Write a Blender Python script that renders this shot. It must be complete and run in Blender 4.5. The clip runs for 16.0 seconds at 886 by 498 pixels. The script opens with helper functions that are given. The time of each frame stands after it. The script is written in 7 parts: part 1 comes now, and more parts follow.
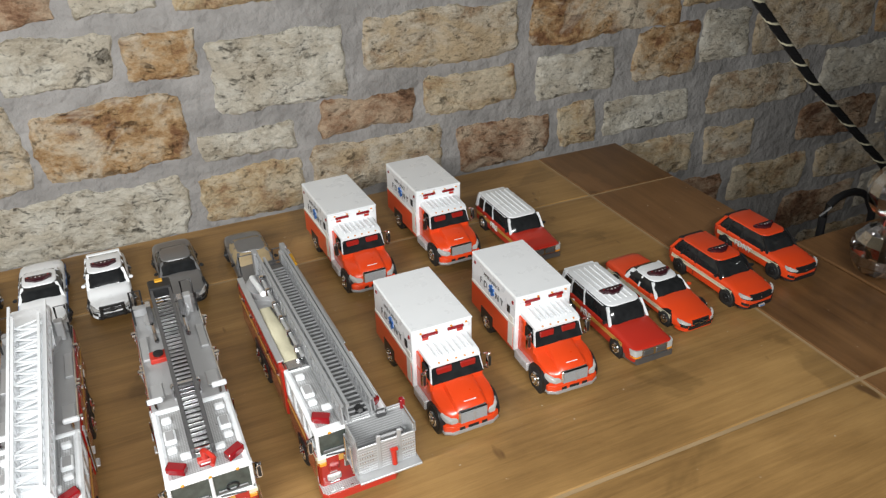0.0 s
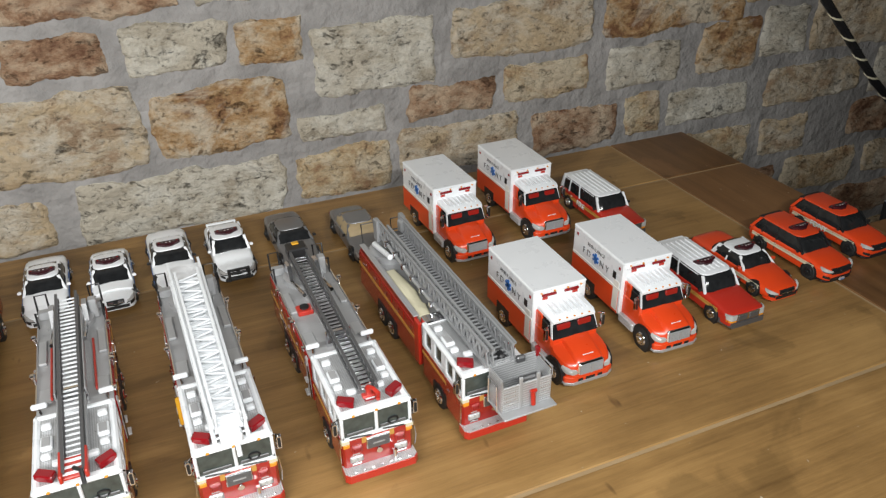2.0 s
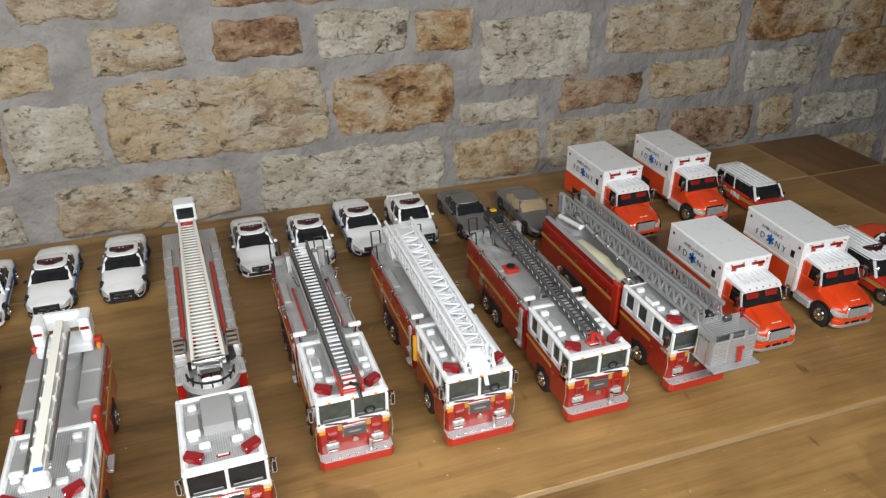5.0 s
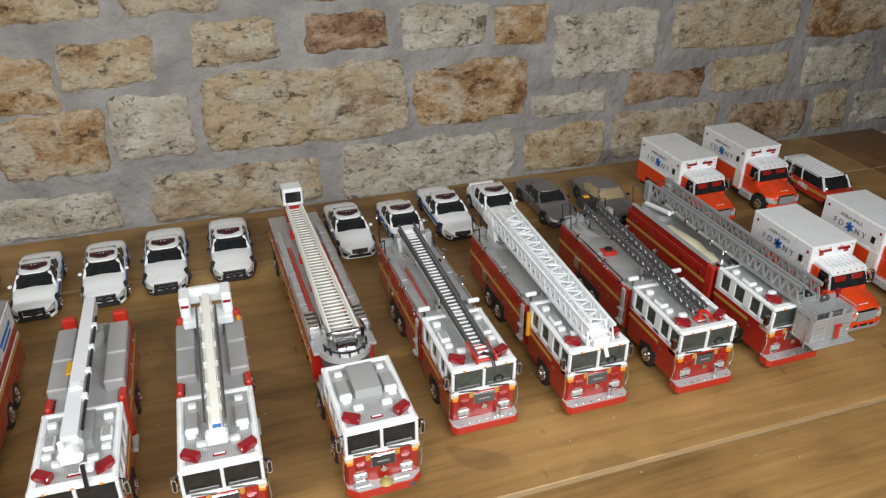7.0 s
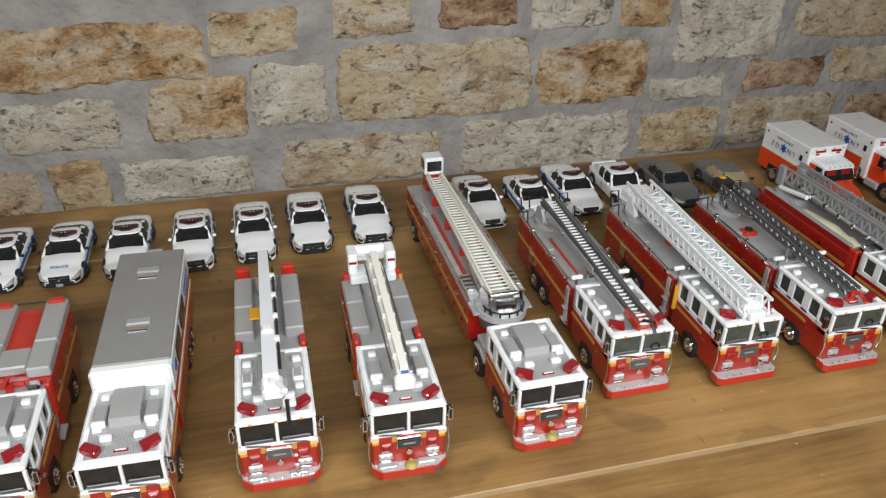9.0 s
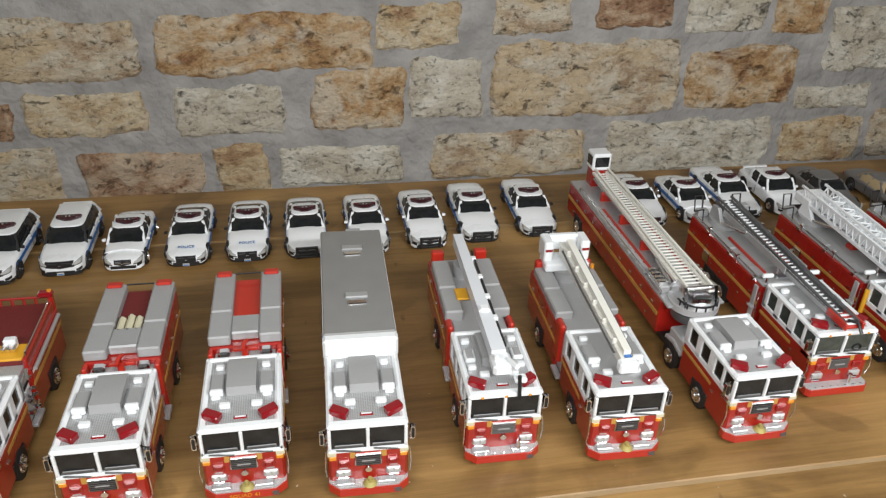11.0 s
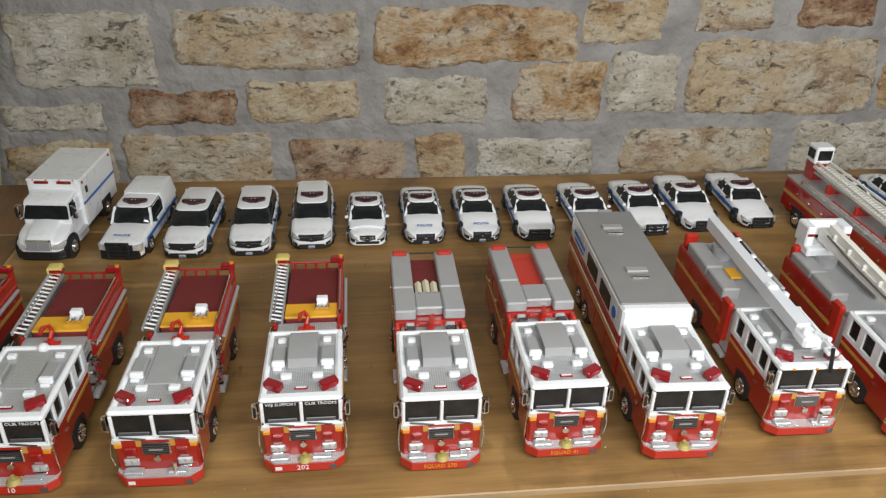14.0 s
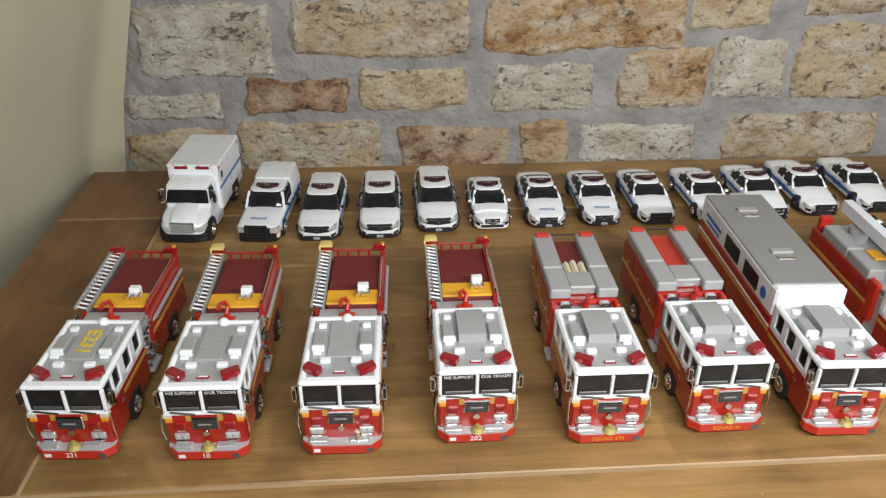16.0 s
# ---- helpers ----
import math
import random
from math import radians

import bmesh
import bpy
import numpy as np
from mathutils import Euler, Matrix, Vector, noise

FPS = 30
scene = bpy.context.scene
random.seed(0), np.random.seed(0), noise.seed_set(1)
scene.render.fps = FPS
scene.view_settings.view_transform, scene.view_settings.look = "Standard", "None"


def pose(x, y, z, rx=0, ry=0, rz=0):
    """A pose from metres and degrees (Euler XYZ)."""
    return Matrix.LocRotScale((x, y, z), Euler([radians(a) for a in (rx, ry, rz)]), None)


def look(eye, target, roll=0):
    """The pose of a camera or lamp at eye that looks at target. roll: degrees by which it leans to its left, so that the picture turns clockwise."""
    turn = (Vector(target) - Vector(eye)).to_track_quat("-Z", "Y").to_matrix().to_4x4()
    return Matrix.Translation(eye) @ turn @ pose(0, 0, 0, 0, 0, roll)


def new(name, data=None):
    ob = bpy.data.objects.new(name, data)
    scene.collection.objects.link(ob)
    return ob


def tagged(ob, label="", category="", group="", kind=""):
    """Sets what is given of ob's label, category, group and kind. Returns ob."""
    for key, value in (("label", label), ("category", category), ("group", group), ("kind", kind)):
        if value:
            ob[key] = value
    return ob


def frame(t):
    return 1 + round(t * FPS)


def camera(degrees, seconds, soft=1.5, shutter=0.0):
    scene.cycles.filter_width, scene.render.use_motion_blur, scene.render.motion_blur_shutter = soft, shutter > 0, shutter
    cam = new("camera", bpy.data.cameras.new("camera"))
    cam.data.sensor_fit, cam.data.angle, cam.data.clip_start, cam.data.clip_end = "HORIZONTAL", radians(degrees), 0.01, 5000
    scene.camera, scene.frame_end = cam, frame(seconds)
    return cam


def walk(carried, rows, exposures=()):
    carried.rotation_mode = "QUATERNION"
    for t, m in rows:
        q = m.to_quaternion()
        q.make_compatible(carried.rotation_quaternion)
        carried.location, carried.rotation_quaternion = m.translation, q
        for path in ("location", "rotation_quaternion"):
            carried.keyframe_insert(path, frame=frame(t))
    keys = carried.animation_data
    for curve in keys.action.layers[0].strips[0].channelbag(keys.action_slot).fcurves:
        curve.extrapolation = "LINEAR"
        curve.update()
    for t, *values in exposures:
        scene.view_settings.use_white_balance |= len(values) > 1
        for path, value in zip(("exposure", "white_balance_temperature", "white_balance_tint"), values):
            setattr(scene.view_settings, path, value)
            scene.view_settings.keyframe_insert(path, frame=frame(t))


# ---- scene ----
cam = camera(59.5, 16.0, soft=1.3)
PATH = [
    (0, (0.136, -0.6307, 1.03862), (0.8483, 0.9535, 0.0472), -1.20),
    (0.5, (0.11787, -0.63405, 1.0414), (0.8223, 0.9494, 0.0431), -1.57),
    (1, (0.09685, -0.6399, 1.0417), (0.7811, 0.953, 0.0444), -1.47),
    (1.5, (0.07971, -0.6431, 1.04121), (0.7686, 0.9479, 0.0441), -1.00),
    (2, (0.05904, -0.6442, 1.04274), (0.7482, 0.9491, 0.0496), -0.68),
    (2.5, (0.03757, -0.64452, 1.03971), (0.7329, 0.9546, 0.0604), -0.57),
    (3, (0.01452, -0.64782, 1.04364), (0.6846, 0.9634, 0.0664), -0.75),
    (3.5, (0.00076, -0.64828, 1.0419), (0.6687, 0.9635, 0.0641), -0.36),
    (4, (-0.02818, -0.64966, 1.04404), (0.6132, 0.9718, 0.0645), -0.20),
    (4.2, (-0.02881, -0.65543, 1.03646), (0.5831, 0.9874, 0.0739), -0.28),
    (6.3, (-0.09615, -0.65289, 1.04086), (0.4751, 0.9918, 0.0566), 0.44),
    (6.5, (-0.09998, -0.65365, 1.04092), (0.4898, 0.9858, 0.059), 0.79),
    (7, (-0.11771, -0.65982, 1.04268), (0.451, 0.9905, 0.0665), 0.45),
    (7.5, (-0.13679, -0.65828, 1.04086), (0.4118, 0.9966, 0.0608), 1.36),
    (8, (-0.15539, -0.65618, 1.0415), (0.3683, 1.0033, 0.0556), 1.63),
    (8.2, (-0.16118, -0.65729, 1.04089), (0.3435, 0.9997, 0.0411), 1.40),
    (10.3, (-0.23791, -0.66166, 1.03914), (0.1619, 1.0188, 0.0311), 1.91),
    (10.5, (-0.24763, -0.66032, 1.03791), (0.1412, 1.0251, 0.0338), 1.84),
    (11, (-0.27686, -0.65622, 1.0348), (0.0639, 1.042, 0.0348), 2.08),
    (11.5, (-0.29802, -0.65265, 1.0366), (0.0194, 1.0491, 0.0349), 2.30),
    (12, (-0.31257, -0.65399, 1.03653), (-0.0298, 1.0444, 0.019), 2.38),
    (12.5, (-0.33795, -0.65358, 1.034), (-0.0579, 1.0504, 0.0249), 1.94),
    (13, (-0.36513, -0.65511, 1.02405), (-0.1231, 1.0727, 0.0463), 1.93),
    (13.5, (-0.38435, -0.65602, 1.01976), (-0.1494, 1.0747, 0.0454), 2.07),
    (14, (-0.40687, -0.66128, 1.01855), (-0.1931, 1.0738, 0.0471), 1.79),
    (14.5, (-0.42222, -0.66042, 1.019), (-0.2234, 1.0768, 0.0481), 1.32),
    (15, (-0.43966, -0.66202, 1.01862), (-0.2561, 1.0708, 0.0369), 1.18),
    (15.5, (-0.45703, -0.66831, 1.01867), (-0.2884, 1.067, 0.0387), 1.31),
    (16, (-0.47133, -0.66886, 1.01849), (-0.3491, 1.0625, 0.0249), 0.42),
]
EXPOSURES = [(0.0, 0.10), (2.0, -0.10), (3.5, -0.22), (7.0, -0.43), (11.0, -0.47), (14.5, -0.40), (16.0, -0.22)]
walk(cam, [(t, look(eye, target, roll)) for t, eye, target, roll in PATH], EXPOSURES)

# ---- world and light ----
TZ = 0.75
world = bpy.data.worlds.new("room_world")
scene.world = world
world.use_nodes = True
world.node_tree.nodes["Background"].inputs[0].default_value = (0.8, 0.87, 1.0, 1)
world.node_tree.nodes["Background"].inputs[1].default_value = 0.10


def area_lamp(name, eye, target, sx, sy, power, color):
    data = bpy.data.lights.new(name, "AREA")
    data.shape, data.size, data.size_y, data.energy, data.color = "RECTANGLE", sx, sy, power, color
    ob = new(name, data)
    ob.matrix_world = look(eye, target)
    return ob


# fixed strip added in place of a light that travels with the camera
area_lamp("camera_light_strip", (-0.13, -0.74, 1.13), (-0.13, -0.05, 0.80), 0.90, 0.014, 9.2, (0.955, 0.965, 0.945))

# ---- materials ----
MATS = {}


def material(name, color, rough=0.5, metal=0.0, bump=0.0, bump_scale=400.0, vary=0.0, vary_scale=60.0, coat=0.0, specular=0.5, bump_depth=0.001):
    m = bpy.data.materials.new(name)
    m.use_nodes = True
    nt = m.node_tree
    p = nt.nodes["Principled BSDF"]
    p.inputs["Base Color"].default_value = (*color, 1)
    p.inputs["Roughness"].default_value = rough
    p.inputs["Metallic"].default_value = metal
    p.inputs["Coat Weight"].default_value = coat
    p.inputs["Coat Roughness"].default_value = 0.06
    p.inputs["Specular IOR Level"].default_value = specular
    tc = nt.nodes.new("ShaderNodeTexCoord")
    if vary:
        n = nt.nodes.new("ShaderNodeTexNoise")
        n.inputs["Scale"].default_value, n.inputs["Detail"].default_value = vary_scale, 6
        nt.links.new(tc.outputs["Object"], n.inputs["Vector"])
        mix = nt.nodes.new("ShaderNodeMix")
        mix.data_type = "RGBA"
        mix.inputs["A"].default_value = (*[c * (1 - vary) for c in color], 1)
        mix.inputs["B"].default_value = (*[min(1, c * (1 + vary)) for c in color], 1)
        nt.links.new(n.outputs["Fac"], mix.inputs["Factor"])
        nt.links.new(mix.outputs["Result"], p.inputs["Base Color"])
        rr = nt.nodes.new("ShaderNodeMapRange")
        rr.inputs["To Min"].default_value, rr.inputs["To Max"].default_value = rough * 0.75, min(1, rough * 1.3)
        nt.links.new(n.outputs["Fac"], rr.inputs["Value"])
        nt.links.new(rr.outputs["Result"], p.inputs["Roughness"])
    if bump:
        n = nt.nodes.new("ShaderNodeTexNoise")
        n.inputs["Scale"].default_value, n.inputs["Detail"].default_value = bump_scale, 5
        nt.links.new(tc.outputs["Object"], n.inputs["Vector"])
        b = nt.nodes.new("ShaderNodeBump")
        b.inputs["Strength"].default_value, b.inputs["Distance"].default_value = bump, bump_depth
        nt.links.new(n.outputs["Fac"], b.inputs["Height"])
        nt.links.new(b.outputs["Normal"], p.inputs["Normal"])
    MATS[name] = m
    return m


WHITE = material("white_paint", (0.80, 0.82, 0.845), 0.28, coat=0.4, vary=0.03, vary_scale=90)
RED = material("red_paint", (0.34, 0.015, 0.010), 0.20, coat=0.6, vary=0.08, vary_scale=70)
BRIGHT_RED = material("bright_red_paint", (0.47, 0.026, 0.014), 0.3, coat=0.4, vary=0.06)
ORANGE = material("orange_red_paint", (0.72, 0.060, 0.012), 0.3, coat=0.5, vary=0.05)
CRIMSON = material("dark_red_paint", (0.30, 0.013, 0.010), 0.28, coat=0.5, vary=0.06)
GREY = material("grey_deck_paint", (0.33, 0.33, 0.335), 0.36, vary=0.08, vary_scale=120, bump=0.15, bump_scale=900)
ROOF_GREY = material("dark_grey_roof_paint", (0.23, 0.228, 0.224), 0.36, vary=0.12, vary_scale=60, bump=0.1, bump_scale=900)
SILVER = material("silver_paint", (0.42, 0.425, 0.435), 0.32, metal=0.35, vary=0.06, vary_scale=150)
GUN = material("dark_grey_metal", (0.16, 0.16, 0.165), 0.38, metal=0.6, vary=0.1, vary_scale=200)
STEEL = material("grey_steel_paint", (0.33, 0.335, 0.345), 0.36, metal=0.2, vary=0.08, vary_scale=180)
SEDAN = material("pewter_paint", (0.20, 0.20, 0.205), 0.34, metal=0.5, vary=0.05, coat=0.4)
CHROME = material("chrome", (0.78, 0.78, 0.80), 0.12, metal=1.0, vary=0.03)
# mottled colour stands in for reflections and the interior behind the windows
GLASS = material("tinted_window_plastic", (0.016, 0.017, 0.018), 0.10, specular=0.4, vary=0.75, vary_scale=190)
GREEN_GLASS = material("clear_green_window", (0.055, 0.066, 0.060), 0.10, specular=0.5, vary=0.65, vary_scale=260)
RUBBER = material("rubber", (0.018, 0.018, 0.018), 0.65, vary=0.15)
PURPLE_LENS = material("smoked_red_lens", (0.040, 0.010, 0.014), 0.12, coat=0.6, vary=0.5, vary_scale=500)
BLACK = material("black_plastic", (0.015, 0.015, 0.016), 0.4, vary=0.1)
LENS = material("red_lens_plastic", (0.24, 0.006, 0.010), 0.15, coat=0.7, vary=0.12, vary_scale=300)
GOLD = material("gold_stripe", (0.50, 0.27, 0.06), 0.4, vary=0.06)
ROOF_GOLD = material("gold_roof_lettering", (0.62, 0.46, 0.05), 0.45, vary=0.1, vary_scale=300)
YELLOW = material("yellow_vinyl", (0.72, 0.36, 0.02), 0.55, vary=0.06, bump=0.2)
MAROON = material("maroon_vinyl", (0.14, 0.016, 0.016), 0.55, vary=0.12, bump=0.3, bump_scale=300)
CREAM = material("cream_hose_canvas", (0.62, 0.58, 0.42), 0.8, vary=0.12, bump=0.4, bump_scale=700)
IVORY = material("ivory_paint", (0.77, 0.755, 0.70), 0.36, coat=0.2, vary=0.04)
BLUE = material("blue_decal", (0.03, 0.14, 0.42), 0.4, vary=0.08)
CLEAR = material("clear_lens_plastic", (0.44, 0.44, 0.43), 0.12, coat=0.6, vary=0.08, vary_scale=300)
AMBER = material("amber_lens_plastic", (0.75, 0.28, 0.02), 0.2, coat=0.5, vary=0.05)
TAN = material("tan_interior_plastic", (0.34, 0.26, 0.15), 0.5, vary=0.08)
PALE_YELLOW = material("pale_yellow_vinyl", (0.66, 0.53, 0.17), 0.5, vary=0.1, vary_scale=300, bump=0.2)
BRASS = material("brass_bell", (0.40, 0.33, 0.11), 0.6, metal=0.2, vary=0.08)


def tread(name, color, rough, metal):
    """Diamond-tread plate: a fine raised lozenge pattern."""
    m = material(name, color, rough, metal, vary=0.06, vary_scale=150)
    nt = m.node_tree
    tc = nt.nodes.new("ShaderNodeTexCoord")
    mp = nt.nodes.new("ShaderNodeMapping")
    mp.inputs["Rotation"].default_value = (0, 0, radians(45))
    mp.inputs["Scale"].default_value = (1350, 1350, 1350)
    ck = nt.nodes.new("ShaderNodeTexChecker")
    ck.inputs["Scale"].default_value = 1.0
    nt.links.new(tc.outputs["Object"], mp.inputs["Vector"])
    nt.links.new(mp.outputs["Vector"], ck.inputs["Vector"])
    b = nt.nodes.new("ShaderNodeBump")
    b.inputs["Strength"].default_value, b.inputs["Distance"].default_value = 1.0, 0.0006
    nt.links.new(ck.outputs["Fac"], b.inputs["Height"])
    nt.links.new(b.outputs["Normal"], nt.nodes["Principled BSDF"].inputs["Normal"])
    # bright lozenges on a duller ground: the plate's sparkle put into its colour
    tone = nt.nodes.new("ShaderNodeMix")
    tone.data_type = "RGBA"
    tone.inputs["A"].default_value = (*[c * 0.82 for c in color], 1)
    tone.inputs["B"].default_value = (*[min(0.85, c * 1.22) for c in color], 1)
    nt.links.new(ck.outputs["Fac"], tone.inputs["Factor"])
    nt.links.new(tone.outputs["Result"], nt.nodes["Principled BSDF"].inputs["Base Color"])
    return m


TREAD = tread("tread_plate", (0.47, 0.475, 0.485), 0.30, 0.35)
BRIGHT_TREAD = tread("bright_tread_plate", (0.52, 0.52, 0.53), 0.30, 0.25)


def stone_material(name, pale, mid, dark, pit_shade, tint):
    m = bpy.data.materials.new(name)
    m.use_nodes = True
    nt = m.node_tree
    p = nt.nodes["Principled BSDF"]
    p.inputs["Roughness"].default_value = 0.88
    p.inputs["Specular IOR Level"].default_value = 0.2
    tc = nt.nodes.new("ShaderNodeTexCoord")
    info = nt.nodes.new("ShaderNodeObjectInfo")
    add = nt.nodes.new("ShaderNodeVectorMath")
    sc = nt.nodes.new("ShaderNodeVectorMath")
    sc.operation = "SCALE"
    sc.inputs[0].default_value = (3.1, 1.7, 2.3)
    nt.links.new(info.outputs["Random"], sc.inputs["Scale"])
    nt.links.new(tc.outputs["Object"], add.inputs[0])
    nt.links.new(sc.outputs["Vector"], add.inputs[1])

    def speck(scale, stretch, lo, hi, low_value, detail=8.0, rough=0.65, warp=0.0):
        mp = nt.nodes.new("ShaderNodeMapping")
        mp.inputs["Scale"].default_value = stretch
        nt.links.new(add.outputs["Vector"], mp.inputs["Vector"])
        n = nt.nodes.new("ShaderNodeTexNoise")
        n.inputs["Scale"].default_value, n.inputs["Detail"].default_value = scale, detail
        n.inputs["Roughness"].default_value, n.inputs["Distortion"].default_value = rough, warp
        nt.links.new(mp.outputs["Vector"], n.inputs["Vector"])
        r = nt.nodes.new("ShaderNodeMapRange")
        r.inputs["From Min"].default_value, r.inputs["From Max"].default_value = lo, hi
        r.inputs["To Min"].default_value = low_value
        nt.links.new(n.outputs["Fac"], r.inputs["Value"])
        return n, r

    big, _ = speck(22, (1, 1, 1.5), 0, 1, 0, 11, 0.78, 0.25)
    ramp = nt.nodes.new("ShaderNodeValToRGB")
    el = ramp.color_ramp.elements
    el[0].position, el[0].color = 0.40, (*dark, 1)
    el[1].position, el[1].color = 0.585, (*pale, 1)
    e = el.new(0.48)
    e.color = (*mid, 1)
    nt.links.new(big.outputs["Fac"], ramp.inputs["Fac"])
    # pits and cracks of the stone, their relief shade put into the colour
    fine, pit = speck(140, (1, 1, 1.5), 0.35, 0.45, 1 - pit_shade, 9, 0.72, 0.4)
    _, crack = speck(58, (0.85, 1, 1.45), 0.375, 0.42, 1 - pit_shade * 0.68, 11, 0.80, 0.5)
    grain, tone = speck(420, (1, 1, 1), 0.25, 0.75, 0.82, 4, 0.6)
    # a second colour in broad patches
    _, cloud = speck(15, (1, 1, 1.3), 0.49, 0.58, 0.0, 7, 0.62, 0.9)
    second = nt.nodes.new("ShaderNodeMix")
    second.data_type = "RGBA"
    second.inputs["B"].default_value = (*tint, 1)
    fade = nt.nodes.new("ShaderNodeMath")
    fade.operation = "MULTIPLY"
    fade.inputs[1].default_value = 0.72
    nt.links.new(cloud.outputs["Result"], fade.inputs[0])
    nt.links.new(fade.outputs["Value"], second.inputs["Factor"])
    nt.links.new(ramp.outputs["Color"], second.inputs["A"])
    last = second.outputs["Result"]
    for r in (pit, crack, tone):
        mul = nt.nodes.new("ShaderNodeMix")
        mul.data_type, mul.blend_type = "RGBA", "MULTIPLY"
        mul.inputs["Factor"].default_value = 1.0
        nt.links.new(last, mul.inputs["A"])
        nt.links.new(r.outputs["Result"], mul.inputs["B"])
        last = mul.outputs["Result"]
    nt.links.new(last, p.inputs["Base Color"])
    b = nt.nodes.new("ShaderNodeBump")
    b.inputs["Strength"].default_value, b.inputs["Distance"].default_value = 1.0, 0.0045
    relief = nt.nodes.new("ShaderNodeMath")
    nt.links.new(fine.outputs["Fac"], relief.inputs[0])
    nt.links.new(crack.outputs["Result"], relief.inputs[1])
    nt.links.new(relief.outputs["Value"], b.inputs["Height"])
    nt.links.new(b.outputs["Normal"], p.inputs["Normal"])
    return m


STONE = {
    "cream": stone_material("cream_sandstone", (0.70, 0.63, 0.52), (0.60, 0.50, 0.37), (0.40, 0.28, 0.18), 0.62, (0.62, 0.47, 0.29)),
    "grey": stone_material("pale_grey_stone", (0.76, 0.72, 0.63), (0.67, 0.62, 0.52), (0.46, 0.40, 0.31), 0.70, (0.60, 0.53, 0.42)),
    "orange": stone_material("orange_sandstone", (0.66, 0.52, 0.36), (0.50, 0.31, 0.15), (0.26, 0.13, 0.065), 0.55, (0.74, 0.66, 0.53)),
    "brown": stone_material("brown_sandstone", (0.58, 0.43, 0.30), (0.38, 0.23, 0.14), (0.20, 0.10, 0.06), 0.60, (0.62, 0.50, 0.37)),
    "tan": stone_material("tan_sandstone", (0.70, 0.59, 0.42), (0.57, 0.42, 0.25), (0.38, 0.23, 0.13), 0.55, (0.72, 0.63, 0.48)),
}
MORTAR = material("grey_mortar", (0.290, 0.277, 0.268), 0.92, vary=0.60, vary_scale=26, bump=1.0, bump_scale=75, specular=0.2, bump_depth=0.006)
# colour kept dark to cut the light bounced off the unseen room walls
LOW_BOUNCE_PLASTER = material("low_bounce_plaster", (0.16, 0.155, 0.145), 0.9, vary=0.06, vary_scale=3, bump=0.2, bump_scale=60)
FLOOR = material("floor_boards", (0.16, 0.10, 0.06), 0.5, vary=0.3, vary_scale=5, bump=0.2, bump_scale=40)
FABRIC = material("cream_curtain_fabric", (0.74, 0.70, 0.53), 0.9, vary=0.05, vary_scale=9, bump=0.25, bump_scale=1500, specular=0.15)


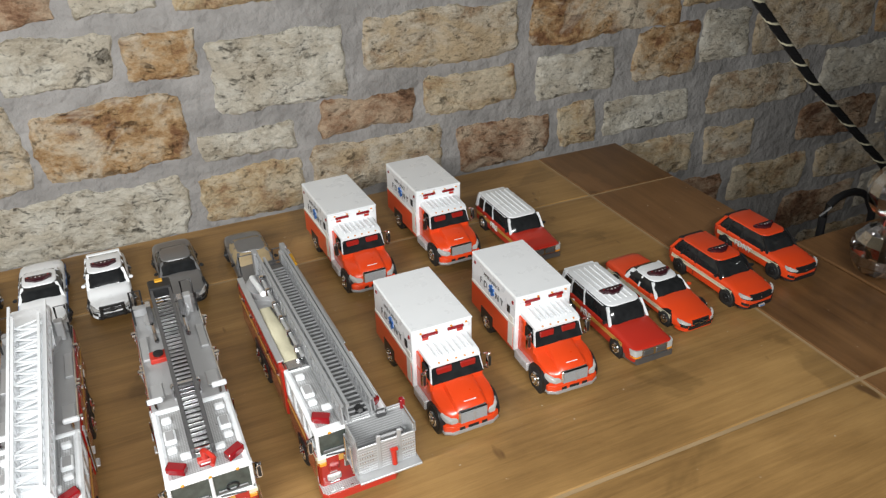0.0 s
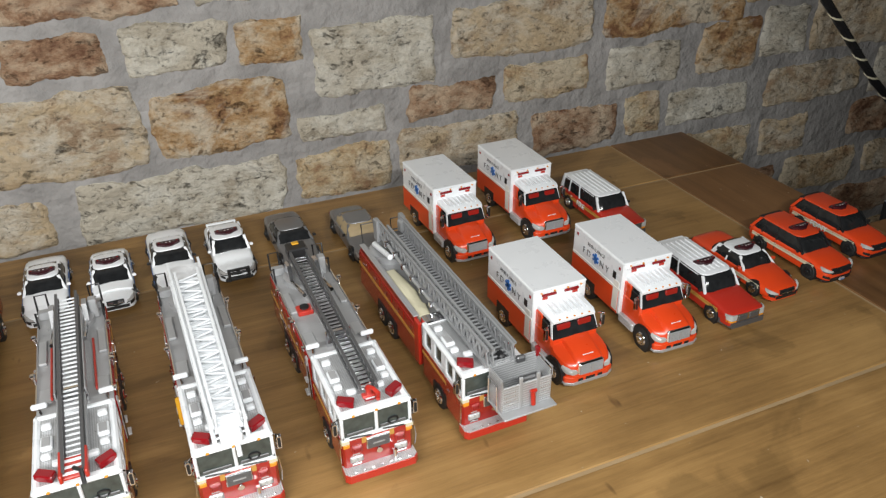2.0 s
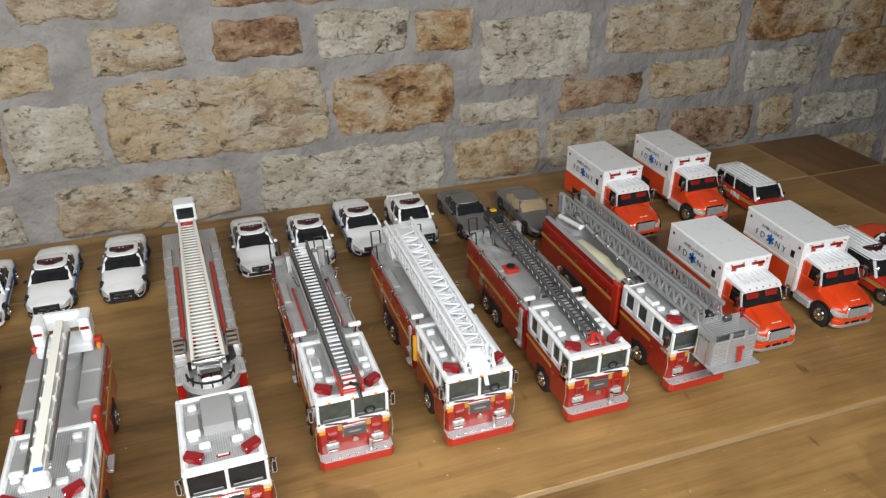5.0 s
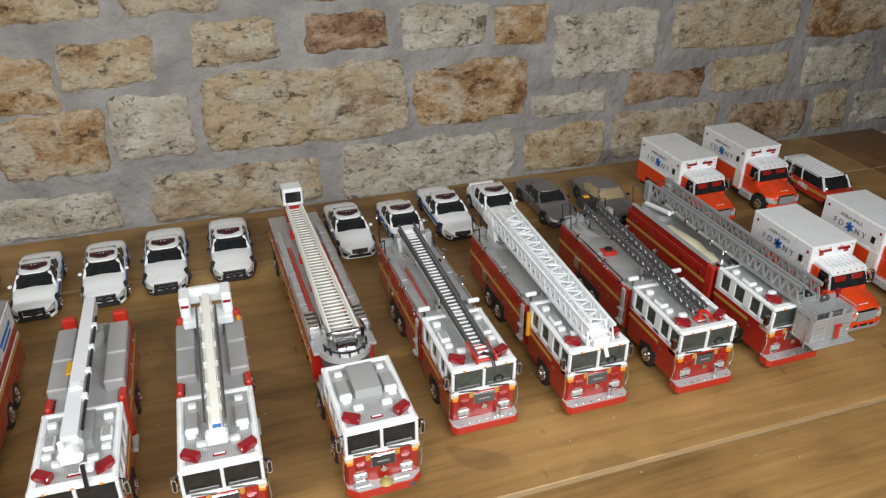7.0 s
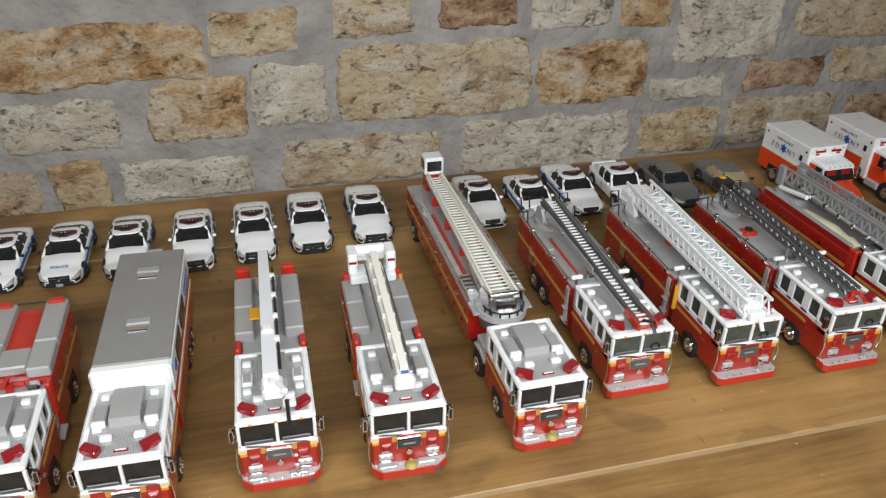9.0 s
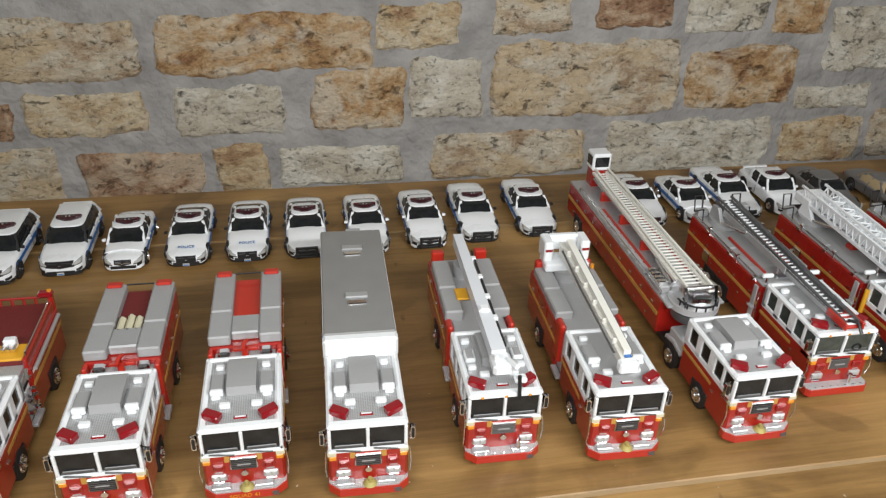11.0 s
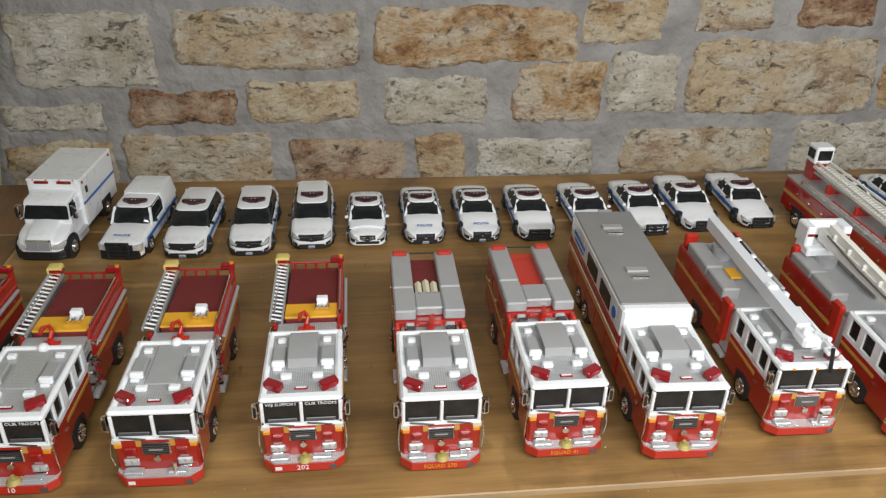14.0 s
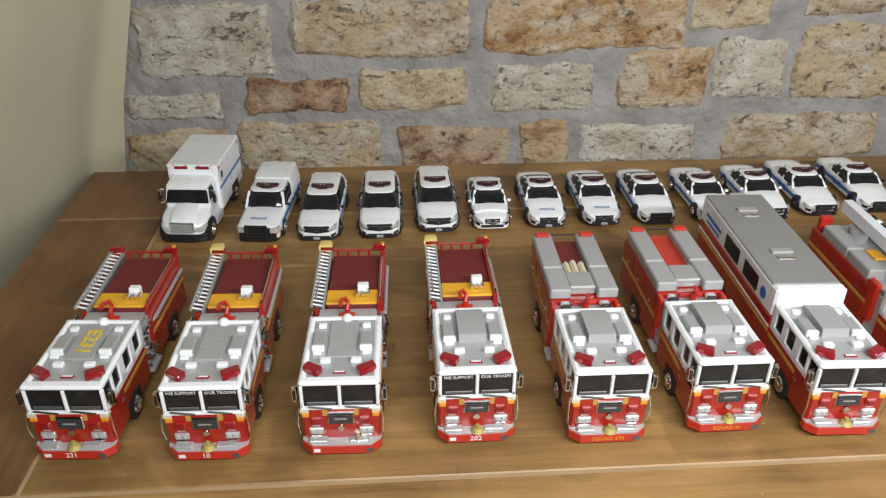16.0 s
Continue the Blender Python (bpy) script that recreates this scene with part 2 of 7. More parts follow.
def wood_material(name, along, light, mid, dark, rough=0.32):
    m = bpy.data.materials.new(name)
    m.use_nodes = True
    nt = m.node_tree
    p = nt.nodes["Principled BSDF"]
    p.inputs["Specular IOR Level"].default_value = 0.4
    tc = nt.nodes.new("ShaderNodeTexCoord")
    info = nt.nodes.new("ShaderNodeObjectInfo")
    off = nt.nodes.new("ShaderNodeVectorMath")
    off.operation = "SCALE"
    off.inputs[0].default_value = (5.0, 3.0, 2.0)
    nt.links.new(info.outputs["Random"], off.inputs["Scale"])
    add = nt.nodes.new("ShaderNodeVectorMath")
    nt.links.new(tc.outputs["Object"], add.inputs[0])
    nt.links.new(off.outputs["Vector"], add.inputs[1])
    mp = nt.nodes.new("ShaderNodeMapping")
    mp.inputs["Scale"].default_value = (0.9, 16.0, 3.0) if along == "x" else (16.0, 0.9, 3.0)
    nt.links.new(add.outputs["Vector"], mp.inputs["Vector"])
    grain = nt.nodes.new("ShaderNodeTexNoise")
    grain.inputs["Scale"].default_value, grain.inputs["Detail"].default_value = 7.0, 10
    grain.inputs["Roughness"].default_value, grain.inputs["Distortion"].default_value = 0.78, 0.25
    nt.links.new(mp.outputs["Vector"], grain.inputs["Vector"])
    patch = nt.nodes.new("ShaderNodeTexNoise")
    patch.inputs["Scale"].default_value, patch.inputs["Detail"].default_value = 11.0, 8
    nt.links.new(add.outputs["Vector"], patch.inputs["Vector"])
    ramp = nt.nodes.new("ShaderNodeValToRGB")
    el = ramp.color_ramp.elements
    el[0].position, el[0].color = 0.33, (*dark, 1)
    el[1].position, el[1].color = 0.66, (*light, 1)
    e = el.new(0.5)
    e.color = (*mid, 1)
    half = nt.nodes.new("ShaderNodeMix")
    half.inputs["Factor"].default_value = 0.5
    nt.links.new(grain.outputs["Fac"], half.inputs["A"])
    nt.links.new(patch.outputs["Fac"], half.inputs["B"])
    nt.links.new(half.outputs["Result"], ramp.inputs["Fac"])
    # dark worn blotches with a shape of their own
    blot = nt.nodes.new("ShaderNodeTexNoise")
    blot.inputs["Scale"].default_value, blot.inputs["Detail"].default_value = 7.5, 6
    blot.inputs["Distortion"].default_value = 1.2
    nt.links.new(add.outputs["Vector"], blot.inputs["Vector"])
    br = nt.nodes.new("ShaderNodeMapRange")
    br.inputs["From Min"].default_value, br.inputs["From Max"].default_value = 0.545, 0.575
    br.inputs["To Min"].default_value, br.inputs["To Max"].default_value = 1.06, 0.82
    nt.links.new(blot.outputs["Fac"], br.inputs["Value"])
    mul = nt.nodes.new("ShaderNodeMix")
    mul.data_type, mul.blend_type = "RGBA", "MULTIPLY"
    mul.inputs["Factor"].default_value = 1.0
    nt.links.new(ramp.outputs["Color"], mul.inputs["A"])
    nt.links.new(br.outputs["Result"], mul.inputs["B"])
    # small dents and scuffs, and pale dust specks
    last = mul.outputs["Result"]
    for scale, stretch, lo, hi, shade in ((95.0, (1.0, 0.35, 1.0), 0.715, 0.80, (0.12, 0.064, 0.026)), (230.0, (1.0, 1.0, 1.0), 0.75, 0.78, (0.46, 0.38, 0.28))):
        mm = nt.nodes.new("ShaderNodeMapping")
        mm.inputs["Scale"].default_value = stretch
        nt.links.new(add.outputs["Vector"], mm.inputs["Vector"])
        spot = nt.nodes.new("ShaderNodeTexNoise")
        spot.inputs["Scale"].default_value, spot.inputs["Detail"].default_value = scale, 2
        nt.links.new(mm.outputs["Vector"], spot.inputs["Vector"])
        cut = nt.nodes.new("ShaderNodeMapRange")
        cut.inputs["From Min"].default_value, cut.inputs["From Max"].default_value = lo, hi
        nt.links.new(spot.outputs["Fac"], cut.inputs["Value"])
        lay_on = nt.nodes.new("ShaderNodeMix")
        lay_on.data_type = "RGBA"
        lay_on.inputs["B"].default_value = (*shade, 1)
        nt.links.new(cut.outputs["Result"], lay_on.inputs["Factor"])
        nt.links.new(last, lay_on.inputs["A"])
        last = lay_on.outputs["Result"]
    nt.links.new(last, p.inputs["Base Color"])
    rr = nt.nodes.new("ShaderNodeMapRange")
    rr.inputs["To Min"].default_value, rr.inputs["To Max"].default_value = rough * 0.8, rough * 1.4
    nt.links.new(patch.outputs["Fac"], rr.inputs["Value"])
    nt.links.new(rr.outputs["Result"], p.inputs["Roughness"])
    b = nt.nodes.new("ShaderNodeBump")
    b.inputs["Strength"].default_value, b.inputs["Distance"].default_value = 0.12, 0.001
    nt.links.new(grain.outputs["Fac"], b.inputs["Height"])
    nt.links.new(b.outputs["Normal"], p.inputs["Normal"])
    return m


WOOD_X = wood_material("oak_long_grain", "x", (0.410, 0.246, 0.092), (0.272, 0.156, 0.056), (0.112, 0.059, 0.021))
# redder end boards, darkened in colour for the weaker light at the table ends
WOOD_Y_DIM = wood_material("oak_cross_grain_dimmed", "y", (0.250, 0.130, 0.053), (0.172, 0.085, 0.033), (0.078, 0.037, 0.015))
INLAY = material("pale_wood_inlay", (0.36, 0.25, 0.135), 0.5, vary=0.25, vary_scale=40, bump=0.2)


def glass_material(name):
    m = bpy.data.materials.new(name)
    m.use_nodes = True
    p = m.node_tree.nodes["Principled BSDF"]
    p.inputs["Transmission Weight"].default_value = 1.0
    p.inputs["Roughness"].default_value = 0.0
    p.inputs["IOR"].default_value = 1.52
    return m


CRYSTAL = glass_material("cut_crystal")
CRYSTAL.node_tree.nodes["Principled BSDF"].inputs["Metallic"].default_value = 0.45
CRYSTAL.node_tree.nodes["Principled BSDF"].inputs["Base Color"].default_value = (0.92, 0.93, 0.95, 1)


# ---- builders ----
def part(name, bm, mat, parent=None, label=""):
    """Links a bmesh as one mesh object under a thing."""
    bmesh.ops.recalc_face_normals(bm, faces=bm.faces)
    for f in bm.faces:
        f.smooth = True
    for e in bm.edges:
        if len(e.link_faces) == 2 and e.calc_face_angle(0) > 0.6:
            e.smooth = False
    me = bpy.data.meshes.new(name)
    bm.to_mesh(me)
    bm.free()
    me.materials.append(mat)
    ob = new(name, me)
    ob.parent = parent
    if label:
        ob["label"] = label
    return ob


def again(ob, x=0.0, y=0.0, z=0.0):
    """The same part once more, moved, on the same mesh."""
    o = ob.copy()
    scene.collection.objects.link(o)
    o.location = (ob.location.x + x, ob.location.y + y, ob.location.z + z)
    return o


def thing(name, label, category, group="", kind=""):
    return tagged(new(name), label, category, group, kind)


def box(bm, x0, x1, y0, y1, z0, z1, b=0.0, m=None):
    """A box with chamfered edges."""
    c = Vector(((x0 + x1) / 2, (y0 + y1) / 2, (z0 + z1) / 2))
    h = Vector((abs(x1 - x0) / 2, abs(y1 - y0) / 2, abs(z1 - z0) / 2))
    b = min(b, min(h) * 0.9)
    vs = []
    for sx in (-1, 1):
        for sy in (-1, 1):
            for sz in (-1, 1):
                if b <= 0:
                    pts = [(h.x, h.y, h.z)]
                else:
                    pts = [(h.x, h.y - b, h.z - b), (h.x - b, h.y, h.z - b), (h.x - b, h.y - b, h.z)]
                for p in pts:
                    v = c + Vector((p[0] * sx, p[1] * sy, p[2] * sz))
                    vs.append(bm.verts.new(m @ v if m else v))
    bmesh.ops.convex_hull(bm, input=vs)
    return bm


def hull(bm, pts):
    bmesh.ops.convex_hull(bm, input=[bm.verts.new(p) for p in pts])
    return bm


def boxes(*dims, b=0.0):
    bm = bmesh.new()
    for d in dims:
        box(bm, *d, b=b)
    return bm


def rod(bm, p, q, r, n=8, r2=None):
    """A round bar from p to q."""
    p, q = Vector(p), Vector(q)
    turn = (q - p).to_track_quat("Z", "Y").to_matrix().to_4x4()
    bmesh.ops.create_cone(bm, cap_ends=True, segments=n, radius1=r, radius2=r if r2 is None else r2, depth=(q - p).length, matrix=Matrix.Translation((p + q) / 2) @ turn)
    return bm


def tube(bm, pts, r, n=6):
    """A bent round bar through the points."""
    pts = [Vector(p) for p in pts]
    rings = []
    for i, p in enumerate(pts):
        d = (pts[min(i + 1, len(pts) - 1)] - pts[max(i - 1, 0)]).normalized()
        side = d.cross(Vector((0.31, 0.17, 0.93))).normalized()
        up = side.cross(d)
        rings.append([bm.verts.new(p + r * (math.cos(2 * math.pi * k / n) * side + math.sin(2 * math.pi * k / n) * up)) for k in range(n)])
    for a, c in zip(rings, rings[1:]):
        for k in range(n):
            bm.faces.new((a[k], a[(k + 1) % n], c[(k + 1) % n], c[k]))
    bm.faces.new(rings[0])
    bm.faces.new(list(reversed(rings[-1])))
    return bm


def loft(bm, rings, axis="y", seg=3):
    """Skins rounded rectangles. axis y: rows of (y, x0, x1, z0, z1, r); axis z: rows of (z, x0, x1, y0, y1, r)."""
    loops = []
    for s, a0, a1, b0, b1, r in rings:
        r = min(r, (a1 - a0) * 0.49, (b1 - b0) * 0.49)
        loop = []
        for ca, cb, start in ((a1 - r, b1 - r, 0), (a0 + r, b1 - r, 90), (a0 + r, b0 + r, 180), (a1 - r, b0 + r, 270)):
            for k in range(seg + 1):
                g = radians(start + 90 * k / seg)
                a, c = ca + r * math.cos(g), cb + r * math.sin(g)
                loop.append(bm.verts.new((a, s, c) if axis == "y" else (a, c, s)))
        loops.append(loop)
    n = len(loops[0])
    for p, q in zip(loops, loops[1:]):
        for k in range(n):
            bm.faces.new((p[k], p[(k + 1) % n], q[(k + 1) % n], q[k]))
    bm.faces.new(loops[0])
    bm.faces.new(list(reversed(loops[-1])))
    return bm


def letters(text, size, mat, parent, m, label="", name="lettering", weight=0.0):
    """Flat writing as a mesh part."""
    cu = bpy.data.curves.new("writing", "FONT")
    cu.body, cu.size, cu.align_x, cu.align_y, cu.extrude = text, size, "CENTER", "CENTER", size * 0.02
    cu.resolution_u = 2
    cu.offset = size * weight
    tmp = new("writing", cu)
    bpy.context.view_layer.update()
    me = bpy.data.meshes.new_from_object(tmp.evaluated_get(bpy.context.evaluated_depsgraph_get()))
    bpy.data.objects.remove(tmp)
    bpy.data.curves.remove(cu)
    me.materials.clear()
    me.materials.append(mat)
    ob = new(name, me)
    ob.parent = parent
    ob.matrix_basis = m
    if label:
        ob["label"] = label
    return ob


FACE_FRONT = pose(0, 0, 0, 90, 0, 0)


# ---- the wall ----
PERIOD = 0.903


def stone(width, height, seed, depth=0.0055):
    """One rough wall stone, centred, its face towards -y."""
    bm = bmesh.new()
    width, height = width + 0.003, height + 0.003
    nx, nz = max(10, int(width / 0.0028)), max(9, int(height / 0.0028))
    grid = {}
    for i in range(nx + 1):
        for k in range(nz + 1):
            u, v = 2 * i / nx - 1, 2 * k / nz - 1
            # squarish outline with rounded, wandering corners
            cu, cv = u * math.sqrt(1 - 0.10 * v ** 6), v * math.sqrt(1 - 0.10 * u ** 6)
            wob = Vector((cu * width * 9, seed * 3.7, cv * height * 9))
            dx = noise.noise(wob * 1.3) * 0.006 + noise.noise(wob * 5) * 0.0030 + noise.noise(wob * 13) * 0.0020
            dz = noise.noise(wob * 1.3 + Vector((9, 4, 2))) * 0.005 + noise.noise(wob * 4 + Vector((3, 8, 1))) * 0.003 + noise.noise(wob * 13 + Vector((6, 2, 7))) * 0.0020
            x, z = cu * width / 2 + dx * abs(u), cv * height / 2 + dz * abs(v)
            edge = min((1 - abs(u)) * width / 2, (1 - abs(v)) * height / 2)
            rise = min(1.0, edge / 0.0045) ** 0.6
            rough = noise.fractal(Vector((x * 60, seed * 5.1, z * 60)), 0.8, 2.0, 5)
            y = 0.0022 - rise * (depth + 0.0024 * rough) if edge > 1e-6 else 0.0022
            grid[i, k] = bm.verts.new((x, y, z))
    for i in range(nx):
        for k in range(nz):
            bm.faces.new((grid[i, k], grid[i + 1, k], grid[i + 1, k + 1], grid[i, k + 1]))
    return bm


wall_north = part("wall_north", boxes((-2.6, 2.6, 0.0, 0.15, 0.0, 2.45)), MORTAR)
tagged(wall_north, "wall of rough sandstone blocks in wide grey mortar", "wall", kind="structure")

ROW_A = [(-0.708, -0.618, "tan"), (-0.610, -0.482, "cream"), (-0.464, -0.364, "brown"), (-0.351, -0.308, "tan"), (-0.298, -0.188, "grey"), (-0.160, -0.009, "cream"), (0.007, 0.181, "grey")]
ROW_B = [(-0.703, -0.621, "grey"), (-0.598, -0.511, "brown"), (-0.500, -0.402, "tan"), (-0.384, -0.289, "grey"), (-0.266, -0.184, "orange"), (-0.181, -0.114, "grey"), (-0.106, 0.074, "cream"), (0.082, 0.192, "orange")]
ROW_C = [(-0.685, -0.569, "grey"), (-0.555, -0.402, "cream"), (-0.387, -0.215, "orange"), (-0.207, -0.137, "tan"), (-0.107, -0.039, "cream"), (-0.015, 0.057, "brown"), (0.070, 0.150, "grey"), (0.156, 0.212, "orange")]
ROW_D = [(-0.700, -0.600, "tan"), (-0.585, -0.470, "cream"), (-0.455, -0.330, "grey"), (-0.315, -0.170, "tan"), (-0.155, -0.080, "cream"), (-0.010, 0.116, "brown"), (0.084 + 0.045, 0.190, "grey")]
ROW_E = [(-0.690, -0.540, "orange"), (-0.525, -0.440, "grey"), (-0.425, -0.260, "cream"), (-0.245, -0.120, "brown"), (-0.105, 0.020, "tan"), (0.035, 0.195, "cream")]
HEIGHTS_A = [(0.722, 0.766), (0.722, 0.773), (0.722, 0.765), (0.724, 0.768), (0.723, 0.763), (0.722, 0.770), (0.718, 0.773)]
HEIGHTS_B = [(0.777, 0.802), (0.781, 0.813), (0.783, 0.818), (0.777, 0.821), (0.779, 0.832), (0.783, 0.838), (0.781, 0.852), (0.784, 0.842)]
HEIGHTS_C = [(0.816, 0.879), (0.830, 0.879), (0.832, 0.880), (0.850, 0.888), (0.860, 0.895), (0.862, 0.894), (0.855, 0.894), (0.853, 0.890)]


def lay(row, heights, first):
    """Lays a course of stones, repeated along the wall."""
    for n, (x0, x1, kind) in enumerate(row):
        z0, z1 = heights[n] if isinstance(heights, list) else heights
        ob = part("stone", stone(x1 - x0, z1 - z0, first + n), STONE[kind], wall_north)
        for lap in (-1, 0, 1):
            o = ob if lap == 0 else again(ob)
            x = (x0 + x1) / 2 + lap * PERIOD
            o.location = (x, 0, (z0 + z1) / 2 + 0.009 * (x + 0.3))


lay(ROW_A, HEIGHTS_A, 1)
lay(ROW_B, HEIGHTS_B, 11)
lay(ROW_C, HEIGHTS_C, 21)
lay(ROW_D, (0.904, 0.955), 31)
lay(ROW_E, (0.968, 1.02), 41)
lay(ROW_D, (0.662, 0.708), 51)
lay(ROW_E, (0.600, 0.648), 61)
lay(ROW_D, (0.540, 0.588), 71)
lay(ROW_E, (0.470, 0.526), 81)

# unseen walls and ceiling, added to close the room and hold bounced light down
tagged(part("wall_south", boxes((-2.6, 2.6, -3.15, -3.0, 0, 2.45)), LOW_BOUNCE_PLASTER), "unseen dark wall closing the room", "wall", kind="structure")
tagged(part("wall_east", boxes((2.6, 2.75, -3.15, 0.15, 0, 2.45)), LOW_BOUNCE_PLASTER), "unseen dark wall closing the room", "wall", kind="structure")
tagged(part("wall_west", boxes((-2.75, -2.6, -3.15, 0.15, 0, 2.45)), LOW_BOUNCE_PLASTER), "unseen dark wall closing the room", "wall", kind="structure")
tagged(part("floor", boxes((-2.75, 2.75, -3.15, 0.15, -0.1, 0.0)), FLOOR), "dark brown floor", "floor", kind="structure")
tagged(part("ceiling", boxes((-2.75, 2.75, -3.15, 0.15, 2.45, 2.55)), LOW_BOUNCE_PLASTER), "unseen dark ceiling closing the room", "ceiling", kind="structure")

# ---- the table ----
XL, XA, XB, XR = -0.722, -0.643, 0.494, 0.582
YF, YA, YB, YK = -0.505, -0.412, -0.142, -0.055
G = 0.0012
table = thing("table", "brown wooden table with pale joint lines between its boards", "table")
for i, (x0, x1) in enumerate(((XL, XA), (XA, XB), (XB, XR))):
    for k, (y0, y1) in enumerate(((YF, YA), (YA, YB), (YB, YK))):
        bm = boxes((x0 + (G if i else 0), x1 - (G if i < 2 else 0), y0 + (G if k else 0), y1 - (G if k < 2 else 0), TZ - 0.028, TZ), b=0.0006)
        part("board", bm, WOOD_X if i == 1 else WOOD_Y_DIM, table)
for x in (XA, XB):
    part("joint", boxes((x - G, x + G, YF, YK, TZ - 0.02, TZ - 0.0007)), INLAY, table, "pale joint line")
for y in (YA, YB):
    part("joint", boxes((XL, XA - G, y - G, y + G, TZ - 0.02, TZ - 0.0007), (XA + G, XB - G, y - G, y + G, TZ - 0.02, TZ - 0.0007), (XB + G, XR, y - G, y + G, TZ - 0.02, TZ - 0.0007)), INLAY, table, "pale joint line")
for x in (XL + 0.05, XR - 0.05):
    for y in (YF + 0.05, YK - 0.05):
        part("leg", boxes((x - 0.03, x + 0.03, y - 0.03, y + 0.03, 0, TZ - 0.028), b=0.004), WOOD_Y_DIM, table)
part("apron", boxes((XL + 0.04, XR - 0.04, YF + 0.03, YF + 0.05, TZ - 0.11, TZ - 0.028), b=0.002), WOOD_X, table)
part("apron", boxes((XL + 0.04, XR - 0.04, YK - 0.05, YK - 0.03, TZ - 0.11, TZ - 0.028), b=0.002), WOOD_X, table)

side_table = thing("side_table", "brown wooden side table standing against the end of the table", "table")
part("tabletop", boxes((XR + 0.004, XR + 0.46, -0.80, -0.277, TZ - 0.028, TZ - 0.001), b=0.001), WOOD_Y_DIM, side_table)
for x in (XR + 0.05, XR + 0.41):
    for y in (-0.75, -0.33):
        part("leg", boxes((x - 0.02, x + 0.02, y - 0.02, y + 0.02, 0, TZ - 0.028), b=0.003), WOOD_Y_DIM, side_table)

# ---- curtain ----
bm = bmesh.new()
cols, rows_n = 180, 90
grid = {}
for i in range(cols + 1):
    for k in range(rows_n + 1):
        u, z = i / cols, 0.02 + 1.9 * k / rows_n
        # the cloth runs left along the wall and then forward; its folds drift sideways towards the top
        lean = 0.16 * (z - 0.75) + 0.10 * max(0.0, z - 0.80)
        x = -0.704 - 0.30 * u + lean * (1 - 0.3 * u)
        s = u * 2 * math.pi * 5.0 + 2.4 + 8.0 * (z - 0.75) + 0.5 * math.sin(6 * z) + 0.4 * math.sin(9 * u + 3 * z)
        swell = 0.75 + 0.25 * math.sin(5 * z + 7 * u)
        fold = math.sin(s) + 0.22 * math.sin(2 * s + 1.0 + 2 * z)
        y = -0.026 - 0.45 * u ** 1.5 - min(1.0, u / 0.24) * 0.027 * swell * (1.25 + fold)
        grid[i, k] = bm.verts.new((x + 0.012 * math.cos(s) * min(1.0, u / 0.24), min(y, -0.012), z))
for i in range(cols):
    for k in range(rows_n):
        bm.faces.new((grid[i, k], grid[i + 1, k], grid[i + 1, k + 1], grid[i, k + 1]))
bmesh.ops.solidify(bm, geom=bm.faces[:], thickness=0.002)
tagged(part("curtain", bm, FABRIC), "cream fabric curtain hanging in soft folds beside the table", "curtain")

# ---- crystal lamp and cables ----
lamp = thing("crystal_lamp", "table lamp with a stem of stacked faceted crystal balls", "lamp")
LX, LY = 0.596, -0.338
rnd = random.Random(5)
for n, (r, z) in enumerate(((0.0205, 0.0205), (0.0195, 0.0640), (0.0190, 0.1060), (0.0185, 0.146))):
    bm = bmesh.new()
    bmesh.ops.create_uvsphere(bm, u_segments=12, v_segments=8, radius=r)
    ball = part("crystal_ball", bm, CRYSTAL, lamp, "clear faceted crystal ball")
    for f in ball.data.polygons:
        f.use_smooth = False
    ball.location = (LX, LY, TZ + z)
    part("collar", rod(bmesh.new(), (LX, LY, TZ + z + r - 0.002), (LX, LY, TZ + z + r + 0.004), 0.006, 16), CHROME, lamp, "small chrome collar")

cord = thing("twisted_cord", "black cord with white flecks twisted round it, hanging down", "cord")
WAY = [(0.50, -0.004, 1.13), (0.53, -0.03, 1.08), (0.60, -0.09, 0.985), (0.688, -0.10, 0.883), (0.785, -0.10, 0.791), (0.923, -0.10, 0.678), (1.08, -0.10, 0.52), (1.20, -0.10, 0.28), (1.26, -0.10, 0.005)]
pts = []
for a, c in zip(WAY, WAY[1:]):
    pts += [Vector(a).lerp(Vector(c), f / 8) for f in range(8)]
part("hook", rod(bmesh.new(), (0.50, 0.02, 1.13), (0.50, -0.012, 1.13), 0.004, 10), CHROME, cord, "wall hook")
part("core", tube(bmesh.new(), pts, 0.0042, 8), BLACK, cord)
for n in range(2):
    twist = []
    for k in range(len(pts) * 4 - 4):
        a, f = divmod(k, 4)
        p = pts[a].lerp(pts[a + 1], f / 4)
        g = k * 0.80 + n * math.pi
        d = (pts[a + 1] - pts[a]).normalized()
        s1 = d.cross(Vector((0, 1, 0))).normalized()
        twist.append(p + 0.0036 * (math.cos(g) * s1 + math.sin(g) * Vector((0, 1, 0))))
    part("strand", tube(bmesh.new(), twist, 0.0014, 5), CREAM if n else BLACK, cord, "pale strand" if n else "")
cable = bmesh.new()
tube(cable, [(0.648, -0.25, 0.60), (0.647, -0.25, 0.729), (0.646, -0.25, 0.744), (0.650, -0.25, 0.753), (0.657, -0.25, 0.758), (0.666, -0.25, 0.760), (0.675, -0.25, 0.760), (0.685, -0.25, 0.757), (0.694, -0.25, 0.752), (0.705, -0.25, 0.735), (0.71, -0.25, 0.69), (0.72, -0.24, 0.40), (0.74, -0.22, 0.004), (0.90, -0.2, 0.004)], 0.0032, 8)
tagged(part("power_cable", cable, BLACK), "black power cable looping behind the side table", "cable")

